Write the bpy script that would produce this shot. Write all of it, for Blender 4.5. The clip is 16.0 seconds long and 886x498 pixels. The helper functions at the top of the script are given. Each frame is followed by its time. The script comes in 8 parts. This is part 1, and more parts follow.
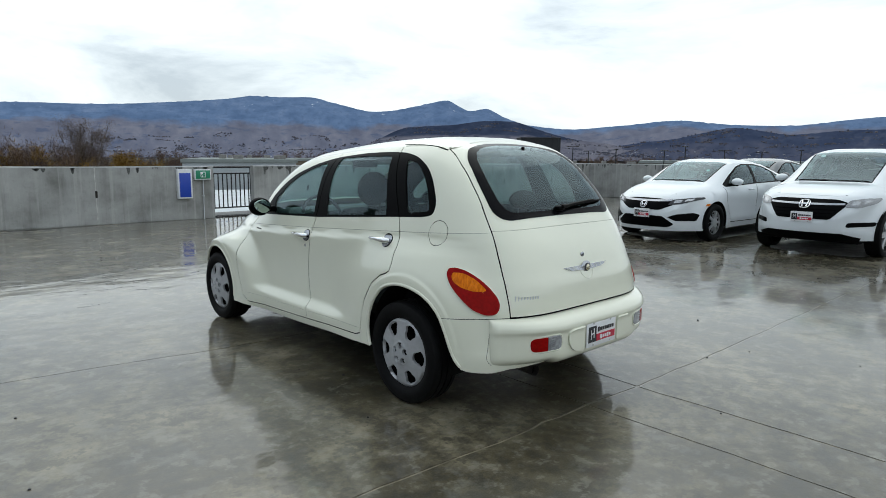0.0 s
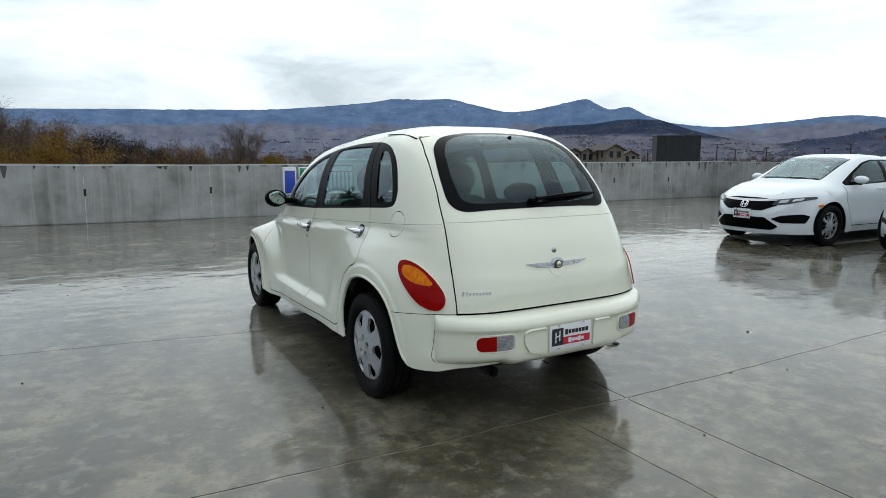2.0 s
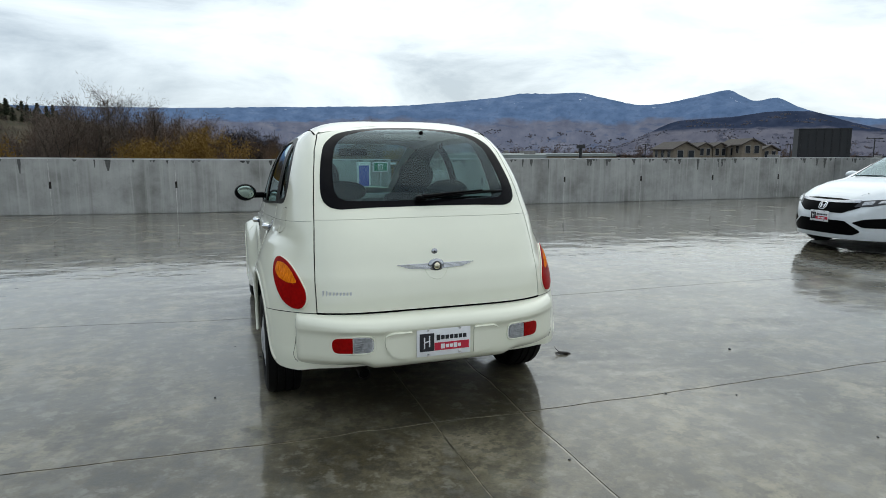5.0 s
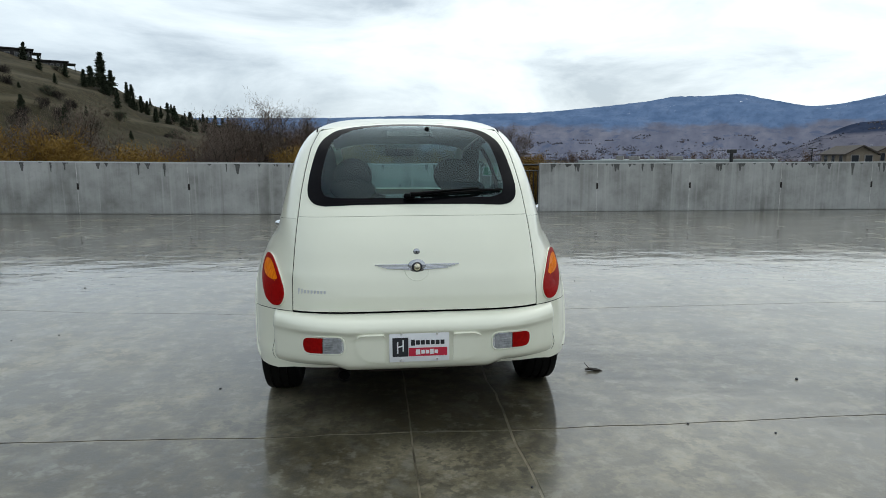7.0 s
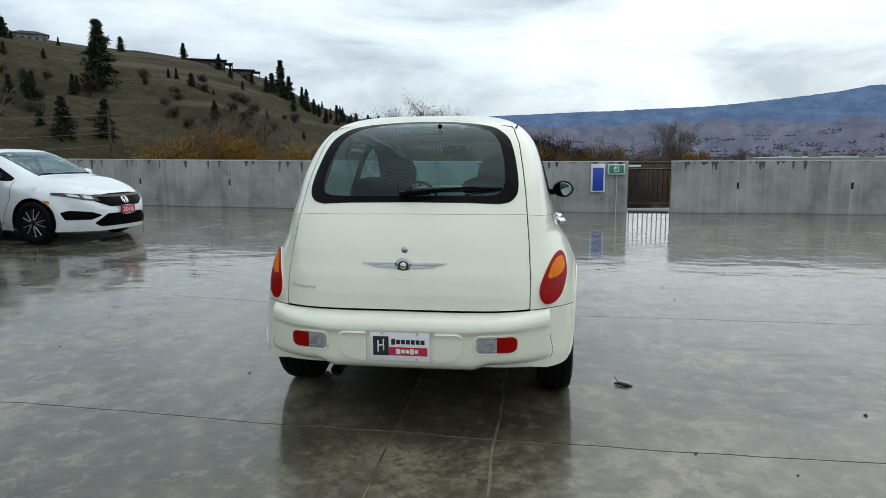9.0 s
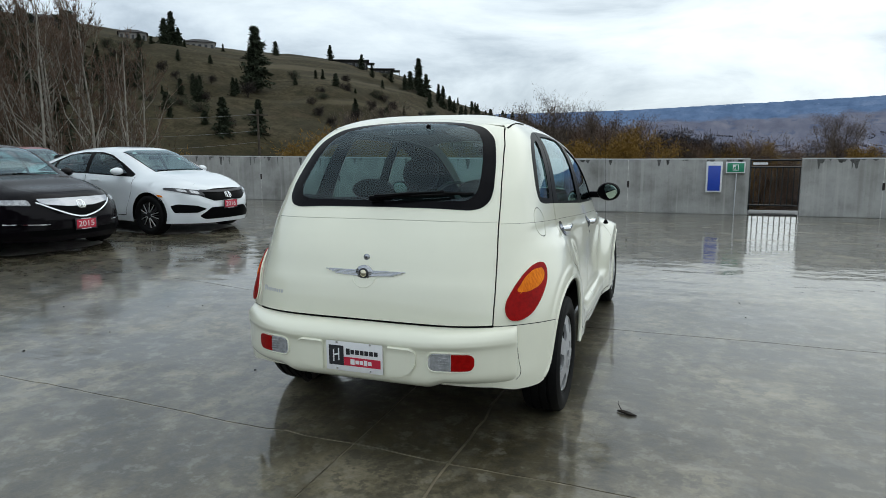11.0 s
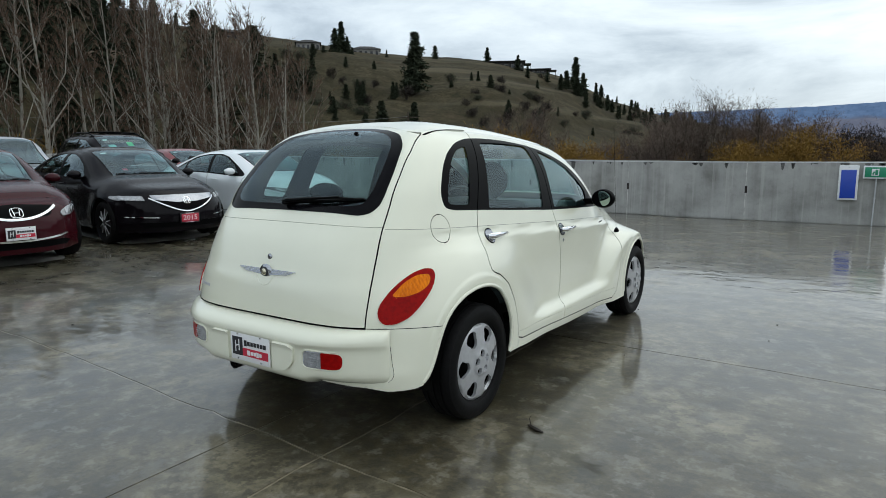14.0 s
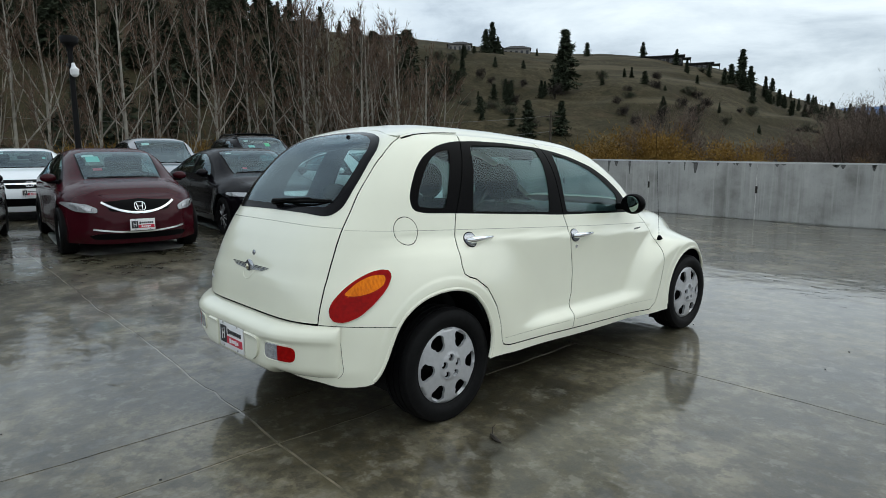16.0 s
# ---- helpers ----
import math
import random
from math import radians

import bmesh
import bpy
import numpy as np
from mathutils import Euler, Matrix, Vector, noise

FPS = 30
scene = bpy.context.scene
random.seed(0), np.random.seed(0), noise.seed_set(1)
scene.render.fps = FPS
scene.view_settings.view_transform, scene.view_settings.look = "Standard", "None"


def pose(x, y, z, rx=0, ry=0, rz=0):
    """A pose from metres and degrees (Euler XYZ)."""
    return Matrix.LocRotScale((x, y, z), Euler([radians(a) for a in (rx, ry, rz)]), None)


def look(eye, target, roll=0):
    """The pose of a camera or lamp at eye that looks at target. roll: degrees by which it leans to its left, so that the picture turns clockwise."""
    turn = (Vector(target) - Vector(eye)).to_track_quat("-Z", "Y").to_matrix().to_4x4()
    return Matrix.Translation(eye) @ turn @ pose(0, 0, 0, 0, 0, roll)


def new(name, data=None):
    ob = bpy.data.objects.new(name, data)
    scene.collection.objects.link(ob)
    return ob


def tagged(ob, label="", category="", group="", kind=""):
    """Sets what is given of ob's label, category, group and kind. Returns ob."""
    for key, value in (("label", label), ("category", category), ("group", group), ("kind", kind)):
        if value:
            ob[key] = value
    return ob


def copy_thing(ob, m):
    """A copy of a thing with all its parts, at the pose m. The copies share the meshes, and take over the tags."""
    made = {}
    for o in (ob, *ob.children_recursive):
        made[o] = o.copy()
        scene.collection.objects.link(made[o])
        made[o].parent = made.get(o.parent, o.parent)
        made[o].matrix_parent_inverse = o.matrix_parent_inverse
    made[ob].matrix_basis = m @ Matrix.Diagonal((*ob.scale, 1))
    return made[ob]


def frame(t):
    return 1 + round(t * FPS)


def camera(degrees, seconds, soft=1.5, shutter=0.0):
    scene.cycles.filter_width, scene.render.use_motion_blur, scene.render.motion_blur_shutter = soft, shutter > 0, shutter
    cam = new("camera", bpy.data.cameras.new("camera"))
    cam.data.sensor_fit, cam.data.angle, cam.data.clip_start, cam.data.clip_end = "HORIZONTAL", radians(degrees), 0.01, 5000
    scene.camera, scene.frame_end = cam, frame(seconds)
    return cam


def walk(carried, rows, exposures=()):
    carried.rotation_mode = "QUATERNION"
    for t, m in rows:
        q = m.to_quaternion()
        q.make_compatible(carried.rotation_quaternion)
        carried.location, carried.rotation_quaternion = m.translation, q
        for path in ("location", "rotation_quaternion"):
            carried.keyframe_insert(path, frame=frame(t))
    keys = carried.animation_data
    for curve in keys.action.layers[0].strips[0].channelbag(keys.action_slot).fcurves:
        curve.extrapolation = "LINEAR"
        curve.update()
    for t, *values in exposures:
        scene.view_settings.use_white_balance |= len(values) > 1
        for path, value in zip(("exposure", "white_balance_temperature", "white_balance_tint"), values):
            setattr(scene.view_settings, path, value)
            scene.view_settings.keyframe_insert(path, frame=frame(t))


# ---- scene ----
cam = camera(70.2, 16.0, soft=0.45)
PATH = [
    (0, (-3.065, -2.015, 1.455), (-1.735, -0.55, 1.161), 0.3),
    (0.5, (-2.833, -2.15, 1.424), (-1.558, -0.636, 1.135), 0.2),
    (1, (-2.667, -2.272, 1.412), (-1.476, -0.691, 1.123), 0.1),
    (1.5, (-2.481, -2.398, 1.406), (-1.392, -0.746, 1.114), 0.0),
    (2, (-2.216, -2.485, 1.394), (-1.226, -0.772, 1.1), -0.0),
    (2.5, (-2.004, -2.58, 1.387), (-1.098, -0.821, 1.093), -0.2),
    (3, (-1.816, -2.694, 1.377), (-0.966, -0.908, 1.081), -0.2),
    (3.5, (-1.622, -2.818, 1.408), (-0.814, -1.014, 1.103), 0.0),
    (6, (-0.558, -2.923, 1.379), (-0.113, -0.996, 1.082), -0.1),
    (6.5, (-0.357, -2.902, 1.361), (-0.032, -0.95, 1.071), -0.1),
    (7, (-0.183, -2.914, 1.344), (0.019, -0.945, 1.055), -0.2),
    (7.5, (0.031, -2.929, 1.356), (0.118, -0.953, 1.064), -0.2),
    (8, (0.261, -2.883, 1.342), (0.248, -0.905, 1.05), -0.3),
    (8.5, (0.442, -2.834, 1.342), (0.283, -0.861, 1.051), -0.4),
    (9, (0.613, -2.833, 1.339), (0.334, -0.874, 1.046), -0.4),
    (9.5, (0.783, -2.812, 1.364), (0.401, -0.871, 1.069), -0.5),
    (10, (0.944, -2.689, 1.357), (0.461, -0.772, 1.058), -0.5),
    (12.5, (1.983, -2.224, 1.381), (1.064, -0.473, 1.08), -0.5),
    (13, (2.165, -2.147, 1.38), (1.192, -0.425, 1.08), -0.5),
    (13.5, (2.325, -2.083, 1.399), (1.292, -0.397, 1.1), -0.4),
    (14, (2.47, -1.952, 1.387), (1.36, -0.315, 1.089), -0.4),
    (14.5, (2.644, -1.812, 1.395), (1.404, -0.27, 1.1), -0.4),
    (15, (2.844, -1.694, 1.387), (1.528, -0.218, 1.094), -0.4),
    (15.5, (3.019, -1.568, 1.404), (1.642, -0.148, 1.109), -0.3),
    (16, (3.157, -1.373, 1.401), (1.7, -0.036, 1.104), -0.3),
]
walk(cam, [(t, look(eye, target, roll)) for t, eye, target, roll in PATH], [(0, 0.14, 6350, 2), (7, 0.12, 6350, 2), (12.5, 0.11, 6350, 2), (16, 0.13, 6350, 2)])

# ---- world, sun ----
world = bpy.data.worlds.new("overcast_sky")
scene.world = world
world.use_nodes = True
wn, wl = world.node_tree.nodes, world.node_tree.links
wn.clear()
w_out = wn.new("ShaderNodeOutputWorld")
w_bg = wn.new("ShaderNodeBackground")
w_sky = wn.new("ShaderNodeTexSky")
w_sky.sky_type = "NISHITA"
w_sky.sun_disc = False
w_sky.sun_elevation, w_sky.sun_rotation = radians(48), radians(35)
w_sky.air_density, w_sky.dust_density, w_sky.ozone_density = 1.0, 2.0, 1.5
w_tc = wn.new("ShaderNodeTexCoord")
w_map = wn.new("ShaderNodeMapping")
w_map.inputs["Scale"].default_value = (1.9, 1.9, 6.0)
w_map.inputs["Location"].default_value = (3.1, 1.7, 0.4)
w_n1 = wn.new("ShaderNodeTexNoise")
w_n1.inputs["Scale"].default_value, w_n1.inputs["Detail"].default_value = 1.5, 9.0
w_n1.inputs["Roughness"].default_value, w_n1.inputs["Distortion"].default_value = 0.58, 0.35
w_ramp = wn.new("ShaderNodeValToRGB")
w_ramp.color_ramp.elements[0].position, w_ramp.color_ramp.elements[0].color = 0.33, (5.3, 5.75, 6.5, 1)
w_ramp.color_ramp.elements[1].position, w_ramp.color_ramp.elements[1].color = 0.60, (10.4, 10.6, 10.9, 1)
mid = w_ramp.color_ramp.elements.new(0.47)
mid.color = (8.4, 8.75, 9.4, 1)
w_mix = wn.new("ShaderNodeMixRGB")
w_mix.inputs["Fac"].default_value = 0.90
wl.new(w_tc.outputs["Generated"], w_map.inputs["Vector"])
wl.new(w_map.outputs["Vector"], w_n1.inputs["Vector"])
wl.new(w_n1.outputs["Fac"], w_ramp.inputs["Fac"])
wl.new(w_sky.outputs["Color"], w_mix.inputs["Color1"])
wl.new(w_ramp.outputs["Color"], w_mix.inputs["Color2"])
# the cloud is thicker and bluer towards the west
w_sep = wn.new("ShaderNodeSeparateXYZ")
w_rng = wn.new("ShaderNodeMapRange")
w_rng.inputs["From Min"].default_value, w_rng.inputs["From Max"].default_value = 0.15, -0.95
w_west = wn.new("ShaderNodeMixRGB")
w_west.inputs["Color1"].default_value, w_west.inputs["Color2"].default_value = (1, 1, 1, 1), (0.74, 0.78, 0.84, 1)
w_mul = wn.new("ShaderNodeMixRGB")
w_mul.blend_type = "MULTIPLY"
w_mul.inputs["Fac"].default_value = 1.0
wl.new(w_tc.outputs["Generated"], w_sep.inputs["Vector"])
wl.new(w_sep.outputs["X"], w_rng.inputs["Value"])
wl.new(w_rng.outputs["Result"], w_west.inputs["Fac"])
wl.new(w_mix.outputs["Color"], w_mul.inputs["Color1"])
wl.new(w_west.outputs["Color"], w_mul.inputs["Color2"])
wl.new(w_mul.outputs["Color"], w_bg.inputs["Color"])
w_bg.inputs["Strength"].default_value = 0.105
wl.new(w_bg.outputs["Background"], w_out.inputs["Surface"])

sun_data = bpy.data.lights.new("sun", "SUN")
sun_data.energy, sun_data.angle, sun_data.color = 0.6, radians(75), (1.0, 0.97, 0.93)
sun = new("sun", sun_data)
sun.matrix_world = look((20, 30, 55), (0, 0, 0))

# ---- materials ----


class Nodes:
    """A node material with short calls."""

    def __init__(self, name):
        self.mat = bpy.data.materials.new(name)
        self.mat.use_nodes = True
        self.tree = self.mat.node_tree
        self.bsdf = self.tree.nodes["Principled BSDF"]
        self.out = self.tree.nodes["Material Output"]

    def node(self, kind, **inputs):
        n = self.tree.nodes.new(kind)
        for k, v in inputs.items():
            n.inputs[k.replace("_", " ")].default_value = v
        return n

    def link(self, a, b):
        self.tree.links.new(a, b)

    def noise(self, scale, detail=5.0, rough=0.55, stretch=None, coord="Object"):
        tc = self.tree.nodes.new("ShaderNodeTexCoord")
        n = self.node("ShaderNodeTexNoise", Scale=scale, Detail=detail, Roughness=rough)
        if stretch:
            m = self.node("ShaderNodeMapping")
            m.inputs["Scale"].default_value = stretch
            self.link(tc.outputs[coord], m.inputs["Vector"])
            self.link(m.outputs["Vector"], n.inputs["Vector"])
        else:
            self.link(tc.outputs[coord], n.inputs["Vector"])
        return n.outputs["Fac"]

    def ramp(self, fac, stops):
        r = self.tree.nodes.new("ShaderNodeValToRGB")
        e = r.color_ramp.elements
        while len(e) < len(stops):
            e.new(0.5)
        for el, (p, c) in zip(e, stops):
            el.position = p
            el.color = (c, c, c, 1) if isinstance(c, (int, float)) else (*c, 1)
        self.link(fac, r.inputs["Fac"])
        return r.outputs["Color"]

    def mix(self, fac, a, b, mode="MIX"):
        m = self.tree.nodes.new("ShaderNodeMixRGB")
        m.blend_type = mode
        for sock, v in (("Fac", fac), ("Color1", a), ("Color2", b)):
            if isinstance(v, (int, float)):
                m.inputs[sock].default_value = v if sock == "Fac" else (v, v, v, 1)
            elif isinstance(v, tuple):
                m.inputs[sock].default_value = (*v, 1)
            else:
                self.link(v, m.inputs[sock])
        return m.outputs["Color"]

    def bump(self, fac, strength, distance=0.01):
        b = self.node("ShaderNodeBump", Strength=strength, Distance=distance)
        self.link(fac, b.inputs["Height"])
        self.link(b.outputs["Normal"], self.bsdf.inputs["Normal"])

    def set(self, **inputs):
        for k, v in inputs.items():
            sock = self.bsdf.inputs[k.replace("_", " ")]
            if isinstance(v, bpy.types.NodeSocket):
                self.link(v, sock)
            elif isinstance(v, tuple) and len(v) == 3:
                sock.default_value = (*v, 1)
            else:
                sock.default_value = v
        return self


def plain(name, colour, rough=0.5, metal=0.0, vary=0.12, scale=30.0, coat=0.0, bump=0.0, **more):
    n = Nodes(name)
    dark = tuple(c * (1 - vary) for c in colour)
    lite = tuple(min(1.0, c * (1 + vary)) for c in colour)
    f = n.noise(scale)
    n.set(Base_Color=n.ramp(f, [(0.3, dark), (0.7, lite)]), Roughness=rough, Metallic=metal, Coat_Weight=coat, **more)
    if bump:
        n.bump(f, bump, 0.004)
    return n.mat


def paint(name, colour, metal=0.0, rough=0.32, coat=1.0, wet=0.5, spec=0.5):
    """Car paint under clear coat, with rain film and faint road dust."""
    n = Nodes(name)
    dust = n.noise(3.0, 6.0)
    n.set(Base_Color=n.ramp(dust, [(0.35, tuple(c * 0.965 for c in colour)), (0.7, colour)]), Metallic=metal, Roughness=rough, Specular_IOR_Level=spec,
          Coat_Weight=coat, Coat_Roughness=0.04, Coat_IOR=1.5)
    drops = n.noise(260.0, 2.0)
    n.bump(n.ramp(drops, [(0.62, 0.0), (0.72, 1.0)]), 0.05 * wet, 0.001)
    return n.mat


def glass(name, tint, gloss=0.02, f0=0.042):
    """Tinted sheet glass: clear through-view plus Fresnel gloss, the gloss coloured blue."""
    n = Nodes(name)
    t = n.tree
    tr = t.nodes.new("ShaderNodeBsdfTransparent")
    tr.inputs["Color"].default_value = (*tint, 1)
    gl = t.nodes.new("ShaderNodeBsdfGlossy")
    gl.inputs["Roughness"].default_value = gloss
    # blue put into the gloss colour, for the reflection of a bluer sky
    gl.inputs["Color"].default_value = (0.80, 0.94, 1.0, 1)
    fr = t.nodes.new("ShaderNodeLayerWeight")
    fr.inputs["Blend"].default_value = 0.5
    pw = t.nodes.new("ShaderNodeMath")
    pw.operation = "POWER"
    n.link(fr.outputs["Facing"], pw.inputs[0])
    pw.inputs[1].default_value = 4.0
    ad = t.nodes.new("ShaderNodeMath")
    ad.operation = "MULTIPLY_ADD"
    n.link(pw.outputs["Value"], ad.inputs[0])
    ad.inputs[1].default_value, ad.inputs[2].default_value = 0.9, f0
    mx = t.nodes.new("ShaderNodeMixShader")
    n.link(ad.outputs["Value"], mx.inputs["Fac"])
    n.link(tr.outputs["BSDF"], mx.inputs[1])
    n.link(gl.outputs["BSDF"], mx.inputs[2])
    n.link(mx.outputs["Shader"], n.out.inputs["Surface"])
    return n.mat


M = {}
M["cream"] = paint("cream_paint", (0.81, 0.81, 0.675))
M["white"] = paint("white_paint", (0.75, 0.785, 0.82))
M["maroon"] = paint("maroon_paint", (0.036, 0.0035, 0.007), rough=0.22, coat=0.16, spec=0.10)
M["black"] = paint("black_paint", (0.0045, 0.0035, 0.005), rough=0.22, coat=0.14, spec=0.06)
M["silver"] = paint("silver_paint", (0.30, 0.31, 0.33), metal=0.6)
M["grey"] = paint("grey_paint", (0.10, 0.105, 0.115), metal=0.5)
M["red"] = paint("red_paint", (0.17, 0.006, 0.010), coat=0.5)
M["trim"] = plain("black_trim_plastic", (0.0018, 0.0018, 0.0022), 0.35, vary=0.25, scale=90, Specular_IOR_Level=0.04)
M["satin"] = plain("satin_black_film", (0.002, 0.002, 0.0025), 0.25, vary=0.2, Specular_IOR_Level=0.05)
M["frit"] = plain("black_glass_border", (0.004, 0.0038, 0.005), 0.16, vary=0.2, Specular_IOR_Level=0.07)
M["rubber"] = plain("tyre_rubber", (0.0045, 0.0045, 0.005), 0.6, vary=0.35, scale=40, bump=0.1, Specular_IOR_Level=0.13)
M["gap"] = plain("panel_gap_black", (0.003, 0.003, 0.003), 0.9, vary=0.2, Specular_IOR_Level=0.1)
M["under"] = plain("underbody_black", (0.005, 0.005, 0.005), 0.9, vary=0.4, scale=15, bump=0.2, Specular_IOR_Level=0.15)
M["chrome"] = plain("chrome", (0.82, 0.83, 0.85), 0.07, 1.0, vary=0.03)
M["alloy"] = plain("silver_wheel_paint", (0.60, 0.61, 0.64), 0.34, 0.55, vary=0.05, scale=60, coat=0.3)
M["darkalloy"] = plain("dark_alloy", (0.05, 0.05, 0.055), 0.3, 0.7, vary=0.15)
M["glass"] = glass("tinted_glass", (0.55, 0.70, 0.69))
M["privacy"] = glass("dark_tinted_glass", (0.22, 0.26, 0.26))
M["screen"] = glass("windscreen_glass", (0.52, 0.74, 0.73), 0.02, 0.085)
# mirror colour lowered so that its sky reflection comes out dimmer
M["dim_mirror"] = plain("dim_mirror_glass", (0.34, 0.42, 0.38), 0.05, 1.0, vary=0.1)
M["mirror"] = plain("mirror_glass", (0.75, 0.85, 0.82), 0.02, 1.0, vary=0.02)
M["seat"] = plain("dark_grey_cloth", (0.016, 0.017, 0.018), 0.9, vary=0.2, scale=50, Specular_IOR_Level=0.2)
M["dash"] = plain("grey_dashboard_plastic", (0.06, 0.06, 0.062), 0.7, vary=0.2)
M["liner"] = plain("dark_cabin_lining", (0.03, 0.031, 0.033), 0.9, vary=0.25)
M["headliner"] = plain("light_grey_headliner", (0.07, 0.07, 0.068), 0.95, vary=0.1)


def lens(name, dark, lite, scale, stretch):
    """A moulded lamp lens: fine prisms under a clear glossy skin."""
    n = Nodes(name)
    ribs = n.noise(scale, 2.0, 0.5, stretch)
    patchy = n.noise(9.0, 3.0)
    col = n.ramp(n.mix(0.35, ribs, patchy), [(0.36, dark), (0.62, lite)])
    n.set(Base_Color=col, Roughness=0.35, Specular_IOR_Level=0.05, Coat_Weight=0.12, Coat_Roughness=0.03)
    n.bump(ribs, 0.10, 0.002)
    return n.mat


M["lamp_red"] = lens("red_lamp_lens", (0.22, 0.0010, 0.001), (0.32, 0.0018, 0.002), 60, (1, 1, 1))
M["lamp_amber"] = lens("amber_lamp_lens", (0.60, 0.13, 0.003), (0.84, 0.24, 0.008), 70, (1, 1.6, 0.35))
M["lamp_clear"] = plain("clear_lamp_lens", (0.26, 0.265, 0.28), 0.10, vary=0.30, scale=45, coat=1.0)
M["soot"] = plain("sooty_exhaust_steel", (0.03, 0.026, 0.023), 0.6, 0.3, vary=0.5, scale=40, bump=0.2)
M["bead"] = plain("rain_bead", (0.11, 0.13, 0.14), 0.05, 0.0, vary=0.3, scale=200, coat=1.0)
M["lamp_grey"] = plain("lamp_inner_reflector", (0.42, 0.43, 0.45), 0.2, 0.5, vary=0.3, scale=60, coat=1.0)
M["trimsilver"] = plain("silver_wheel_trim_paint", (0.45, 0.455, 0.475), 0.34, 0.35, vary=0.06, scale=40)
M["lamp_silver"] = plain("lamp_reflector", (0.70, 0.72, 0.75), 0.15, 0.8, vary=0.2, scale=70, coat=1.0)
M["plate_white"] = plain("white_plate", (0.78, 0.78, 0.80), 0.35, vary=0.04)
M["plate_red"] = plain("red_plate_print", (0.50, 0.018, 0.05), 0.4, vary=0.06)
M["ink"] = plain("black_print", (0.015, 0.015, 0.02), 0.5, vary=0.1)
M["paper"] = plain("white_paper", (0.75, 0.78, 0.76), 0.7, vary=0.06)
M["green_paper"] = plain("green_paper", (0.08, 0.62, 0.22), 0.7, vary=0.06)
M["teal_paper"] = plain("pale_teal_paper", (0.30, 0.62, 0.55), 0.7, vary=0.06)
M["rust"] = plain("rusty_exhaust_steel", (0.040, 0.026, 0.017), 0.8, 0.3, vary=0.5, scale=40, bump=0.3)
# chrome with a darkened colour, in place of the dark ground it would mirror
M["badge"] = plain("shaded_chrome", (0.40, 0.41, 0.44), 0.16, 1.0, vary=0.15, scale=200)
M["gold"] = plain("pale_gold_badge", (0.62, 0.58, 0.45), 0.25, 1.0, vary=0.15, scale=300)

# ---- mesh helpers ----


def link_part(name, me, material, parent=None, label=""):
    ob = new(name, me)
    for m in material if isinstance(material, (list, tuple)) else [material]:
        me.materials.append(m)
    if parent:
        ob.parent = parent
    if label:
        ob["label"] = label
    return ob


def part(name, bm, material, parent=None, label="", smooth=True):
    """Link a bmesh as one mesh object under a thing or a part."""
    me = bpy.data.meshes.new(name)
    bmesh.ops.recalc_face_normals(bm, faces=bm.faces)
    bm.to_mesh(me)
    bm.free()
    if smooth:
        me.polygons.foreach_set("use_smooth", [True] * len(me.polygons))
        me.set_sharp_from_angle(angle=radians(38))
    return link_part(name, me, material, parent, label)


def raw(name, verts, faces, material, parent=None, label="", smooth=True, angle=38):
    me = bpy.data.meshes.new(name)
    me.from_pydata([tuple(map(float, v)) for v in verts], [], [tuple(map(int, f)) for f in faces])
    if smooth:
        me.polygons.foreach_set("use_smooth", [True] * len(me.polygons))
        me.set_sharp_from_angle(angle=radians(angle))
    return link_part(name, me, material, parent, label)


def thing(name, label, category, m=None, group="", kind=""):
    e = new(name)
    if m is not None:
        e.matrix_world = m
    return tagged(e, label, category, group, kind)


def add_box(bm, c, s, bevel=0.0, rot=None, seg=2):
    """A box of centre c and full size s into bm, with rounded edges."""
    g = bmesh.ops.create_cube(bm, size=1.0)
    vs = g["verts"]
    bmesh.ops.scale(bm, vec=Vector(s), verts=vs)
    if bevel:
        es = list({e for v in vs for e in v.link_edges})
        r = bmesh.ops.bevel(bm, geom=es, offset=min(bevel, min(s) * 0.48), segments=seg, affect="EDGES", profile=0.5)
        vs = list({v for f in r["faces"] for v in f.verts} | {v for v in vs if v.is_valid})
    mat = Matrix.Translation(c) @ (rot.to_4x4() if rot else Matrix())
    bmesh.ops.transform(bm, matrix=mat, verts=vs)
    return vs


def box_bm(c, s, bevel=0.0, rot=None, seg=2):
    bm = bmesh.new()
    add_box(bm, c, s, bevel, rot, seg)
    return bm


def add_tube(bm, pts, radii, n=8, caps=True):
    """A tapered tube along pts into bm."""
    rings = []
    pts = [Vector(p) for p in pts]
    for i, p in enumerate(pts):
        d = (pts[min(i + 1, len(pts) - 1)] - pts[max(i - 1, 0)]).normalized()
        a = d.orthogonal().normalized() if i == 0 else (rings_a - d * rings_a.dot(d)).normalized()
        rings_a = a
        b = d.cross(a)
        r = radii[i] if isinstance(radii, (list, tuple)) else radii
        rings.append([bm.verts.new(p + (a * math.cos(2 * math.pi * k / n) + b * math.sin(2 * math.pi * k / n)) * r) for k in range(n)])
    for r0, r1 in zip(rings, rings[1:]):
        for k in range(n):
            bm.faces.new((r0[k], r0[(k + 1) % n], r1[(k + 1) % n], r1[k]))
    if caps:
        bm.faces.new(rings[0][::-1])
        bm.faces.new(rings[-1])


def tube_bm(pts, radii, n=8):
    bm = bmesh.new()
    add_tube(bm, pts, radii, n)
    return bm


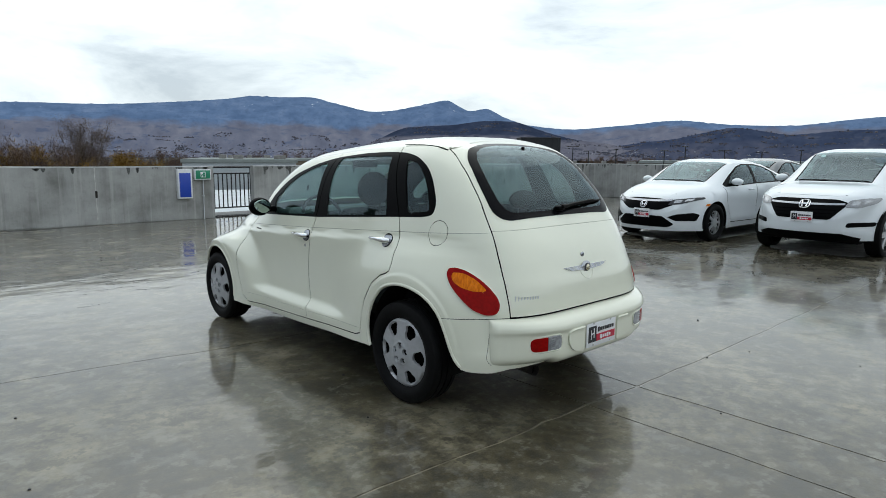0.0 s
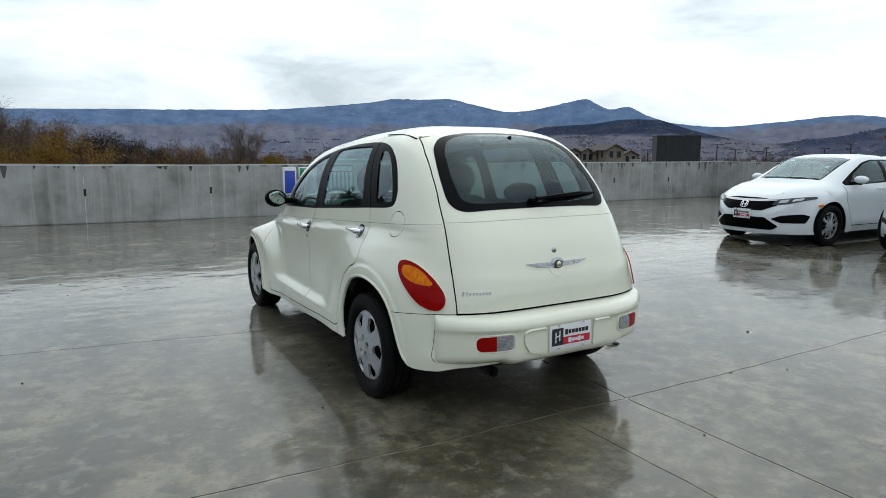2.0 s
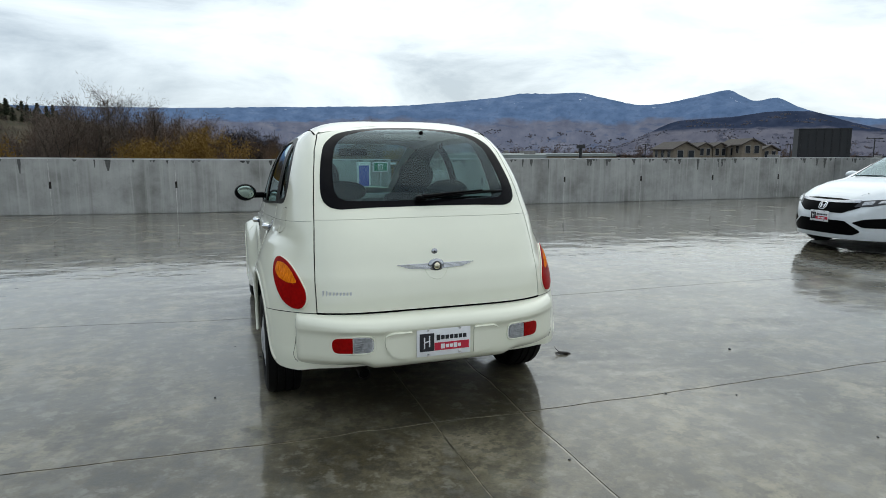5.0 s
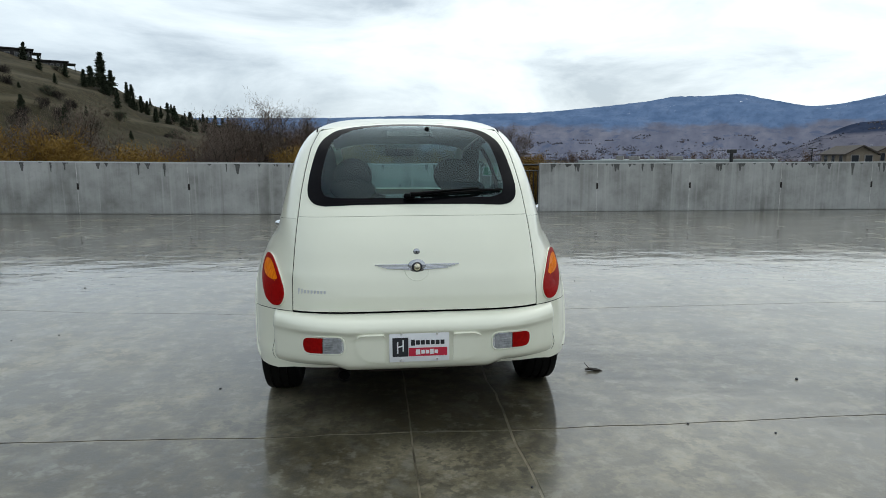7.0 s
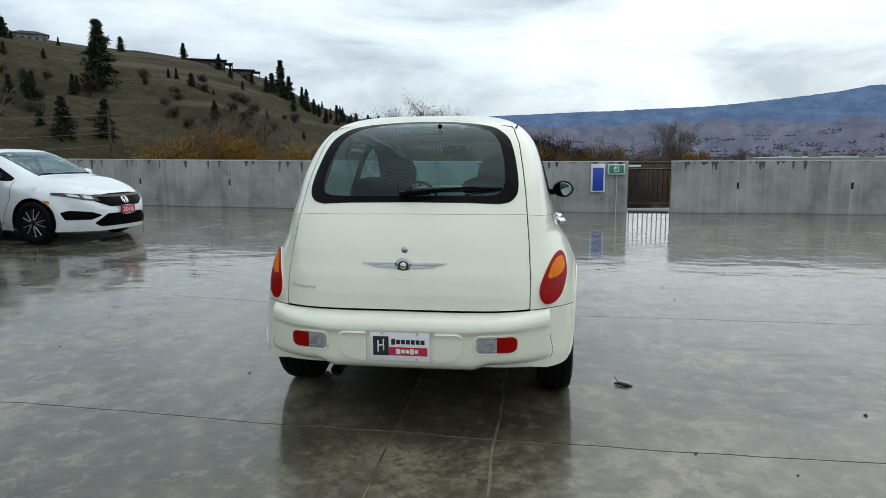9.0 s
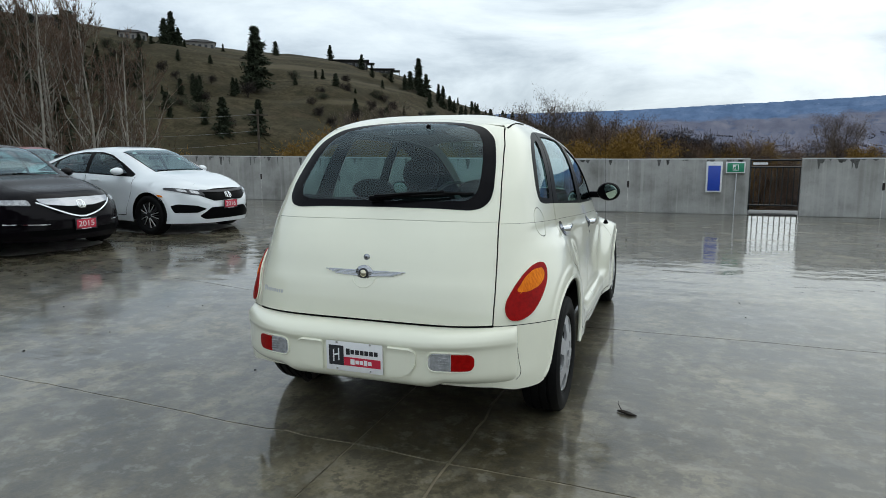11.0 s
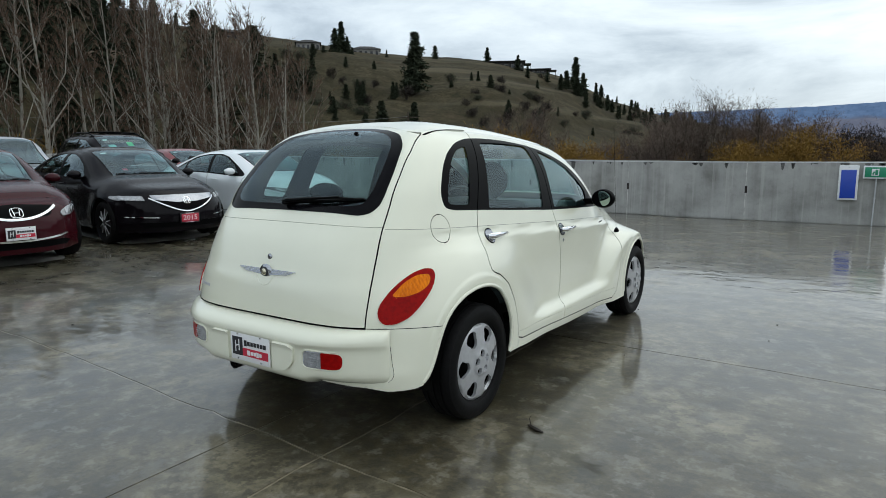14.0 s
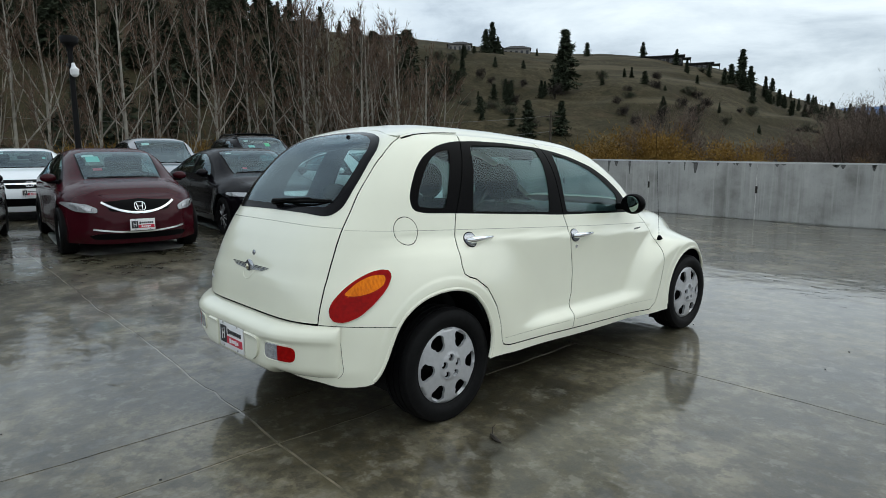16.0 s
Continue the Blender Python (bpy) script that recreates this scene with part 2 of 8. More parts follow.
def lathe(profile, n, axis="x"):
    """Verts and faces of a profile of (along, radius) turned round an axis."""
    vs, fs = [], []
    for a, r in profile:
        for k in range(n):
            t = 2 * math.pi * k / n
            p = (a, r * math.cos(t), r * math.sin(t)) if axis == "x" else (r * math.cos(t), r * math.sin(t), a)
            vs.append(p)
    for i in range(len(profile) - 1):
        for k in range(n):
            a, b = i * n + k, i * n + (k + 1) % n
            fs.append((a, b, b + n, a + n))
    return vs, fs


def smooth01(a, b, x):
    t = np.clip((x - a) / (b - a), 0, 1)
    return t * t * (3 - 2 * t)


def interp(x, table):
    xs, ys = zip(*table)
    return np.interp(x, xs, ys)


class Curve:
    """A smooth curve through points of (x, y): monotone cubic."""

    def __init__(self, pts):
        self.x, self.y = np.array([p[0] for p in pts], float), np.array([p[1] for p in pts], float)
        h, d = np.diff(self.x), np.diff(self.y) / np.diff(self.x)
        m = np.zeros(len(self.x))
        m[1:-1] = np.where(d[:-1] * d[1:] > 0, 2 * d[:-1] * d[1:] / np.where(d[:-1] + d[1:] == 0, 1, d[:-1] + d[1:]), 0)
        m[0], m[-1] = d[0], d[-1]
        self.m, self.h = m, h

    def __call__(self, v):
        v = np.asarray(v, float)
        c = np.clip(v, self.x[0], self.x[-1])
        i = np.clip(np.searchsorted(self.x, c) - 1, 0, len(self.h) - 1)
        h = self.h[i]
        t = (c - self.x[i]) / h
        return ((2 * t ** 3 - 3 * t ** 2 + 1) * self.y[i] + (t ** 3 - 2 * t ** 2 + t) * h * self.m[i]
                + (-2 * t ** 3 + 3 * t ** 2) * self.y[i + 1] + (t ** 3 - t ** 2) * h * self.m[i + 1])


def rounded(poly, r, n=5):
    """A closed outline with its corners rounded by r (one number, or one for each corner)."""
    out, k = [], len(poly)
    for i in range(k):
        p0, p, p1 = Vector(poly[i - 1]), Vector(poly[i]), Vector(poly[(i + 1) % k])
        ri = r[i] if isinstance(r, (list, tuple)) else r
        a, b = p0 - p, p1 - p
        ri = min(ri, a.length * 0.45, b.length * 0.45)
        a, b = p + a.normalized() * ri, p + b.normalized() * ri
        for j in range(n + 1):
            t = j / n
            q = a * (1 - t) ** 2 + p * 2 * t * (1 - t) + b * t * t
            out.append((q.x, q.y))
    return out


def resample(loop, step, closed=True):
    pts = [np.array(p, float) for p in loop]
    out = []
    n = len(pts) if closed else len(pts) - 1
    for i in range(n):
        a, b = pts[i], pts[(i + 1) % len(pts)]
        k = max(1, int(math.ceil(np.linalg.norm(b - a) / step)))
        out += [a + (b - a) * j / k for j in range(k)]
    if not closed:
        out.append(pts[-1])
    return np.array(out)


def inside(poly, pts):
    x, y = pts[:, 0], pts[:, 1]
    p = np.asarray(poly, float)
    q = np.roll(p, -1, axis=0)
    r = np.zeros(len(pts), bool)
    for (x0, y0), (x1, y1) in zip(p, q):
        if y0 != y1:
            r ^= ((y0 > y) != (y1 > y)) & (x < (x1 - x0) * (y - y0) / (y1 - y0) + x0)
    return r


def strip(line, w):
    """A closed outline of width w round an open line."""
    p = resample(line, 0.03, False)
    d = np.gradient(p, axis=0)
    d /= np.linalg.norm(d, axis=1)[:, None] + 1e-12
    nrm = np.stack([-d[:, 1], d[:, 0]], 1) * w / 2
    return np.concatenate([p + nrm, (p - nrm)[::-1]])


def triangulate(outline, loops, step, extra=()):
    """Triangles of a flat domain: its outline and inner loops are kept as edges."""
    from mathutils.geometry import delaunay_2d_cdt
    outline = resample(outline, step * 0.7)
    verts, edges = [], []
    for lp in [outline] + [resample(l, step * 0.6) for l in loops]:
        s, k = len(verts), len(lp)
        verts += [Vector((float(a), float(b))) for a, b in lp]
        edges += [(s + i, s + (i + 1) % k) for i in range(k)]
    fixed = np.array([(v.x, v.y) for v in verts])
    lo, hi = outline.min(0), outline.max(0)
    g = []
    for j, b in enumerate(np.arange(lo[1], hi[1], step * 0.87)):
        for a in np.arange(lo[0] + (j % 2) * step / 2, hi[0], step):
            g.append((a, b))
    g = np.array(g, float).reshape(-1, 2)
    extra = np.array(list(extra), float).reshape(-1, 2)
    if len(extra):
        extra = extra[inside(outline, extra)]
        g = g[[bool(np.min(((extra - q) ** 2).sum(1)) > 0.012 ** 2) for q in g]]
    g = g[inside(outline, g)] if len(g) else g
    g = np.concatenate([g, extra])
    keep = []
    near = np.where(np.arange(len(g)) >= len(g) - len(extra), 0.004, step * 0.38) if len(g) else []
    for s in range(0, len(g), 400):
        d = np.min(((g[s:s + 400, None] - fixed[None]) ** 2).sum(2), axis=1)
        keep.append(d > near[s:s + 400] ** 2)
    g = g[np.concatenate(keep)] if len(g) else g
    verts += [Vector((float(a), float(b))) for a, b in g]
    v, _, f, *_ = delaunay_2d_cdt(verts, edges, [], 0, 1e-6)
    v = np.array([(p.x, p.y) for p in v])
    f = np.array([t for t in f if len(t) == 3])
    c = v[f].mean(1)
    ok = inside(outline, c)
    return v, f[ok], c[ok]


def sheet(name, p2, tris, fn, material, parent, label="", offset=0.0, rim=0.0, mirror=False, eps=0.004, flip=False):
    """A curved panel: flat triangles carried by fn(n x 2) -> n x 3, with the surface's own normals, and its edge turned in by rim."""
    used, inv = np.unique(tris, return_inverse=True)
    q = p2[used]
    f = inv.reshape(-1, 3)
    p = fn(q)
    du, dv = fn(q + [eps, 0]) - fn(q - [eps, 0]), fn(q + [0, eps]) - fn(q - [0, eps])
    n = np.cross(du, dv)
    n /= np.linalg.norm(n, axis=1)[:, None] + 1e-12
    if flip:
        n = -n
    fnm = np.cross(p[f[:, 1]] - p[f[:, 0]], p[f[:, 2]] - p[f[:, 0]])
    bad = (fnm * n[f].mean(1)).sum(1) < 0
    f[bad] = f[bad][:, ::-1]
    p = p + n * offset
    faces = f.tolist()
    if rim:
        cnt = {}
        for t in faces:
            for a, b in ((t[0], t[1]), (t[1], t[2]), (t[2], t[0])):
                cnt[(a, b)] = cnt.get((a, b), 0) + 1
        border = [e for e in cnt if (e[1], e[0]) not in cnt]
        extra, en, idx = [], [], len(p)
        for a, b in border:
            t = p[b] - p[a]
            side = np.cross(t, n[a])
            side /= np.linalg.norm(side) + 1e-12
            extra += [p[a], p[b], p[b] - n[b] * rim, p[a] - n[a] * rim]
            en += [side] * 4
            faces.append([idx + 1, idx, idx + 3, idx + 2])
            idx += 4
        if extra:
            p, n = np.concatenate([p, extra]), np.concatenate([n, en])
    if mirror:
        p, n = p * [-1, 1, 1], n * [-1, 1, 1]
        faces = [t[::-1] for t in faces]
    me = bpy.data.meshes.new(name)
    me.from_pydata(p.tolist(), [], faces)
    me.polygons.foreach_set("use_smooth", [True] * len(faces))
    me.normals_split_custom_set_from_vertices(n.tolist())
    return link_part(name, me, material, parent, label)


def patch(name, loop, fn, material, parent, label="", t=0.006, step=0.02, mirror=False, lift=0.0, flip=False):
    """A raised piece with its own outline, laid on a surface fn."""
    v, f, _ = triangulate(loop, [], step)
    return sheet(name, v, f, fn, material, parent, label, offset=t + lift, rim=t + 0.004, mirror=mirror, flip=flip)


def text_bars(parent, name, at, sizes, material, m):
    """A row of small plain bars."""
    bm = bmesh.new()
    x = at[0]
    for w, h in sizes:
        add_box(bm, (x + w / 2, at[1], at[2]), (w, 0.0012, h))
        x += w * 1.25
    bm.transform(m)
    return part(name, bm, material, parent, smooth=False)


def lettering(name, text, size, m, material, parent=None, label="", depth=0.0008, width=None):
    """Letters in the built-in font as a mesh; m puts the text's own x to the right and y up. width: fit to this length."""
    cu = bpy.data.curves.new(name, "FONT")
    cu.body, cu.size, cu.extrude, cu.align_x, cu.align_y = text, size, depth, "CENTER", "CENTER"
    tmp = bpy.data.objects.new(name, cu)
    scene.collection.objects.link(tmp)
    dg = bpy.context.evaluated_depsgraph_get()
    me = bpy.data.meshes.new_from_object(tmp.evaluated_get(dg))
    bpy.data.objects.remove(tmp)
    if width:
        xs = [v.co.x for v in me.vertices]
        k = width / (max(xs) - min(xs))
        me.transform(Matrix.Diagonal((k, 1, 1, 1)))
    me.materials.clear()
    me.transform(m)
    return link_part(name, me, material, parent, label)

# ---- cars: shape and shared parts ----


class Shape:
    """The outer skin of a car: half-width as a function of length and height, rear at y = 0, front at +y."""

    def __init__(self, top, rear, front, belt, half, lower, lean=0.18, m=5.0, nr=6.0, nf=3.0, yr0=1.3, yf0=3.0, fenders=(), seam=0.89, flares=()):
        self.top, self.rear, self.front, self.belt, self.half, self.lower = Curve(top), Curve(rear), Curve(front), Curve(belt), Curve(half), Curve(lower)
        self.lean, self.m, self.nf, self.yr0, self.yf0, self.fenders, self.seam, self.flares = lean, m, nf, yr0, yf0, fenders, seam, flares
        self.nr = Curve(nr) if isinstance(nr, (list, tuple)) else (lambda z: nr + 0 * z)

    def X(self, y, z):
        y, z = np.broadcast_arrays(np.asarray(y, float), np.asarray(z, float))
        zc, tp, wb = self.belt(y), self.top(y), self.half(y)
        h = np.clip((z - zc) / np.maximum(tp - zc, 0.02), 0, 1)
        up = wb * (1 - self.lean * h) * (1 - h ** self.m) ** (1 / self.m)
        lo = wb + self.lower(z) * smooth01(0.0, 0.05, zc - z)
        for yf, zf, back, fore, rz, xf, r0, r1 in self.fenders:
            dy = np.where(y < yf, (y - yf) / back, (y - yf) / fore)
            r = np.sqrt(dy ** 2 + ((z - zf) / rz) ** 2)
            lo = lo + np.maximum(xf - lo, 0) * (1 - smooth01(r0, r1, r)) * smooth01(0.0, 0.12, zc - z)
        for yf, zf, r, amp in self.flares:
            lo = lo + amp * (1 - smooth01(r, r + 0.022, np.hypot(y - yf, z - zf)))
        x = np.where(z >= zc, up, lo)
        q = np.clip((self.yr0 - y) / (self.yr0 - self.rear(z)), 0, 1)
        n = self.nr(z)
        x = x * (1 - q ** n) ** (1 / n)
        q = np.clip((y - self.yf0) / (self.front(z) - self.yf0), 0, 1)
        return x * (1 - q ** self.nf) ** (1 / self.nf)

    def solve(self, f, lo, hi):
        lo, hi = np.array(lo, float), np.array(hi, float)
        for _ in range(36):
            md = (lo + hi) / 2
            g = f(md)
            lo, hi = np.where(g, lo, md), np.where(g, md, hi)
        return (lo + hi) / 2

    def side(self, p):
        return np.stack([self.X(p[:, 0], p[:, 1]), p[:, 0], p[:, 1]], 1)

    def back(self, p):
        x, z = p[:, 0], p[:, 1]
        y = self.solve(lambda t: self.X(t, z) > np.abs(x), self.rear(z), np.full(len(x), self.yr0))
        return np.stack([x, y, z], 1)

    def nose(self, p):
        x, z = p[:, 0], p[:, 1]
        y = self.solve(lambda t: self.X(t, z) < np.maximum(np.abs(x), 2e-3), np.full(len(x), self.yf0), self.front(z))
        return np.stack([x, y, z], 1)

    def crown(self, p):
        """From (share of the half-width, y) to the upper skin."""
        s, y = p[:, 0], p[:, 1]
        zs = self.belt(y) + self.seam * (self.top(y) - self.belt(y))
        x = s * self.X(y, zs)
        z = self.solve(lambda t: self.X(y, t) < np.abs(x), zs, self.top(y))
        return np.stack([x, y, z], 1)

    def seam_z(self, y):
        return self.belt(y) + self.seam * (self.top(y) - self.belt(y))


def grid_sheet(name, fn, us, vs, material, parent, label="", offset=0.0, rim=0.0, flip=False):
    u, v = np.meshgrid(us, vs)
    p = np.stack([u.ravel(), v.ravel()], 1)
    k = len(us)
    t = []
    for j in range(len(vs) - 1):
        for i in range(k - 1):
            a = j * k + i
            t += [(a, a + 1, a + k + 1), (a, a + k + 1, a + k)]
    return sheet(name, p, np.array(t), fn, material, parent, label, offset, rim, flip=flip)


def side_panels(S, car, outline, drops, regions, rest, step, arches=(), mirror=(False, True), guides=()):
    """Both flanks: outline and loops in (y, z); drops are cut away, regions are (name, loop, material), rest is the name of what is left."""
    loops = list(arches) + list(drops) + [r[1] for r in regions]
    v, f, c = triangulate(outline, loops, step, [tuple(q) for g in guides for q in g])
    owner = np.full(len(f), len(regions))
    for i in range(len(regions) - 1, -1, -1):
        owner[inside(regions[i][1], c)] = i
    for d in drops:
        owner[inside(d, c)] = -1
    for d in arches:
        owner[inside(d, c)] = -2
    made = {}
    for mir in mirror:
        for i, (name, mat) in enumerate([(r[0], r[2]) for r in regions] + [rest]):
            sel = f[owner == i]
            if mat is None or not len(sel):
                continue
            ob = sheet(name, v, sel, S.side, mat, car, rim=0.003, mirror=mir)
            made[(name, mir)] = ob
        keep = np.array([i == -1 or i == len(regions) or (i >= 0 and regions[i][2] is not None) for i in owner])
        sheet("inner_lining", v, f[keep], S.side, M["gap"], car, offset=-0.004, mirror=mir)
    return made


def make_tyre(name, r, w, rim_r, parent, at, side, grooves=True):
    """A tyre lying along x, its outer face towards side."""
    h = w / 2
    prof = [(-h * 0.78, rim_r), (-h * 0.95, rim_r + 0.02), (-h * 1.02, (r + rim_r) / 2), (-h * 0.97, r - 0.030), (-h * 0.90, r - 0.012), (-h * 0.78, r - 0.004)]
    if grooves:
        for g in (-0.45, 0.0, 0.45):
            prof += [(h * g - 0.006, r), (h * g - 0.005, r - 0.008), (h * g + 0.005, r - 0.008), (h * g + 0.006, r)]
    prof += [(h * 0.78, r - 0.004), (h * 0.90, r - 0.012), (h * 0.97, r - 0.030), (h * 1.02, (r + rim_r) / 2), (h * 0.95, rim_r + 0.02), (h * 0.78, rim_r), (h * 0.3, rim_r - 0.01)]
    vs, fs = lathe(prof, 56)
    vs = [(x * side + at[0], y + at[1], z + at[2]) for x, y, z in vs]
    # shoulder sipes: small notches round the shoulder
    return raw(name, vs, fs if side > 0 else [f[::-1] for f in fs], M["rubber"], parent, "black rubber tyre, wet", angle=30)


def disc_sheet(name, r, holes, dome, material, parent, at, side, step=0.02, rim=0.012):
    """A round wheel face in the y-z plane with holes; dome(radius) gives how far it stands out."""
    out = [(r * math.cos(2 * math.pi * k / 64), r * math.sin(2 * math.pi * k / 64)) for k in range(64)]
    v, f, c = triangulate(out, holes, step)
    for hl in holes:
        k = ~inside(hl, c)
        f, c = f[k], c[k]

    def fn(p):
        return np.stack([dome(np.hypot(p[:, 0], p[:, 1])), p[:, 0], p[:, 1]], 1)
    ob = sheet(name, v, f, fn, material, parent, rim=rim, mirror=side < 0)
    ob.data.transform(Matrix.Translation(at))
    return ob


def teardrop(angle, r0, r1, w0, w1, n=10):
    """An outline of a rounded slot along a radius, width w0 near the hub and w1 outside."""
    pts = []
    for k in range(n + 1):
        a = -math.pi / 2 + math.pi * k / n
        pts.append((r1 + w1 * math.cos(a) * 0.7, w1 * math.sin(a)))
    for k in range(n + 1):
        a = math.pi / 2 + math.pi * k / n
        pts.append((r0 + w0 * math.cos(a), w0 * math.sin(a)))
    ca, sa = math.cos(angle), math.sin(angle)
    return [(x * ca - y * sa, x * sa + y * ca) for x, y in pts]


def ball(bm, c, s, u=14, v=9):
    g = bmesh.ops.create_uvsphere(bm, u_segments=u, v_segments=v, radius=1.0)
    bmesh.ops.scale(bm, vec=Vector(s), verts=g["verts"])
    bmesh.ops.translate(bm, vec=Vector(c), verts=g["verts"])
    return g["verts"]


def cabin_seat(car, x, y, z, wide=0.48, lean=18, head=True, name="seat", oval=None):
    """A seat with cushion, backrest and headrest facing +y; z is the cushion's top."""
    rot = Matrix.Rotation(radians(lean), 3, "X")
    bm = bmesh.new()
    add_box(bm, (x, y + 0.12, z - 0.08), (wide, 0.50, 0.17), 0.06)
    back = Vector((x, y - 0.13, z)) + rot @ Vector((0, 0, 0.29))
    add_box(bm, back, (wide, 0.15, 0.62), 0.07, rot)
    seat = part(name, bm, M["seat"], car)
    if head:
        for hx in (0,) if wide < 0.7 else (-wide * 0.28, wide * 0.28):
            top = Vector((x + hx, y - 0.13, z)) + rot @ Vector((0, 0, 0.71))
            hb = bmesh.new()
            if oval:
                top = Vector((x + hx, y - 0.13, z)) + rot @ Vector((0, 0, oval[3]))
                ball(hb, top, oval[:3], 20, 14)
                for px in (-0.05, 0.05):
                    add_tube(hb, [top + Vector((px, 0, 0)), top + Vector((px, 0, -oval[2] - 0.05))], 0.007, 6)
            else:
                add_box(hb, top, (0.27, 0.12, 0.19), 0.055, rot, 4)
            part("headrest", hb, M["seat"], seat)
    return seat


def number_board(car, kind, m, year=""):
    """A dealer's board, built facing -y round its centre: white with black badge and red band, or a red year board."""
    bm = box_bm((0, 0, 0), (0.305, 0.008, 0.152), 0.003)
    bm.transform(m)
    if kind == "year":
        b = part("dealer_board", bm, M["ink"], car, "black framed board with a red year plate")
        bm = box_bm((0, -0.006, 0), (0.270, 0.004, 0.118), 0.002)
        bm.transform(m)
        part("red_plate", bm, M["plate_red"], b)
        lettering("year", year, 0.105, m @ pose(0, -0.009, -0.002, 90), M["plate_white"], b, width=0.22)
        for z in (0.066, -0.066):
            text_bars(b, "print", (-0.07, -0.005, z), [(0.022, 0.010)] * 5, M["plate_white"], m)
        return b
    b = part("dealer_board", bm, M["plate_white"], car, "white dealer board with a black badge and red band")
    bm = box_bm((-0.096, -0.005, 0.0), (0.080, 0.002, 0.096))
    bm.transform(m)
    badge = part("badge", bm, M["ink"], b)
    bm = bmesh.new()
    add_box(bm, (-0.110, -0.0065, -0.002), (0.007, 0.002, 0.060), 0.001)
    add_box(bm, (-0.082, -0.0065, 0.006), (0.007, 0.002, 0.060), 0.001)
    add_box(bm, (-0.096, -0.0065, 0.004), (0.026, 0.002, 0.007), 0.001, Matrix.Rotation(radians(-16), 3, "Y"))
    bm.transform(m)
    part("mark", bm, M["plate_white"], badge)
    bm = box_bm((0.044, -0.005, -0.026), (0.196, 0.002, 0.042))
    bm.transform(m)
    band = part("red_band", bm, M["plate_red"], b)
    text_bars(band, "print", (-0.018, -0.0065, -0.026), [(0.022, 0.026), (0.018, 0.018), (0.018, 0.018), (0.018, 0.026), (0.018, 0.018)], M["plate_white"], m)
    text_bars(b, "print", (-0.042, -0.005, 0.022), [(0.020, 0.030)] + [(0.020, 0.022)] * 6, M["ink"], m)
    for x in (-0.09, 0.09):
        for z in (0.066, -0.064):
            bm = tube_bm([(x, -0.003, z), (x, -0.009, z)], 0.006, 8)
            bm.transform(m)
            part("screw", bm, M["chrome"], b)
    return b


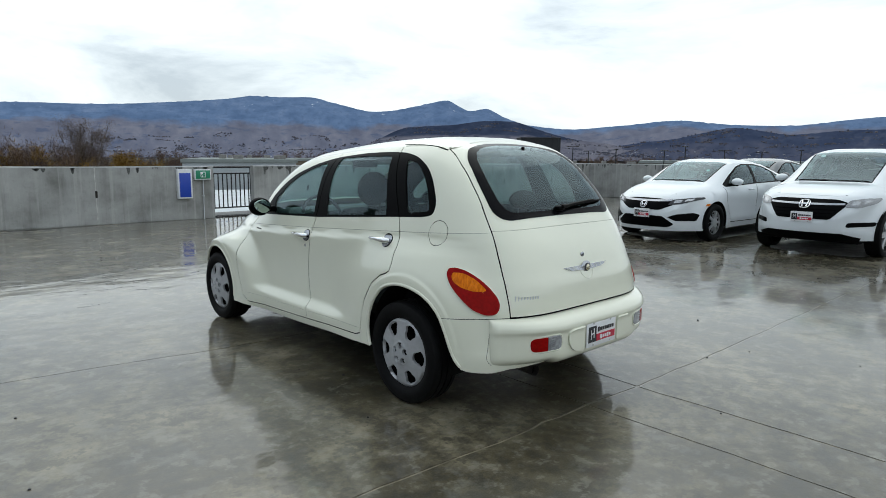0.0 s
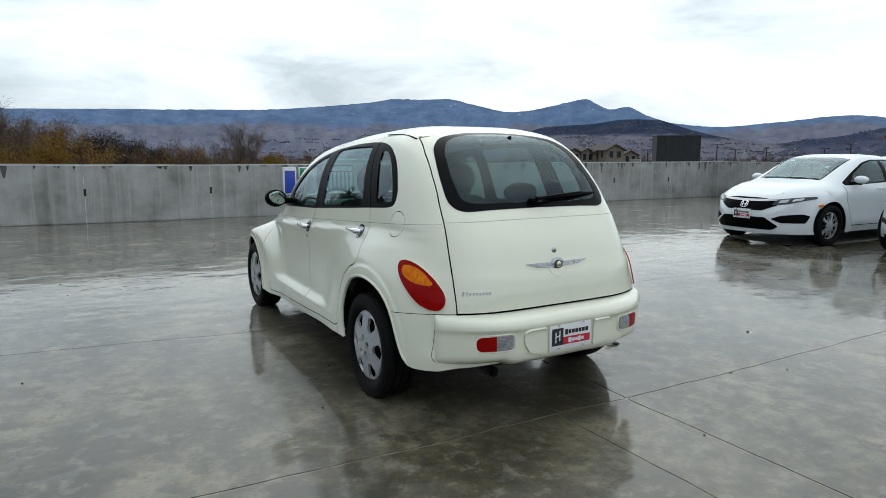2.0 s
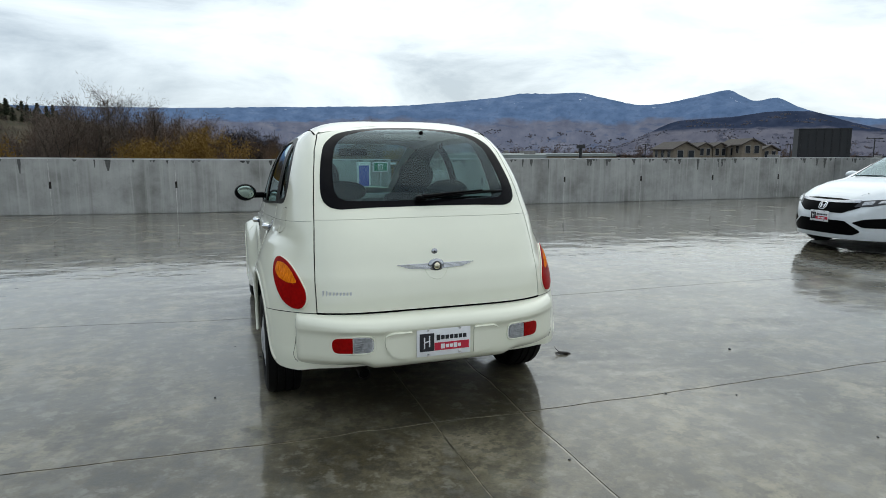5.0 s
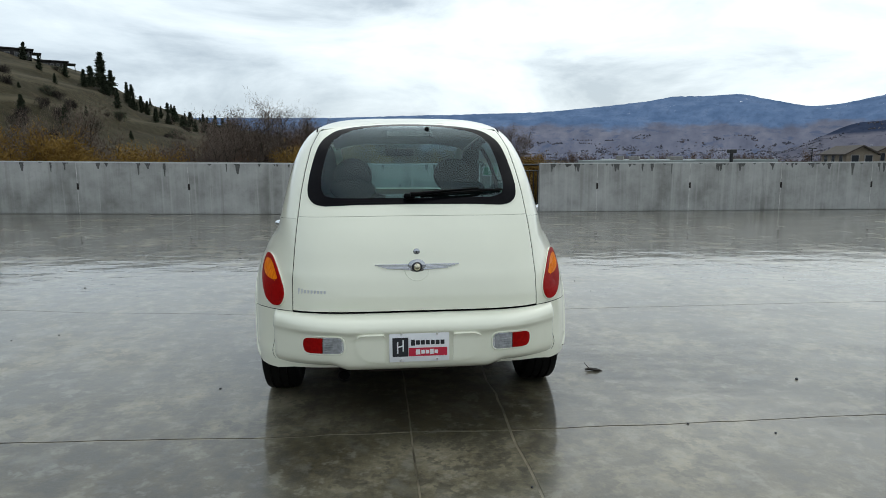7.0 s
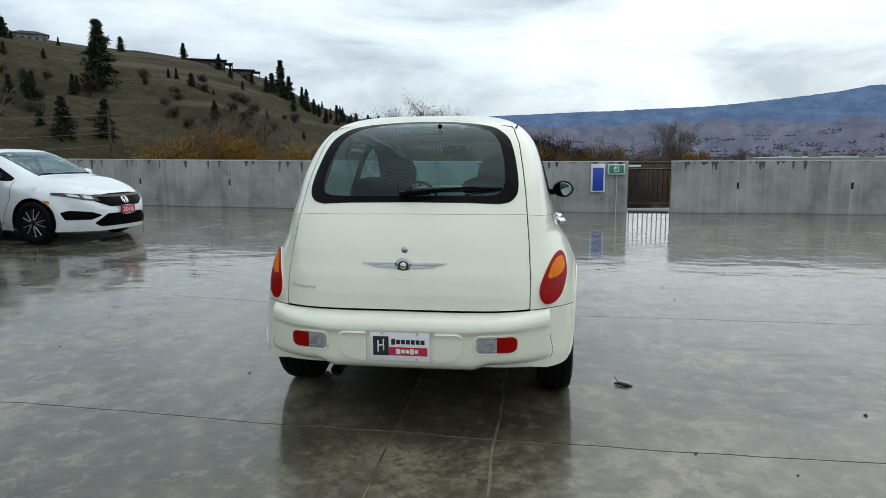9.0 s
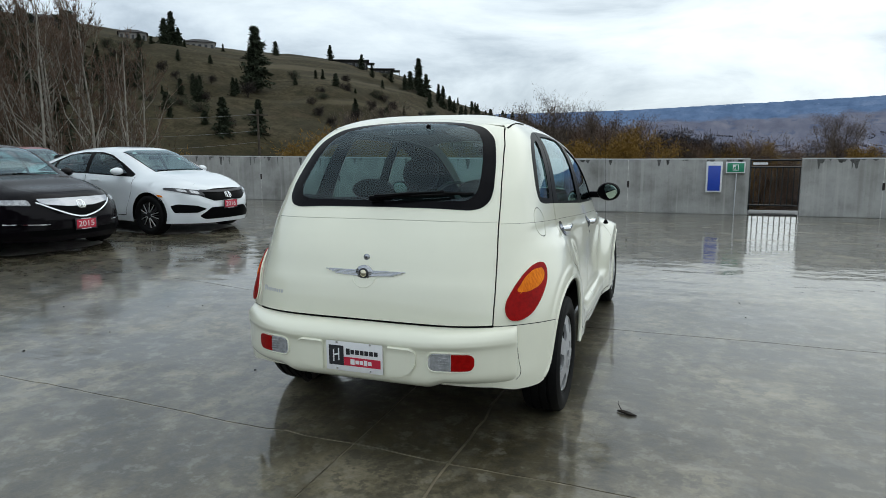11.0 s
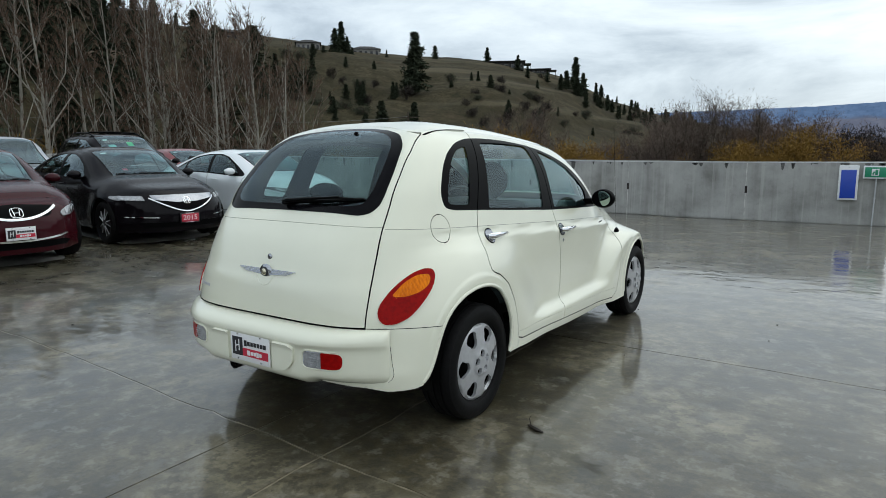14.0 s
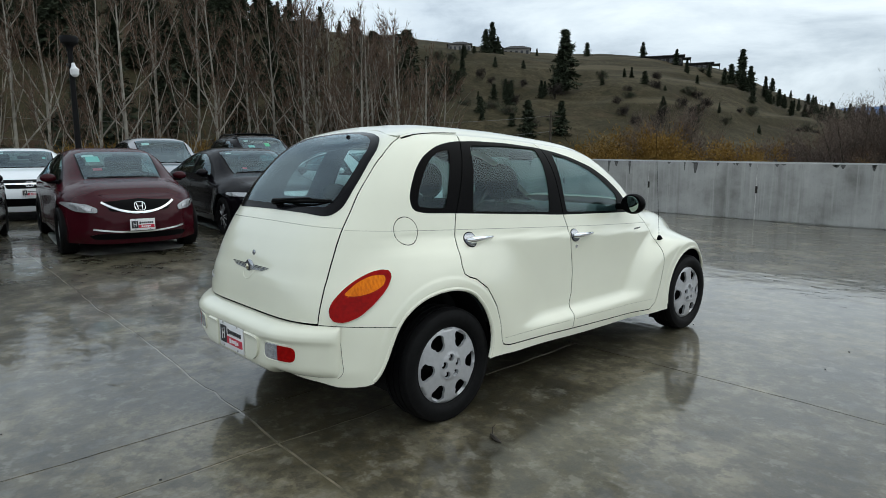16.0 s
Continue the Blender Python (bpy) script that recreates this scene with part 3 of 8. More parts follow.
def generic_car(name, label, P, paintm, m, front, step=0.06, wheel="alloy", extras=()):
    """A parked car with its doors, windows, wheels and a front face. P: sizes and outlines, front(car, S, P, paint) adds the face."""
    car = thing(name, label, "car", m)
    S = Shape(P["top"], P["rear"], P["nose"], P["belt"], P["half"], P["lower"], P.get("lean", 0.24), P.get("m", 5.0), P.get("nr", 4.0), P.get("nf", 2.8), P.get("yr0", 1.0), P["yf0"], P["fenders"], seam=0.90)
    L, ya, yb = P["length"], P["ya"], P["yb"]
    ra, fa, ar, az_ = P["rear_axle"], P["front_axle"], P["arch"], P["axle_z"]
    sill = P.get("sill", 0.20)
    ys = np.linspace(ya, yb, 70)
    out = [(ya, sill + 0.06), (ya, float(S.seam_z(ya)))] + [(y, float(S.seam_z(y))) for y in ys[1:]] + [(yb, sill + 0.02)]
    arches = [[(yc + ar * math.cos(a), az_ + 0.02 + ar * math.sin(a)) for a in np.linspace(-0.25, math.pi + 0.25, 30)] + [(yc - ar, 0.0), (yc + ar, 0.0)] for yc in (ra, fa)]
    drops = [strip(l, 0.012) for l in P["seams"]]
    regions = [("side_window", w, None) for w in P["windows"]] + [("window_trim", P["dlo"], M["satin"])] + [("rear_door", P["rear_door"], paintm), ("front_door", P["front_door"], paintm)]
    made = side_panels(S, car, out, drops, regions, ("body_side", paintm), step, arches)
    for mir in (False, True):
        sx = -1 if mir else 1
        for i, w in enumerate(P["windows"]):
            v, f, _ = triangulate(w, [], 0.12)
            sheet("window_glass", v, f, S.side, M["privacy"] if P.get("privacy") and i > 0 else M["glass"], car, "tinted window glass", offset=-0.006, mirror=mir)
        for y, z, owner in P["handles"]:
            x0 = float(S.X(y, z))
            part("door_handle", tube_bm([(sx * x0, y - 0.09, z), (sx * (x0 + 0.03), y - 0.06, z), (sx * (x0 + 0.032), y + 0.05, z), (sx * x0, y + 0.09, z)], 0.013, 6), paintm, made[(owner, mir)])
        y, z = P["mirror"]
        x0 = float(S.X(y, z)) + 0.11
        bm = bmesh.new()
        ball(bm, (sx * x0, y, z + 0.03), (0.105, 0.075, 0.065), 14, 10)
        mr = part("door_mirror", bm, paintm, made[("front_door", mir)], "body-coloured door mirror")
        part("mirror_foot", box_bm((sx * (x0 - 0.05), y + 0.01, z - 0.025), (0.16, 0.06, 0.05), 0.02), M["trim"], mr)
        bm = bmesh.new()
        ball(bm, (sx * x0, y - 0.068, z + 0.03), (0.085, 0.012, 0.05), 12, 8)
        part("mirror_glass", bm, M["mirror"], mr)
        for yc in (ra, fa):
            vs, fs = [], []
            for a in np.linspace(-0.3, math.pi + 0.3, 20):
                for x in (float(S.X(yc, az_ + ar)) - 0.02, 0.45):
                    vs.append((sx * x, yc + (ar + 0.015) * math.cos(a), az_ + 0.02 + (ar + 0.015) * math.sin(a)))
            raw("wheel_housing", vs, [(2 * i, 2 * i + 1, 2 * i + 3, 2 * i + 2) for i in range(19)], M["under"], car)
            r, cx = az_ + 0.004, sx * (P["track"] / 2)
            ty = make_tyre("tyre", r, 0.22, r - 0.105, car, (cx, yc, az_), sx, grooves=False)
            rr = r - 0.100
            vs, fs = lathe([(0.098, rr + 0.004), (0.085, rr - 0.012), (0.03, rr - 0.02), (0.0, rr - 0.03), (0.0, 0.0)], 40)
            raw("wheel_barrel", [(cx + sx * a, yc + b, az_ + c) for a, b, c in vs], fs if sx > 0 else [q[::-1] for q in fs], M["under"], ty)
            k = P.get("spokes", 5)
            holes = []
            for j in range(k):
                for dd in ((-0.30, 0.30) if P.get("split") else (0,)):
                    holes.append(teardrop(2 * math.pi * (j + 0.5 + dd) / k, rr * 0.40, rr * 0.78, rr * (0.075 if P.get("split") else 0.08), rr * (0.205 if P.get("split") else 0.32)))
            disc_sheet("alloy_wheel", rr, holes, lambda q: 0.075 + 0.02 * (1 - (q / rr) ** 2) ** 2, M[wheel], ty, (cx, yc, az_), sx, 0.03, 0.03)
            if wheel == "darkalloy":
                for j in range(k):
                    for dd in (-0.085, 0.085):
                        a = 2 * math.pi * (j + dd * 1.5) / k
                        b = 2 * math.pi * (j + dd * 2.4) / k
                        pts = [(cx + sx * 0.098, yc + rr * 0.22 * math.cos(a), az_ + rr * 0.22 * math.sin(a)), (cx + sx * 0.086, yc + rr * 0.6 * math.cos(b), az_ + rr * 0.6 * math.sin(b)), (cx + sx * 0.078, yc + rr * 0.94 * math.cos(b), az_ + rr * 0.94 * math.sin(b))]
                        part("spoke_edge", tube_bm(pts, 0.0075, 5), M["alloy"], ty, "bright machined spoke edge")
    # upper skin
    yw0, yw1, yr0, yr1 = P["screen"][0], P["screen"][1], P["backlight"][0], P["backlight"][1]
    us = np.linspace(-1, 1, 21)
    grid_sheet("bonnet", S.crown, us, np.linspace(yw1, yb + 0.07, 18), paintm, car, rim=0.006)
    sc = grid_sheet("windscreen", S.crown, np.linspace(-0.955, 0.955, 21), np.linspace(yw0, yw1, 16), M["screen"], car, "clear windscreen")
    for sx in (-1, 1):
        grid_sheet("windscreen_pillar", S.crown, np.sort(np.linspace(0.955, 1.0, 3) * sx), np.linspace(yw0, yw1, 16), paintm, car)
        grid_sheet("screen_border", S.crown, np.sort(np.linspace(0.925, 0.955, 3) * sx), np.linspace(yw0, yw1, 16), M["satin"], sc, offset=0.002)
        grid_sheet("rear_pillar", S.crown, np.sort(np.linspace(0.90, 1.0, 3) * sx), np.linspace(yr0, yr1, 12), paintm, car)
    grid_sheet("roof", S.crown, us, np.linspace(yr1, yw0, 22), paintm, car, rim=0.01)
    grid_sheet("roof_lining", S.crown, np.linspace(-0.95, 0.95, 9), np.linspace(yr1, yw0, 10), M["headliner"], car, offset=-0.04)
    grid_sheet("rear_window", S.crown, np.linspace(-0.90, 0.90, 15), np.linspace(yr0, yr1, 12), M["glass"], car)
    grid_sheet("boot_lid", S.crown, us, np.linspace(ya, yr0, 8), paintm, car)

    def end_out(y, z0):
        zs = np.linspace(z0, float(S.top(y)) - 0.0005, 26)
        h = [(float(S.X(y, z)), float(z)) for z in zs]
        return h + [(-x, z) for x, z in h[::-1] if x > 1e-4]
    v, f, _ = triangulate(end_out(ya, sill + 0.06), [], 0.09)
    sheet("rear_face", v, f, S.back, paintm, car)
    face_loop = end_out(yb, sill + 0.02)
    lower = P.get("apron")
    v, f, c = triangulate(face_loop, [lower] if lower else [], 0.05)
    if lower:
        low = inside(lower, c)
        sheet("front_apron", v, f[low], S.nose, M["trim"], car, "black lower apron", flip=True)
        f = f[~low]
    face = sheet("front_bumper", v, f, S.nose, paintm, car, flip=True)
    front(car, face, S, P, paintm)
    # cabin and underside
    bm = bmesh.new()
    add_box(bm, (0, L / 2, 0.26), (P["track"] - 0.20, L - 0.7, 0.12), 0.03)
    part("underbody", bm, M["under"], car)
    bm = bmesh.new()
    add_box(bm, (0, (ra + fa) / 2 + 0.1, 0.42), (P["track"] - 0.3, fa - ra + 0.1, 0.10), 0.02)
    part("cabin_floor", bm, M["liner"], car)
    sy = P["screen"][0] - 0.72
    for sx in (-1, 1):
        cabin_seat(car, sx * 0.36, sy, P["seat_z"], 0.48, 18)
    cabin_seat(car, 0, sy - 0.85, P["seat_z"], 1.15, 18, True, "rear_bench")
    zd = float(S.top(P["screen"][1])) - 0.10
    part("dashboard", box_bm((0, P["screen"][1] - 0.42, zd - 0.06), (1.30, 0.55, 0.20), 0.06), M["dash"], car)
    sw = bmesh.new()
    add_tube(sw, [(-0.36 + 0.18 * math.cos(a), sy + 0.50 - 0.07 * math.sin(a), zd - 0.02 + 0.17 * math.sin(a)) for a in np.linspace(0, 2 * math.pi, 20)], 0.016, 6)
    part("steering_wheel", sw, M["dash"], car)
    part("rear_view_mirror", box_bm((0, P["screen"][0] + 0.12, float(S.top(P["screen"][0])) - 0.14), (0.22, 0.03, 0.06), 0.02), M["trim"], car)
    # papers behind the windscreen
    for i, (s0, t0, w, h, mt) in enumerate(P.get("papers", ())):
        yv = yw0 + (yw1 - yw0) * t0
        loop = [(s0, yv), (s0 + w, yv), (s0 + w, yv + h), (s0, yv + h)]
        v, f, _ = triangulate(loop, [], 0.1)
        sheet("window_paper", v, f, S.crown, M[mt], sc, "paper sticker inside the windscreen", offset=-0.012)
    for y in (0.0,):
        pts = S.crown(np.array([(x, yw1 - 0.025) for x in np.linspace(-0.88, 0.85, 14)]))
        part("wiper_blade", tube_bm([(p[0], p[1], p[2] + 0.008) for p in pts], 0.006, 5), M["trim"], car)
    for ex in extras:
        ex(car, S, P, paintm)
    return car


def mirrored(loop):
    return [(-x, z) for x, z in loop[::-1]]


def front_face(spec):
    """Builds a front: spec holds outlines in (x, z) for lamps, grille, intakes, and chrome lines."""
    def make(car, face, S, P, paintm):
        def nose(p):
            return S.nose(p)

        def put(nm, loop, mat, parent, label="", t=0.008, lift=0.0, step=0.06):
            return patch(nm, loop, nose, mat, parent, label, t=t, step=step, lift=lift, flip=True)
        if "grille" in spec:
            g = put("grille", spec["grille"], M["trim"], face, "black grille")
            for a, b, z0, z1 in spec.get("slats", ()):
                pts = S.nose(np.array([(x, z0 + (z1 - z0) * abs(x) / max(abs(a), 0.01)) for x in np.linspace(a, b, 13)]))
                part("grille_slat", tube_bm([(p[0], p[1] + 0.012, p[2]) for p in pts], 0.006, 5), M["satin"], g)
        for line, w, mat in spec.get("bars", ()):
            put("trim_bar", strip(line, w), M[mat], face, "bright grille trim", t=0.016, step=0.05)
        for loop, mat in spec.get("panels", ()):
            put("grille_panel", loop, M[mat], face, "", t=0.018)
        for loop in spec.get("pockets", ()):
            for lp in (loop, mirrored(loop)):
                put("intake", lp, M["trim"], face, "black air intake", t=0.006)
        if "intake" in spec:
            put("lower_intake", spec["intake"], M["trim"], face, "black lower intake", t=0.006)
        for loop, inner in spec.get("lamps", ()):
            for lp, ip in ((loop, inner), (mirrored(loop), [mirrored(q) for q in inner])):
                hl = put("headlamp", lp, M[spec.get("lamp_back", "darkalloy")], face, "clear headlamp", t=0.012)
                for q in ip:
                    put("lamp_unit", q, M["lamp_grey"], hl, "", t=0.004, lift=0.012, step=0.04)
        for loop in spec.get("markers", ()):
            for lp in (loop, mirrored(loop)):
                put("side_marker", lp, M["lamp_amber"], face, "orange side marker", t=0.010)
        bx, bz, bw, bh = spec["badge"]
        bm = bmesh.new()

        def on(x, z, o=0.022):
            q = S.nose(np.array([[x, z]]))[0]
            return (q[0], q[1] + o, q[2])
        ring = [on(0.58 * bw * np.sign(math.cos(a)) * abs(math.cos(a)) ** 0.6, bz + 0.56 * bh * np.sign(math.sin(a)) * abs(math.sin(a)) ** 0.6) for a in np.linspace(0, 2 * math.pi, 25)]
        add_tube(bm, ring, 0.006, 6)
        for sx in (-1, 1):
            add_tube(bm, [on(sx * bw * 0.22, bz - bh * 0.40), on(sx * bw * 0.34, bz + bh * 0.42)], 0.008, 6)
        add_tube(bm, [on(-bw * 0.26, bz), on(bw * 0.26, bz)], 0.007, 6)
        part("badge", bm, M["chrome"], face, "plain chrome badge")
        bx, bz = spec["board"]
        p = S.nose(np.array([[bx, bz]]))[0]
        number_board(car, "year" if spec.get("year") else "dealer", pose(bx, p[1] + spec.get("board_out", 0.03), bz, 0, 0, 180), spec.get("year", ""))
    return make

# ---- the cream hatchback ----


def build_hero():
    car = thing("hatchback_car", "cream-white retro hatchback car parked on wet concrete, rain-beaded", "car")
    S = Shape(
        top=[(0.0, 1.36), (0.3, 1.45), (0.6, 1.525), (0.87, 1.577), (1.08, 1.574), (1.5, 1.556), (1.9, 1.522), (2.2, 1.489), (2.4, 1.444), (2.7, 1.292), (3.0, 1.05), (3.12, 1.0), (3.5, 0.94), (3.8, 0.85), (4.05, 0.73), (4.3, 0.55)],
        rear=[(0.15, 0.17), (0.3, 0.115), (0.45, 0.090), (0.62, 0.076), (0.75, 0.093), (0.82, 0.120), (0.885, 0.146), (0.97, 0.192), (1.05, 0.249), (1.1, 0.288), (1.2, 0.364), (1.3, 0.460), (1.4, 0.562), (1.5, 0.712), (1.535, 0.826), (1.56, 0.923), (1.62, 1.2)],
        front=[(0.15, 4.12), (0.4, 4.26), (0.6, 4.28), (0.8, 4.2), (1.0, 4.1), (1.6, 4.1)],
        belt=[(-0.2, 1.057), (1.0, 0.985), (2.0, 0.925), (3.0, 0.868), (3.6, 0.80), (4.3, 0.45)],
        half=[(0.0, 0.728), (0.6, 0.738), (0.955, 0.745), (1.9, 0.765), (2.6, 0.755), (2.9, 0.72), (3.3, 0.64), (3.8, 0.52), (4.3, 0.42)],
        lower=[(0.1, 0.03), (0.2, 0.055), (0.25, 0.074), (0.30, 0.083), (0.36, 0.086), (0.385, 0.080), (0.405, 0.064), (0.425, 0.046), (0.46, 0.034), (0.52, 0.029), (0.60, 0.028), (0.75, 0.028), (0.88, 0.022), (1.0, 0.006), (1.1, 0.0)],
        lean=0.18, m=4.85, nr=[(0.3, 5.6), (0.9, 4.75), (1.1, 5.6), (1.5, 8.9)], nf=3.0,
        fenders=[(0.78, 0.36, 1.0, 1.12, 0.86, 0.862, 0.40, 0.80), (3.36, 0.36, 1.55, 0.95, 0.95, 0.862, 0.36, 0.56)], flares=[(0.765, 0.362, 0.405, 0.0045), (3.385, 0.315, 0.395, 0.0045)])
    paintm = M["cream"]
    # flank
    gate_top = 0.506
    gate_line = [(0.610, 0.32), (0.610, 0.42), (0.611, 0.60), (0.612, 0.75), (0.604, 0.90), (0.591, 1.05), (0.582, 1.15), (0.564, 1.28), (0.542, 1.40), (gate_top, 1.49)]
    gl = resample(gate_line, 0.03, False)
    gs = S.back(gl)[:, 1:3]
    y1 = gs[-1, 0]
    tops = [(y, float(S.seam_z(y))) for y in np.linspace(y1 + 0.02, 4.02, 90)]
    out = [tuple(p) for p in gs] + tops + [(4.1, 0.62), (4.12, 0.40), (4.0, 0.26), (3.75, 0.25), (2.95, 0.232), (2.0, 0.252), (1.28, 0.280), (1.12, 0.290), (1.06, 0.286), (0.9, 0.27), (0.40, 0.27), (0.335, 0.316), (0.30, 0.307), (0.25, 0.304), (0.20, 0.304)]

    def circle(yc, zc, r, n=48, k=1.0):
        return [(yc + r * math.cos(2 * math.pi * i / n), zc + k * r * math.sin(2 * math.pi * i / n)) for i in range(n)]
    # the rear opening leans back towards the bumper at its lower rear
    edge_r = rounded([(1.06, 0.25), (1.095, 0.325), (1.107, 0.41), (1.092, 0.49), (1.048, 0.585), (0.965, 0.672), (0.89, 0.704), (0.81, 0.719), (0.72, 0.718), (0.62, 0.698), (0.53, 0.652), (0.468, 0.590), (0.430, 0.515), (0.400, 0.440), (0.375, 0.385), (0.350, 0.345), (0.320, 0.305)], 0.05, 4)[5:-5]
    arch_r = edge_r + [(0.30, 0.15), (1.07, 0.15)]
    arch_f = [(3.385 + 0.350 * math.cos(a), 0.315 + 0.350 * math.sin(a)) for a in np.linspace(-0.10, math.pi + 0.1, 40)] + [(3.04, 0.10), (3.73, 0.10)]
    dlo = rounded([(0.672, 1.118), (0.664, 1.185), (0.696, 1.255), (0.740, 1.327), (0.805, 1.390), (0.915, 1.444), (1.06, 1.472), (1.25, 1.476), (1.50, 1.467), (1.80, 1.440),
                   (1.95, 1.416), (2.10, 1.382), (2.32, 1.312), (2.48, 1.230), (2.62, 1.130), (2.70, 1.030), (2.715, 0.982), (1.87, 1.020), (0.98, 1.086), (0.745, 1.101)],
                  [0.05] + [0.06] * 14 + [0.02, 0.02, 0.1, 0.1, 0.06], 3)
    w1 = rounded([(0.704, 1.136), (0.742, 1.240), (0.818, 1.350), (0.905, 1.412), (1.012, 1.428), (0.890, 1.116)], [0.03, 0.06, 0.06, 0.06, 0.02, 0.03], 3)
    w2 = rounded([(1.085, 1.090), (1.185, 1.450), (1.48, 1.449), (1.772, 1.431), (1.775, 1.25), (1.745, 1.046)], [0.02, 0.03, 0.3, 0.03, 0.3, 0.02], 3)
    w3 = rounded([(1.915, 1.036), (1.915, 1.404), (2.09, 1.360), (2.28, 1.290), (2.44, 1.195), (2.56, 1.108), (2.515, 1.002)], [0.02, 0.03, 0.1, 0.1, 0.06, 0.04, 0.02], 3)
    rear_seam = [(0.955, 1.084), (0.932, 1.005), (0.908, 0.90), (0.897, 0.82), (0.903, 0.782), (0.930, 0.763), (0.985, 0.744), (1.068, 0.682), (1.135, 0.572), (1.163, 0.48), (1.176, 0.38), (1.192, 0.345), (1.24, 0.330), (1.5, 0.318), (1.862, 0.304)]
    b_seam = [(1.875, 1.020), (1.898, 0.941), (1.903, 0.80), (1.920, 0.65), (1.912, 0.52), (1.882, 0.450), (1.880, 0.392), (1.862, 0.304)]
    f_seam = [(1.862, 0.304), (2.4, 0.284), (2.78, 0.270), (2.86, 0.31), (2.92, 0.43), (2.965, 0.57), (2.98, 0.69), (2.972, 0.80), (2.935, 0.89), (2.87, 0.95), (2.80, 0.985), (2.715, 0.985)]
    up_r = [(0.955, 1.084), (1.02, 1.22), (1.105, 1.43), (1.132, 1.474), (1.148, float(S.seam_z(1.148)))]
    up_b = [(1.875, 1.020), (1.862, 1.25), (1.842, 1.40), (1.832, 1.435), (1.815, float(S.seam_z(1.815)))]
    bump_line = [(float(S.back(np.array([[0.611, 0.600]]))[0, 1]), 0.600), (0.30, 0.592), (0.455, 0.580)]
    fuel = circle(0.613, 1.022, 0.069, k=1.0)
    drops = [strip(l, 0.0072) for l in (rear_seam, b_seam, f_seam, up_r, up_b)] + [strip(bump_line, 0.0035)]
    crease = [(y, float(S.belt(y)) + 0.014) for y in np.linspace(float(S.back(np.array([[0.592, 1.04]]))[0, 1]) + 0.004, 2.98, 60)]
    drops += [strip(crease, 0.0015), strip(fuel + [fuel[0]], 0.004), strip([(1.20, 0.378), (1.5, 0.370), (1.845, 0.361)], 0.0018), strip([(1.895, 0.360), (2.4, 0.350), (2.82, 0.342)], 0.0018)]
    rdoor = [(y, z) for y, z in rear_seam] + b_seam[::-1][1:] + up_b[1:] + up_r[::-1]
    fdoor = f_seam[:] + [(2.62, 1.135), (2.34, 1.318), (2.1, 1.395)] + up_b[::-1] + b_seam[1:]
    bumper = [(0.0, 0.602)] + bump_line + [(0.55, 0.45), (0.5, 0.1), (0.0, 0.1)]
    regions = [("side_window", w1, None), ("side_window", w2, None), ("side_window", w3, None), ("window_trim", dlo, M["trim"]), ("fuel_door", fuel, paintm),
               ("rear_door", rdoor, paintm), ("front_door", fdoor, paintm), ("bumper_corner", bumper, paintm), ("front_wing", [(2.72, 0.1), (2.72, 2.0), (4.4, 2.0), (4.4, 0.1)], paintm)]
    made = side_panels(S, car, out, drops, regions, ("quarter_panel", paintm), 0.026, (arch_r, arch_f), guides=[[(yc + (r + d) * math.cos(a), zc + (r + d) * math.sin(a)) for a in np.arange(0.2, math.pi - 0.2, 0.024)] for yc, zc, r in ((0.765, 0.362, 0.405), (3.385, 0.315, 0.395)) for d in (-0.008, 0.0, 0.007, 0.015, 0.022, 0.030)])
    for mir in (False, True):
        for w, mt, owner in ((w1, "glass", None), (w2, "glass", "rear_door"), (w3, "glass", "front_door")):
            v, f, _ = triangulate(w, [], 0.05)
            sheet("window_glass", v, f, S.side, M[mt], made[(owner, mir)] if owner else car, "tinted window glass with rain drops", offset=-0.006, mirror=mir)
        sx = -1 if mir else 1
        # door handles: a chrome bowl and grip
        for y, z, owner in ((1.035, 0.944, "rear_door"), (1.965, 0.886, "front_door")):
            base = circle(y - 0.01, z, 0.043, 24, 0.85)
            door = made[(owner, mir)]
            # black disc under the bowl, drawn as its shadow outline
            patch("bowl_shadow", circle(y - 0.01, z, 0.048, 24, 0.85), S.side, M["trim"], door, "dark disc as a shadow line round the handle bowl", t=0.0015, step=0.02, mirror=mir)
            h = patch("handle_bowl", base, S.side, M["badge"], door, "chrome handle bowl", t=0.004, step=0.015, mirror=mir)
            x0 = float(S.X(y, z))
            bm = bmesh.new()
            add_tube(bm, [(sx * (x0 + 0.010), y - 0.035, z), (sx * (x0 + 0.034), y - 0.020, z + 0.003), (sx * (x0 + 0.036), y + 0.05, z + 0.004), (sx * (x0 + 0.030), y + 0.13, z + 0.004), (sx * (x0 + 0.006), y + 0.165, z + 0.003)], [0.014, 0.018, 0.013, 0.010, 0.007], 10)
            part("door_handle", bm, M["chrome"], door, "chrome door handle")
            bm = bmesh.new()
            ball(bm, (sx * (x0 + 0.041), y - 0.012, z + 0.004), (0.004, 0.009, 0.009), 10, 6)
            part("handle_button", bm, M["trim"], h)
        x0 = float(S.X(1.955, 0.815))
        bm = tube_bm([(sx * (x0 - 0.004), 1.955, 0.815), (sx * (x0 + 0.004), 1.955, 0.815)], 0.011, 14)
        part("key_lock", bm, M["chrome"], made[("front_door", mir)])
        # small lettering on the front door
        bm = bmesh.new()
        for k in range(7):
            yy = 2.70 + k * 0.017
            add_box(bm, (sx * (float(S.X(yy, 0.862)) + 0.001), yy, 0.862), (0.003, 0.012, 0.014))
        part("name_badge", bm, M["chrome"], made[("front_door", mir)], smooth=False)
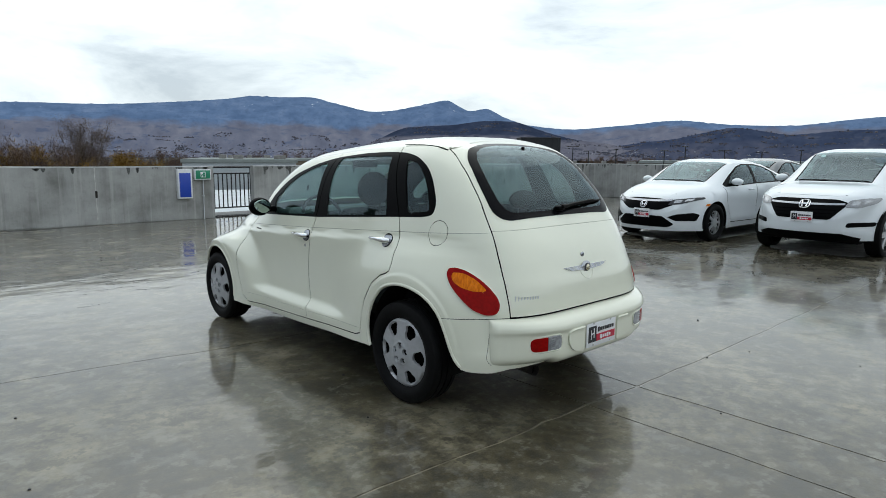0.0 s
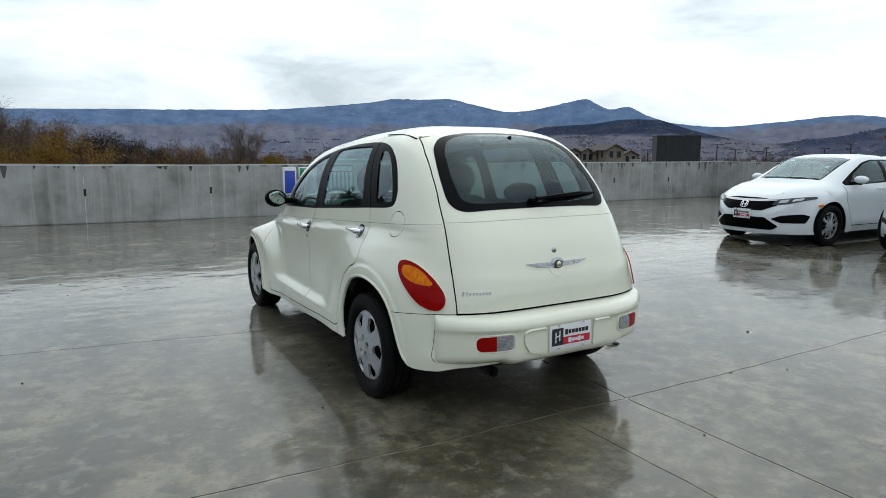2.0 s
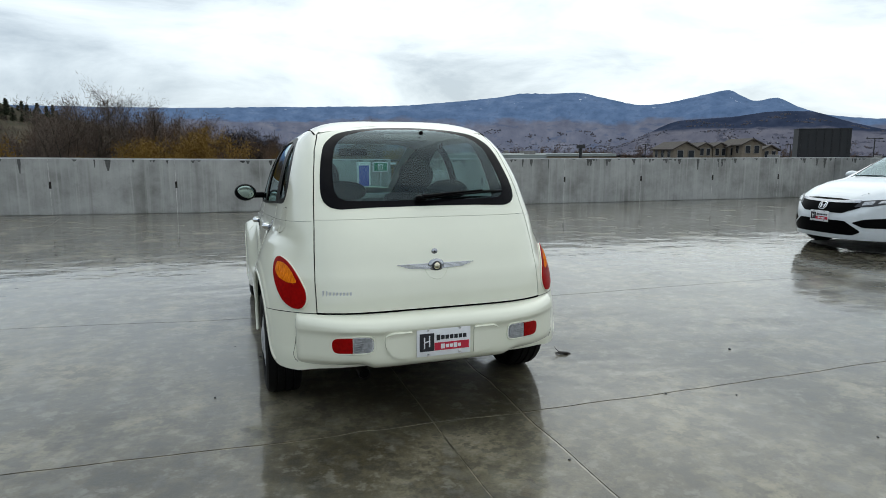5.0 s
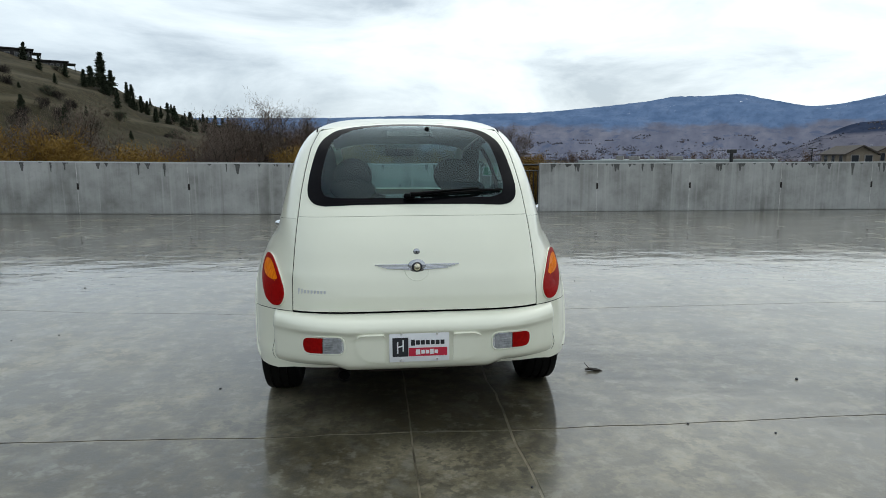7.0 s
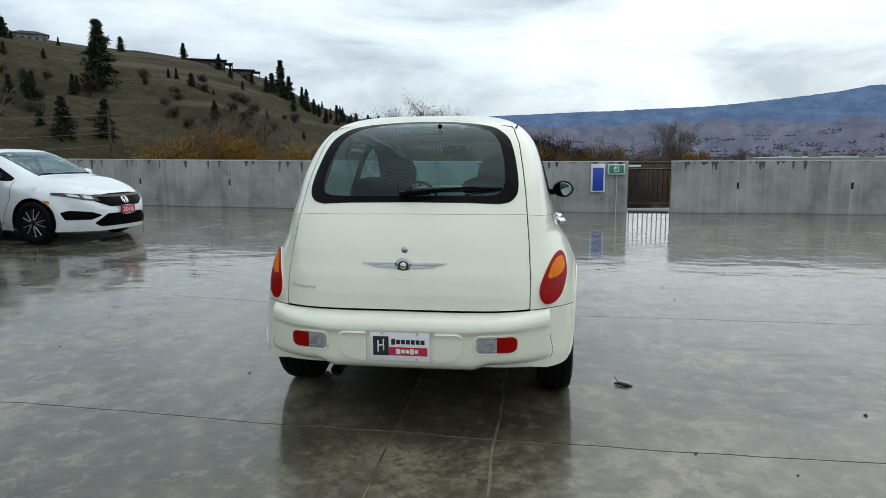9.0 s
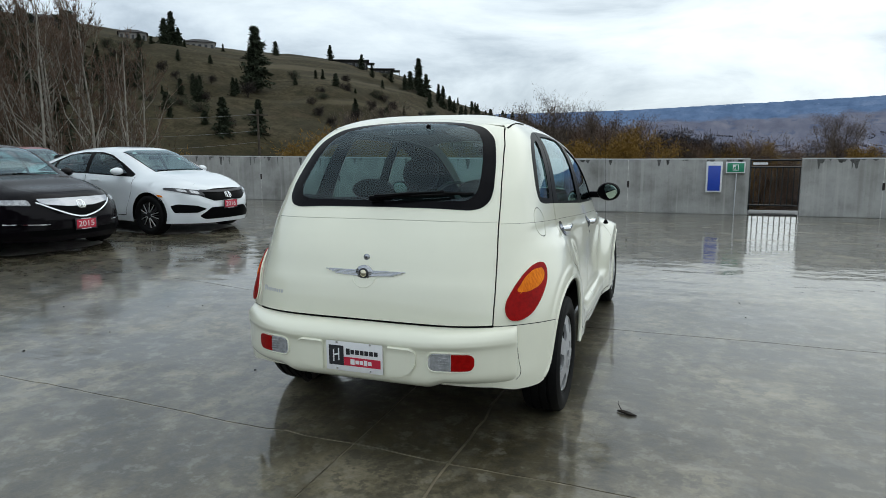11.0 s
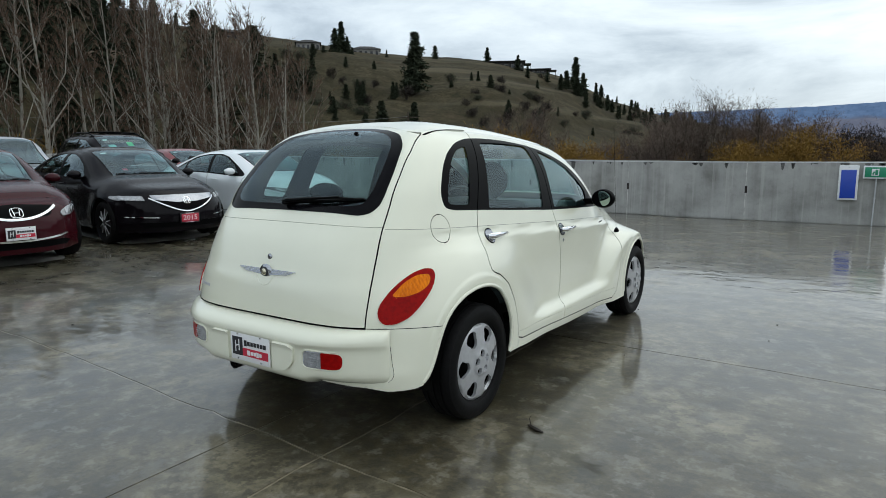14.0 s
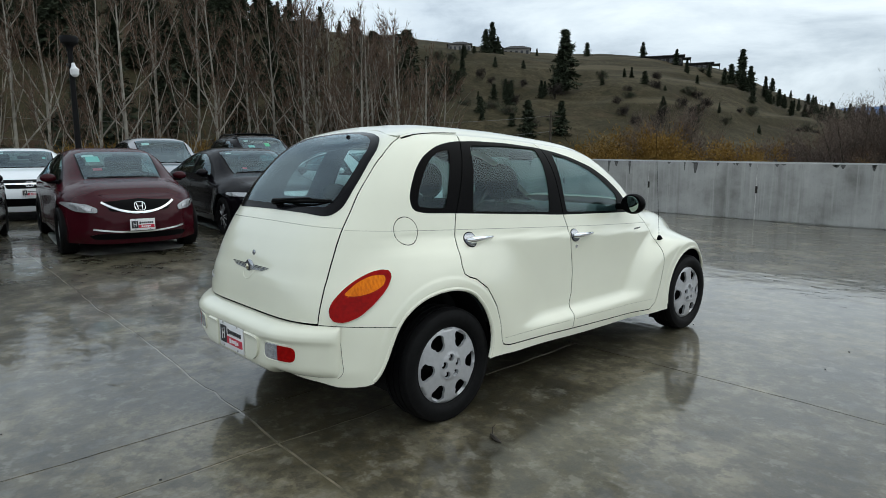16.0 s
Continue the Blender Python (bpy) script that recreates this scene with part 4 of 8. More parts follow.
        # lip of the wheel openings
        for yc, zc, r in ((0.765, 0.362, 0.352), (3.385, 0.315, 0.350)):
            bm = bmesh.new()
            pts = []
            arc = [(yc + r * math.cos(a), zc + r * math.sin(a)) for a in np.linspace(-0.12, math.pi + 0.12, 40)] if yc > 1 else resample(edge_r, 0.02, False)
            for y, z in arc:
                pts.append((sx * (float(S.X(y, z)) - 0.006), y, z))
            add_tube(bm, pts, 0.011, 8)
            part("arch_lip", bm, paintm, car)
            # dark inner arch
            vs, fs = [], []
            for a in np.linspace(-0.3, math.pi + 0.3, 28):
                for x in (0.80, 0.50):
                    vs.append((sx * x, yc + (r + 0.012) * math.cos(a), zc + (r + 0.012) * math.sin(a)))
            for i in range(27):
                fs.append((2 * i, 2 * i + 1, 2 * i + 3, 2 * i + 2))
            raw("wheel_housing", vs, fs, M["under"], car)
        bm = box_bm((sx * 0.755, 3.05, 0.215), (0.07, 0.012, 0.15), 0.006, Matrix.Rotation(radians(-14), 3, "X"))
        part("mud_flap", bm, M["trim"], car)
        # mirror
        bm = bmesh.new()
        ball(bm, (sx * 0.864, 2.50, 1.060), (0.086, 0.070, 0.070), 20, 14)
        bmesh.ops.bisect_plane(bm, geom=bm.verts[:] + bm.edges[:] + bm.faces[:], plane_co=(0, 2.468, 0), plane_no=(0, -1, 0), clear_outer=True)
        bmesh.ops.holes_fill(bm, edges=[e for e in bm.edges if e.is_boundary])
        mr = part("door_mirror", bm, M["trim"], made[("front_door", mir)], "black plastic door mirror")
        bm = bmesh.new()
        ball(bm, (sx * 0.864, 2.467, 1.060), (0.070, 0.005, 0.055), 20, 10)
        bmesh.ops.rotate(bm, cent=(sx * 0.864, 2.467, 1.060), matrix=Matrix.Rotation(radians(-14 if sx > 0 else -4), 3, "Z") @ Matrix.Rotation(radians(5), 3, "X"), verts=bm.verts)
        part("mirror_glass", bm, M["dim_mirror"], mr)
        bm = box_bm((sx * 0.775, 2.535, 1.035), (0.13, 0.06, 0.05), 0.02)
        part("mirror_foot", bm, M["trim"], mr)
        # tail lamp
        lamp = rounded([(0.197, 0.640), (0.197, 0.670), (0.212, 0.708), (0.255, 0.762), (0.320, 0.810), (0.383, 0.840), (0.437, 0.850), (0.470, 0.842), (0.472, 0.815), (0.447, 0.775), (0.410, 0.735), (0.355, 0.685), (0.297, 0.638), (0.242, 0.615), (0.208, 0.618)], 0.05, 4)
        amber = rounded([(0.252, 0.738), (0.320, 0.796), (0.385, 0.824), (0.440, 0.823), (0.440, 0.800), (0.422, 0.776), (0.378, 0.750), (0.308, 0.732)], 0.03, 5)
        tl = patch("tail_lamp", lamp, S.side, M["lamp_red"], car, "red teardrop tail lamp", t=0.014, step=0.02, mirror=mir)
        patch("amber_lens", amber, S.side, M["lamp_amber"], tl, "amber indicator lens", t=0.002, step=0.02, mirror=mir, lift=0.0135)
        for k in range(7):
            yy = 0.30 + 0.019 * k
            q = S.side(np.array([(yy - 0.030, 0.734 + 0.006 * k), (yy, 0.765 + 0.0055 * k), (yy + 0.012, 0.785 + 0.005 * k)]))
            part("lens_rib", tube_bm([(sx * (w[0] + 0.0150), w[1] - 0.008, w[2]) for w in q], 0.0012, 5), M["lamp_amber"], tl)
        bm = bmesh.new()
        pts = S.side(np.array(lamp + [lamp[0]]))
        add_tube(bm, [(sx * (p[0] + 0.003), p[1] - 0.003, p[2]) for p in pts], 0.0045, 6)
        part("lamp_seal", bm, paintm, tl)
    bm = tube_bm([(0.80, 3.0, 0.765), (0.80, 2.99, 0.79)], [0.022, 0.010], 12)
    ant = part("aerial_base", bm, M["trim"], made[("front_wing", False)])
    part("aerial", tube_bm([(0.80, 2.99, 0.78), (0.785, 2.90, 1.60)], 0.0013, 6), M["trim"], ant, "thin black whip aerial")
    # tailgate
    top_arc = [(x, 1.49 + (1.545 - 1.49) * (1 - (x / gate_top) ** 2)) for x in np.linspace(gate_top, 0, 12)]
    half_out = [(0.611, 0.600)] + [p for p in gate_line if p[1] > 0.61] + top_arc[1:]
    gate_out = half_out + [(-x, z) for x, z in half_out[::-1] if x > 1e-6]
    inset = 0.0055
    gate_in = [(x - inset * np.sign(x), z + (0.006 if z < 0.61 else 0)) for x, z in gate_out]

    def both(h):
        return h + [(-x, z) for x, z in h[::-1] if abs(x) > 1e-6]
    frit = both([(0.0, 1.107), (0.30, 1.105), (0.46, 1.098), (0.510, 1.110), (0.538, 1.142), (0.543, 1.19), (0.533, 1.27), (0.513, 1.36), (0.487, 1.43), (0.415, 1.488), (0.30, 1.512), (0.15, 1.526), (0.0, 1.530)])
    inner = rounded(both([(0.0, 1.136), (0.30, 1.136), (0.420, 1.139), (0.462, 1.156), (0.476, 1.20), (0.470, 1.27), (0.453, 1.36), (0.430, 1.422), (0.378, 1.470), (0.29, 1.497), (0.15, 1.513), (0.0, 1.517)]), 0.05, 4)
    frit = rounded(frit, 0.045, 4)
    creasel = [(x, 1.052 - 0.004 * (x / 0.6) ** 2) for x in np.linspace(-0.598, 0.598, 50)]
    v, f, c = triangulate(gate_in, [frit, inner, strip(creasel, 0.0018)], 0.030)
    ing, inf, ins = inside(inner, c), inside(frit, c), inside(strip(creasel, 0.0018), c)
    gate = sheet("tailgate", v, f[~inf & ~ins], S.back, paintm, car, rim=0.003)
    sheet("inner_lining", v, f[~inf], S.back, M["gap"], car, offset=-0.004)
    sheet("window_border", v, f[inf & ~ing], S.back, M["frit"], gate, "black rear window border", offset=0.003, rim=0.006)
    sheet("rear_window", v, f[ing], S.back, M["glass"], gate, "tinted rear window with rain drops", offset=0.003)
    # liner ring behind the gap round the gate
    ring = both([(0.625, 0.57)] + [(x + (0.014 if z < 1.35 else 0.007), z) for x, z in gate_line if z > 0.61] + [(x * 1.008, z + 0.002) for x, z in top_arc[1:]])
    v, f, c = triangulate(ring, [frit], 0.05)
    sheet("gate_seal", v, f[~inside(frit, c)], S.back, M["gap"], car, offset=-0.006)
    # winged badge
    wing = []
    for sx in (-1, 1):
        for k in range(4):
            z = 0.826 - k * 0.0070
            l = 0.205 - k * 0.018
            wing.append([(sx * 0.03, z), (sx * l, z + 0.0015 * k), (sx * l, z - 0.0030 + 0.0015 * k), (sx * 0.03, z - 0.0054)])
    for wg in wing:
        patch("badge_wing", wg if wg[0][0] < 0 else wg[::-1], S.back, M["badge"], gate, "chrome winged badge", t=0.006, step=0.05)

    def disc(x, z, r, y_out, name, mat, parent, dep=0.012, k=1.0):
        y = float(S.back(np.array([[x, z]]))[0, 1])
        bm = bmesh.new()
        ball(bm, (x, y - y_out, z), (r * k, dep, r), 24, 10)
        return part(name, bm, mat, parent)
    b0 = disc(0, 0.815, 0.037, 0.002, "badge_ring", M["badge"], gate, k=1.22)
    b1 = disc(0, 0.815, 0.025, 0.008, "badge_dish", M["ink"], b0, k=1.1)
    disc(0, 0.815, 0.018, 0.013, "badge_centre", M["gold"], b0)
    b0 = disc(0, 0.884, 0.0165, 0.001, "key_lock", M["badge"], gate, dep=0.006)
    disc(0, 0.884, 0.006, 0.004, "keyhole", M["ink"], b0, dep=0.006)
    # finger dish below the badge
    pts = S.back(np.array([(0.062 * math.cos(a), 0.812 + 0.062 * math.sin(a)) for a in np.linspace(math.pi + 0.15, 2 * math.pi - 0.15, 24)]))
    part("handle_recess", tube_bm([(p[0], p[1] + 0.0005, p[2]) for p in pts], 0.0028, 6), M["cream"], gate)
    # small dealer lettering, plain bars
    bm = bmesh.new()
    for k, (w, h) in enumerate([(0.010, 0.030), (0.008, 0.026)] + [(0.012, 0.016)] * 7):
        x = -0.575 + 0.016 * k
        y = float(S.back(np.array([[x, 0.700]]))[0, 1])
        add_box(bm, (x, y - 0.0008, 0.700), (w * 0.75, 0.002, h))
    part("dealer_sticker", bm, M["alloy"], gate, "small grey dealer lettering", smooth=False)
    # third brake lamp, washer, wiper
    patch("brake_lamp", rounded([(-0.13, 1.470), (0.13, 1.470), (0.125, 1.505), (-0.125, 1.505)], 0.012), S.back, M["satin"], gate, "dark high brake lamp", t=0.003, lift=-0.014, step=0.03)
    p = S.back(np.array([[0.098, 1.500]]))[0]
    bm = bmesh.new()
    ball(bm, (p[0], p[1] - 0.008, p[2]), (0.014, 0.012, 0.013), 10, 7)
    part("washer_nozzle", bm, M["trim"], gate)
    wp = S.back(np.array([[-0.02, 1.150], [0.02, 1.152], [0.12, 1.163], [0.25, 1.172], [0.33, 1.178]]))
    bm = bmesh.new()
    add_tube(bm, [(q[0], q[1] - 0.040, q[2] + 0.006) for q in wp], [0.014, 0.012, 0.008, 0.006, 0.005], 8)
    add_box(bm, (wp[0][0] - 0.005, wp[0][1] - 0.025, wp[0][2] - 0.003), (0.06, 0.04, 0.030), 0.012)
    arm = part("wiper_arm", bm, M["trim"], gate, "black rear wiper")
    bl = S.back(np.array([[x, 1.152 + 0.05 * (x + 0.02)] for x in np.linspace(0.0, 0.46, 10)]))
    bm = bmesh.new()
    add_tube(bm, [(q[0], q[1] - 0.014, q[2]) for q in bl], 0.006, 6)
    add_tube(bm, [(bl[2][0], bl[2][1] - 0.02, bl[2][2] + 0.003), (bl[4][0], bl[4][1] - 0.034, bl[4][2] + 0.010), (bl[6][0], bl[6][1] - 0.034, bl[6][2] + 0.010), (bl[8][0], bl[8][1] - 0.02, bl[8][2] + 0.003)], 0.005, 6)
    part("wiper_blade", bm, M["rubber"], arm)
    # rain beads on the rear window
    rnd = random.Random(31)
    beads = []
    while len(beads) < 620:
        x = rnd.uniform(-0.50, 0.50)
        z = 1.525 - 0.12 * (x / 0.5) ** 4 - abs(rnd.gauss(0, 0.030 if rnd.random() < 0.8 else 0.12))
        if z > 1.15 and inside(inner, np.array([[x, z]]))[0]:
            beads.append((x, z))
    at = S.back(np.array(beads))
    up = S.back(np.array(beads) + np.array([0.0, 0.01])) - at
    bm = bmesh.new()
    for p, u in zip(at, up):
        r = rnd.choice([0.0008, 0.0010, 0.0012, 0.0015, 0.0020])
        n = Vector((0.0, -u[2], u[1])).normalized()
        q = Vector(p) + n * 0.0045
        ring = [bm.verts.new(q + (Vector((math.cos(a), 0, 0)) + Vector(u).normalized() * math.sin(a) * 1.2) * r) for a in (0, 1.05, 2.09, 3.14, 4.19, 5.24)]
        tip = bm.verts.new(q + n * r * 0.7)
        for i in range(6):
            bm.faces.new((ring[i], ring[(i + 1) % 6], tip))
    tagged(part("raindrop_film", bm, M["bead"], gate, "clear rain drops"), kind="stuff")
    # roof, windscreen, bonnet
    gy = Curve([(x, float(S.back(np.array([[x, z]]))[0, 1])) for x, z in top_arc[:0:-2]] + [(gate_top, y1)])

    def roof(p):
        s, t = p[:, 0], p[:, 1]
        y0 = gy(np.abs(s) * gate_top) + 0.004
        return S.crown(np.stack([s, y0 + (2.24 - y0) * t], 1))
    grid_sheet("roof", roof, np.linspace(-1, 1, 40), np.linspace(0, 1, 45), paintm, car, rim=0.01)
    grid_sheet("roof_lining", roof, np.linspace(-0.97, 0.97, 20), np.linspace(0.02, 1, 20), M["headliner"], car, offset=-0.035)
    grid_sheet("windscreen", S.crown, np.linspace(-0.90, 0.90, 25), np.linspace(2.24, 2.98, 22), M["screen"], car, "clear windscreen")
    for sx in (-1, 1):
        grid_sheet("windscreen_pillar", S.crown, np.linspace(0.90, 1.0, 4) if sx > 0 else np.linspace(-1.0, -0.90, 4), np.linspace(2.24, 2.98, 22), paintm, car)
    grid_sheet("bonnet", S.crown, np.linspace(-1, 1, 31), np.linspace(2.98, 4.02, 30), paintm, car, rim=0.01)
    v, f, _ = triangulate([(-0.5, 0.28), (0.5, 0.28), (0.5, 0.70), (-0.5, 0.70)], [], 0.06)
    sheet("front_bumper", v, f, S.nose, paintm, car, flip=True)
    # dark ditch along the roof edge, from the tailgate's corner to the rear door
    for sx in (-1, 1):
        q = S.side(np.array([(0.752, 1.486), (0.79, 1.497), (0.833, 1.506), (0.898, 1.513), (0.972, 1.518), (1.074, 1.520), (1.165, 1.521)]))
        part("roof_ditch", tube_bm([(sx * w[0], w[1], w[2]) for w in q], [0.0052, 0.0046, 0.0040, 0.0034, 0.0030, 0.0028, 0.0024], 6), M["gap"], car)
    # rear bumper: flush skin and the proud bar
    v, f, _ = triangulate([(-0.610, 0.32), (0.610, 0.32), (0.610, 0.592), (-0.610, 0.592)], [], 0.05)
    bump = sheet("rear_bumper", v, f, S.back, paintm, car, "cream body-coloured rear bumper")
    path = [(x, float(S.back(np.array([[x, 0.5]]))[0, 1])) for x in np.linspace(0, 0.63, 22)]
    yy = np.linspace(path[-1][1], 0.218, 16)[1:]
    path += [(float(S.X(y, 0.5)), float(y)) for y in yy]
    path = np.array([(-x, y) for x, y in path[:0:-1]] + path)
    path = resample(path, 0.02, False)
    d = np.gradient(path, axis=0)
    d /= np.linalg.norm(d, axis=1)[:, None]
    nrm = np.stack([d[:, 1], -d[:, 0]], 1)
    arc = np.concatenate([[0], np.cumsum(np.linalg.norm(np.diff(path, axis=0), axis=1))])
    end = np.minimum(arc, arc[-1] - arc)
    amt = np.sqrt(np.clip(1 - (1 - np.clip(end / 0.05, 0, 1)) ** 2, 0, 1)) * (0.42 + 0.58 * smooth01(0.02, 0.36, end))
    prof = Curve([(0.0, 0.0), (0.02, 0.030), (0.06, 0.064), (0.12, 0.088), (0.19, 0.100), (0.245, 0.102), (0.29, 0.097), (0.33, 0.090), (0.40, 0.087), (0.55, 0.087), (0.74, 0.086), (0.83, 0.081), (0.90, 0.066), (0.96, 0.038), (1.0, 0.0)])
    ts = np.concatenate([np.linspace(0, 0.22, 12), np.linspace(0.235, 0.31, 7), np.linspace(0.36, 0.72, 6), np.linspace(0.76, 1, 12)])
    ztop = 0.596
    zbot = np.where(np.abs(path[:, 0]) < 0.33, 0.312, 0.312 + 0.028 * smooth01(0.33, 0.42, np.abs(path[:, 0])))
    vs, k = [], len(ts)
    for i, (q, n) in enumerate(zip(path, nrm)):
        for t in ts:
            o = float(prof(t)) * amt[i] - 0.004
            vs.append((q[0] + n[0] * o, q[1] + n[1] * o, ztop + (zbot[i] - ztop) * t))
    fs = [(i * k + j, i * k + j + 1, (i + 1) * k + j + 1, (i + 1) * k + j) for i in range(len(path) - 1) for j in range(k - 1)]
    bar = raw("bumper_bar", vs, fs, paintm, bump, "rounded cream bumper bar", angle=60)

    def bar_fn(p):
        x, z = p[:, 0], p[:, 1]
        zb = np.where(np.abs(x) < 0.33, 0.312, 0.312 + 0.028 * smooth01(0.33, 0.42, np.abs(x)))
        q = np.stack([x, np.full(len(x), 0.5)], 1)
        y = S.back(q)[:, 1] - prof(np.clip((0.596 - z) / (0.596 - zb), 0, 1)) * np.interp(x, path[:, 0], amt) + 0.004
        return np.stack([x, y, z], 1)
    for sx in (-1, 1):
        pad = [(sx * x, z) for x, z in [(0.163, 0.516), (0.272, 0.516), (0.298, 0.503), (0.303, 0.470), (0.297, 0.435), (0.274, 0.402), (0.236, 0.381), (0.163, 0.372)]]
        pd = patch("bumper_pad", rounded(pad, 0.012), bar_fn, paintm, bar, t=0.012, step=0.02)
        # rear fog and reversing lamp in a rounded recess
        pill = rounded([(sx * 0.352, 0.418), (sx * 0.556, 0.414), (sx * 0.560, 0.502), (sx * 0.356, 0.504)], [0.034, 0.038, 0.038, 0.034], 6)
        bz = patch("lamp_surround", pill, bar_fn, M["lamp_silver"], bar, t=0.003, step=0.03)
        rim = bar_fn(np.array(resample(list(pill) + [pill[0]], 0.012, False)))
        part("lamp_seal", tube_bm([(q[0], q[1] - 0.003, q[2]) for q in rim], 0.0042, 6), paintm, bz)
        red = rounded([(sx * 0.457, 0.423), (sx * 0.546, 0.420), (sx * 0.550, 0.494), (sx * 0.457, 0.497)], [0.003, 0.032, 0.032, 0.003], 6)
        clr = rounded([(sx * 0.366, 0.426), (sx * 0.453, 0.424), (sx * 0.453, 0.496), (sx * 0.368, 0.497)], [0.020, 0.003, 0.003, 0.020], 5)
        patch("reverse_lens", clr, bar_fn, M["lamp_clear"], bz, "clear ribbed reversing lens", t=0.004, step=0.02, lift=0.003)
        patch("red_reflector", red, bar_fn, M["lamp_red"], bz, "red rear reflector", t=0.006, step=0.02, lift=0.003)
        for r in range(5):
            zz = 0.436 + r * 0.0115
            yb = float(bar_fn(np.array([[sx * 0.41, zz]]))[0, 1])
            ribs = tube_bm([(sx * 0.374, yb - 0.0066, zz), (sx * 0.450, yb - 0.0066, zz)], 0.0022, 5)
            part("lens_rib", ribs, M["lamp_clear"], bz)
    # shadow gap where the bar ends meet the corners
    for i0, sg in ((0, -1), (len(path) - 1, 1)):
        pts = []
        q, n = path[i0], nrm[i0]
        for t in np.linspace(0.04, 0.96, 20):
            inset_y = 0.03 * (abs(t - 0.5) * 2) ** 6
            pts.append((sg * (float(S.X(q[1] - inset_y, ztop + (zbot[i0] - ztop) * t)) + 0.0005), q[1] - inset_y, ztop + (zbot[i0] - ztop) * t))
        part("bar_gap", tube_bm(pts, 0.0011, 6), M["gap"], bump)
    yb = float(bar_fn(np.array([[0.0, 0.448]]))[0, 1])
    number_board(car, "dealer", pose(0, yb - 0.007, 0.449) @ Matrix.Diagonal((0.94, 1, 0.96, 1)))
    # wheels
    for sx in (-1, 1):
        for y, z in ((0.800, 0.303), (3.418, 0.296)):
            r = z + 0.004
            cx = sx * 0.745
            ty = make_tyre("tyre", r, 0.195, 0.205, car, (cx, y, z), sx)
            vs, fs = lathe([(0.085, 0.213), (0.030, 0.208), (-0.02, 0.195), (-0.02, 0.0)], 48)
            raw("steel_wheel", [(cx + sx * a, y + b, z + c) for a, b, c in vs], fs if sx > 0 else [q[::-1] for q in fs], M["under"], ty)
            holes = [teardrop(radians(a), 0.142, 0.163, 0.034, 0.047) for a in range(60, 420, 60)]
            nuts = [[(0.050 * math.cos(radians(a)) + 0.0205 * math.cos(b), 0.050 * math.sin(radians(a)) + 0.0205 * math.sin(b)) for b in np.linspace(0, 2 * math.pi, 12)[:-1]] for a in range(90, 450, 72)]
            cap = disc_sheet("wheel_trim", 0.206, holes + nuts, lambda q: 0.088 + 0.020 * (1 - (q / 0.206) ** 2) - 0.014 * smooth01(0.192, 0.206, q) - 0.006 * smooth01(0.062, 0.078, q), M["trimsilver"], ty, (cx, y, z), sx, 0.016, rim=0.016)
            cap["label"] = "silver plastic wheel trim with six scalloped holes"
            for a in range(90, 450, 72):
                q = (y + 0.050 * math.cos(radians(a)), z + 0.050 * math.sin(radians(a)))
                part("wheel_nut", tube_bm([(cx + sx * 0.05, *q), (cx + sx * 0.088, *q), (cx + sx * 0.092, *q)], [0.012, 0.011, 0.007], 8), M["alloy"], cap)
    # underside, exhaust
    bm = bmesh.new()
    add_box(bm, (0, 2.45, 0.295), (1.40, 2.8, 0.18), 0.04)
    add_box(bm, (0, 0.62, 0.41), (1.06, 0.86, 0.13), 0.05)
    # extra box hidden behind the bumper, added to block light under the car
    add_box(bm, (0, 0.72, 0.285), (1.16, 0.62, 0.15), 0.04)
    add_tube(bm, [(-0.66, 0.80, 0.27), (0.66, 0.80, 0.27)], 0.05, 10)
    part("underbody", bm, M["under"], car)
    bm = bmesh.new()
    add_tube(bm, [(-0.37, 0.9, 0.27), (-0.37, 0.40, 0.262), (-0.37, 0.17, 0.252)], [0.030, 0.030, 0.031], 14, caps=False)
    pipe = part("tail_pipe", bm, M["soot"], car, "dark sooty exhaust pipe")
    part("pipe_bore", tube_bm([(-0.37, 0.20, 0.253), (-0.37, 0.202, 0.253)], 0.029, 14), M["gap"], pipe)
    bm = bmesh.new()
    add_tube(bm, [(-0.30, 0.38, 0.29), (-0.24, 0.38, 0.29), (0.16, 0.38, 0.29), (0.22, 0.38, 0.29)], [0.05, 0.085, 0.085, 0.05], 14)
    part("silencer", bm, M["rust"], car, "rusty exhaust silencer")
    # cabin
    bm = bmesh.new()
    add_box(bm, (0, 1.75, 0.46), (1.36, 2.6, 0.08), 0.02)
    add_box(bm, (0, 0.62, 0.78), (1.05, 0.55, 0.06), 0.01)
    part("cabin_floor", bm, M["liner"], car)
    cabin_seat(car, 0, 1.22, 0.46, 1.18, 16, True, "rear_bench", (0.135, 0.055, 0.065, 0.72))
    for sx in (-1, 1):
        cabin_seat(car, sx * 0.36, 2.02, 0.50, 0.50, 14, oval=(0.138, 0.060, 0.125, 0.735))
    bm = bmesh.new()
    add_box(bm, (0, 2.72, 0.90), (1.36, 0.42, 0.22), 0.08)
    part("dashboard", bm, M["dash"], car)
    bm = bmesh.new()
    pts = [(-0.36 + 0.18 * math.cos(a), 2.42 + 0.06 * math.sin(a), 0.95 + 0.17 * math.sin(a)) for a in np.linspace(0, 2 * math.pi, 28)]
    add_tube(bm, pts, 0.014, 8)
    add_tube(bm, [(-0.54, 2.42, 0.95), (-0.18, 2.42, 0.95)], 0.012, 6)
    part("steering_wheel", bm, M["dash"], car)
    part("rear_view_mirror", box_bm((0, 2.33, 1.385), (0.24, 0.03, 0.065), 0.02), M["trim"], car)
    return car


hero = build_hero()

# ---- deck: wet concrete slabs ----


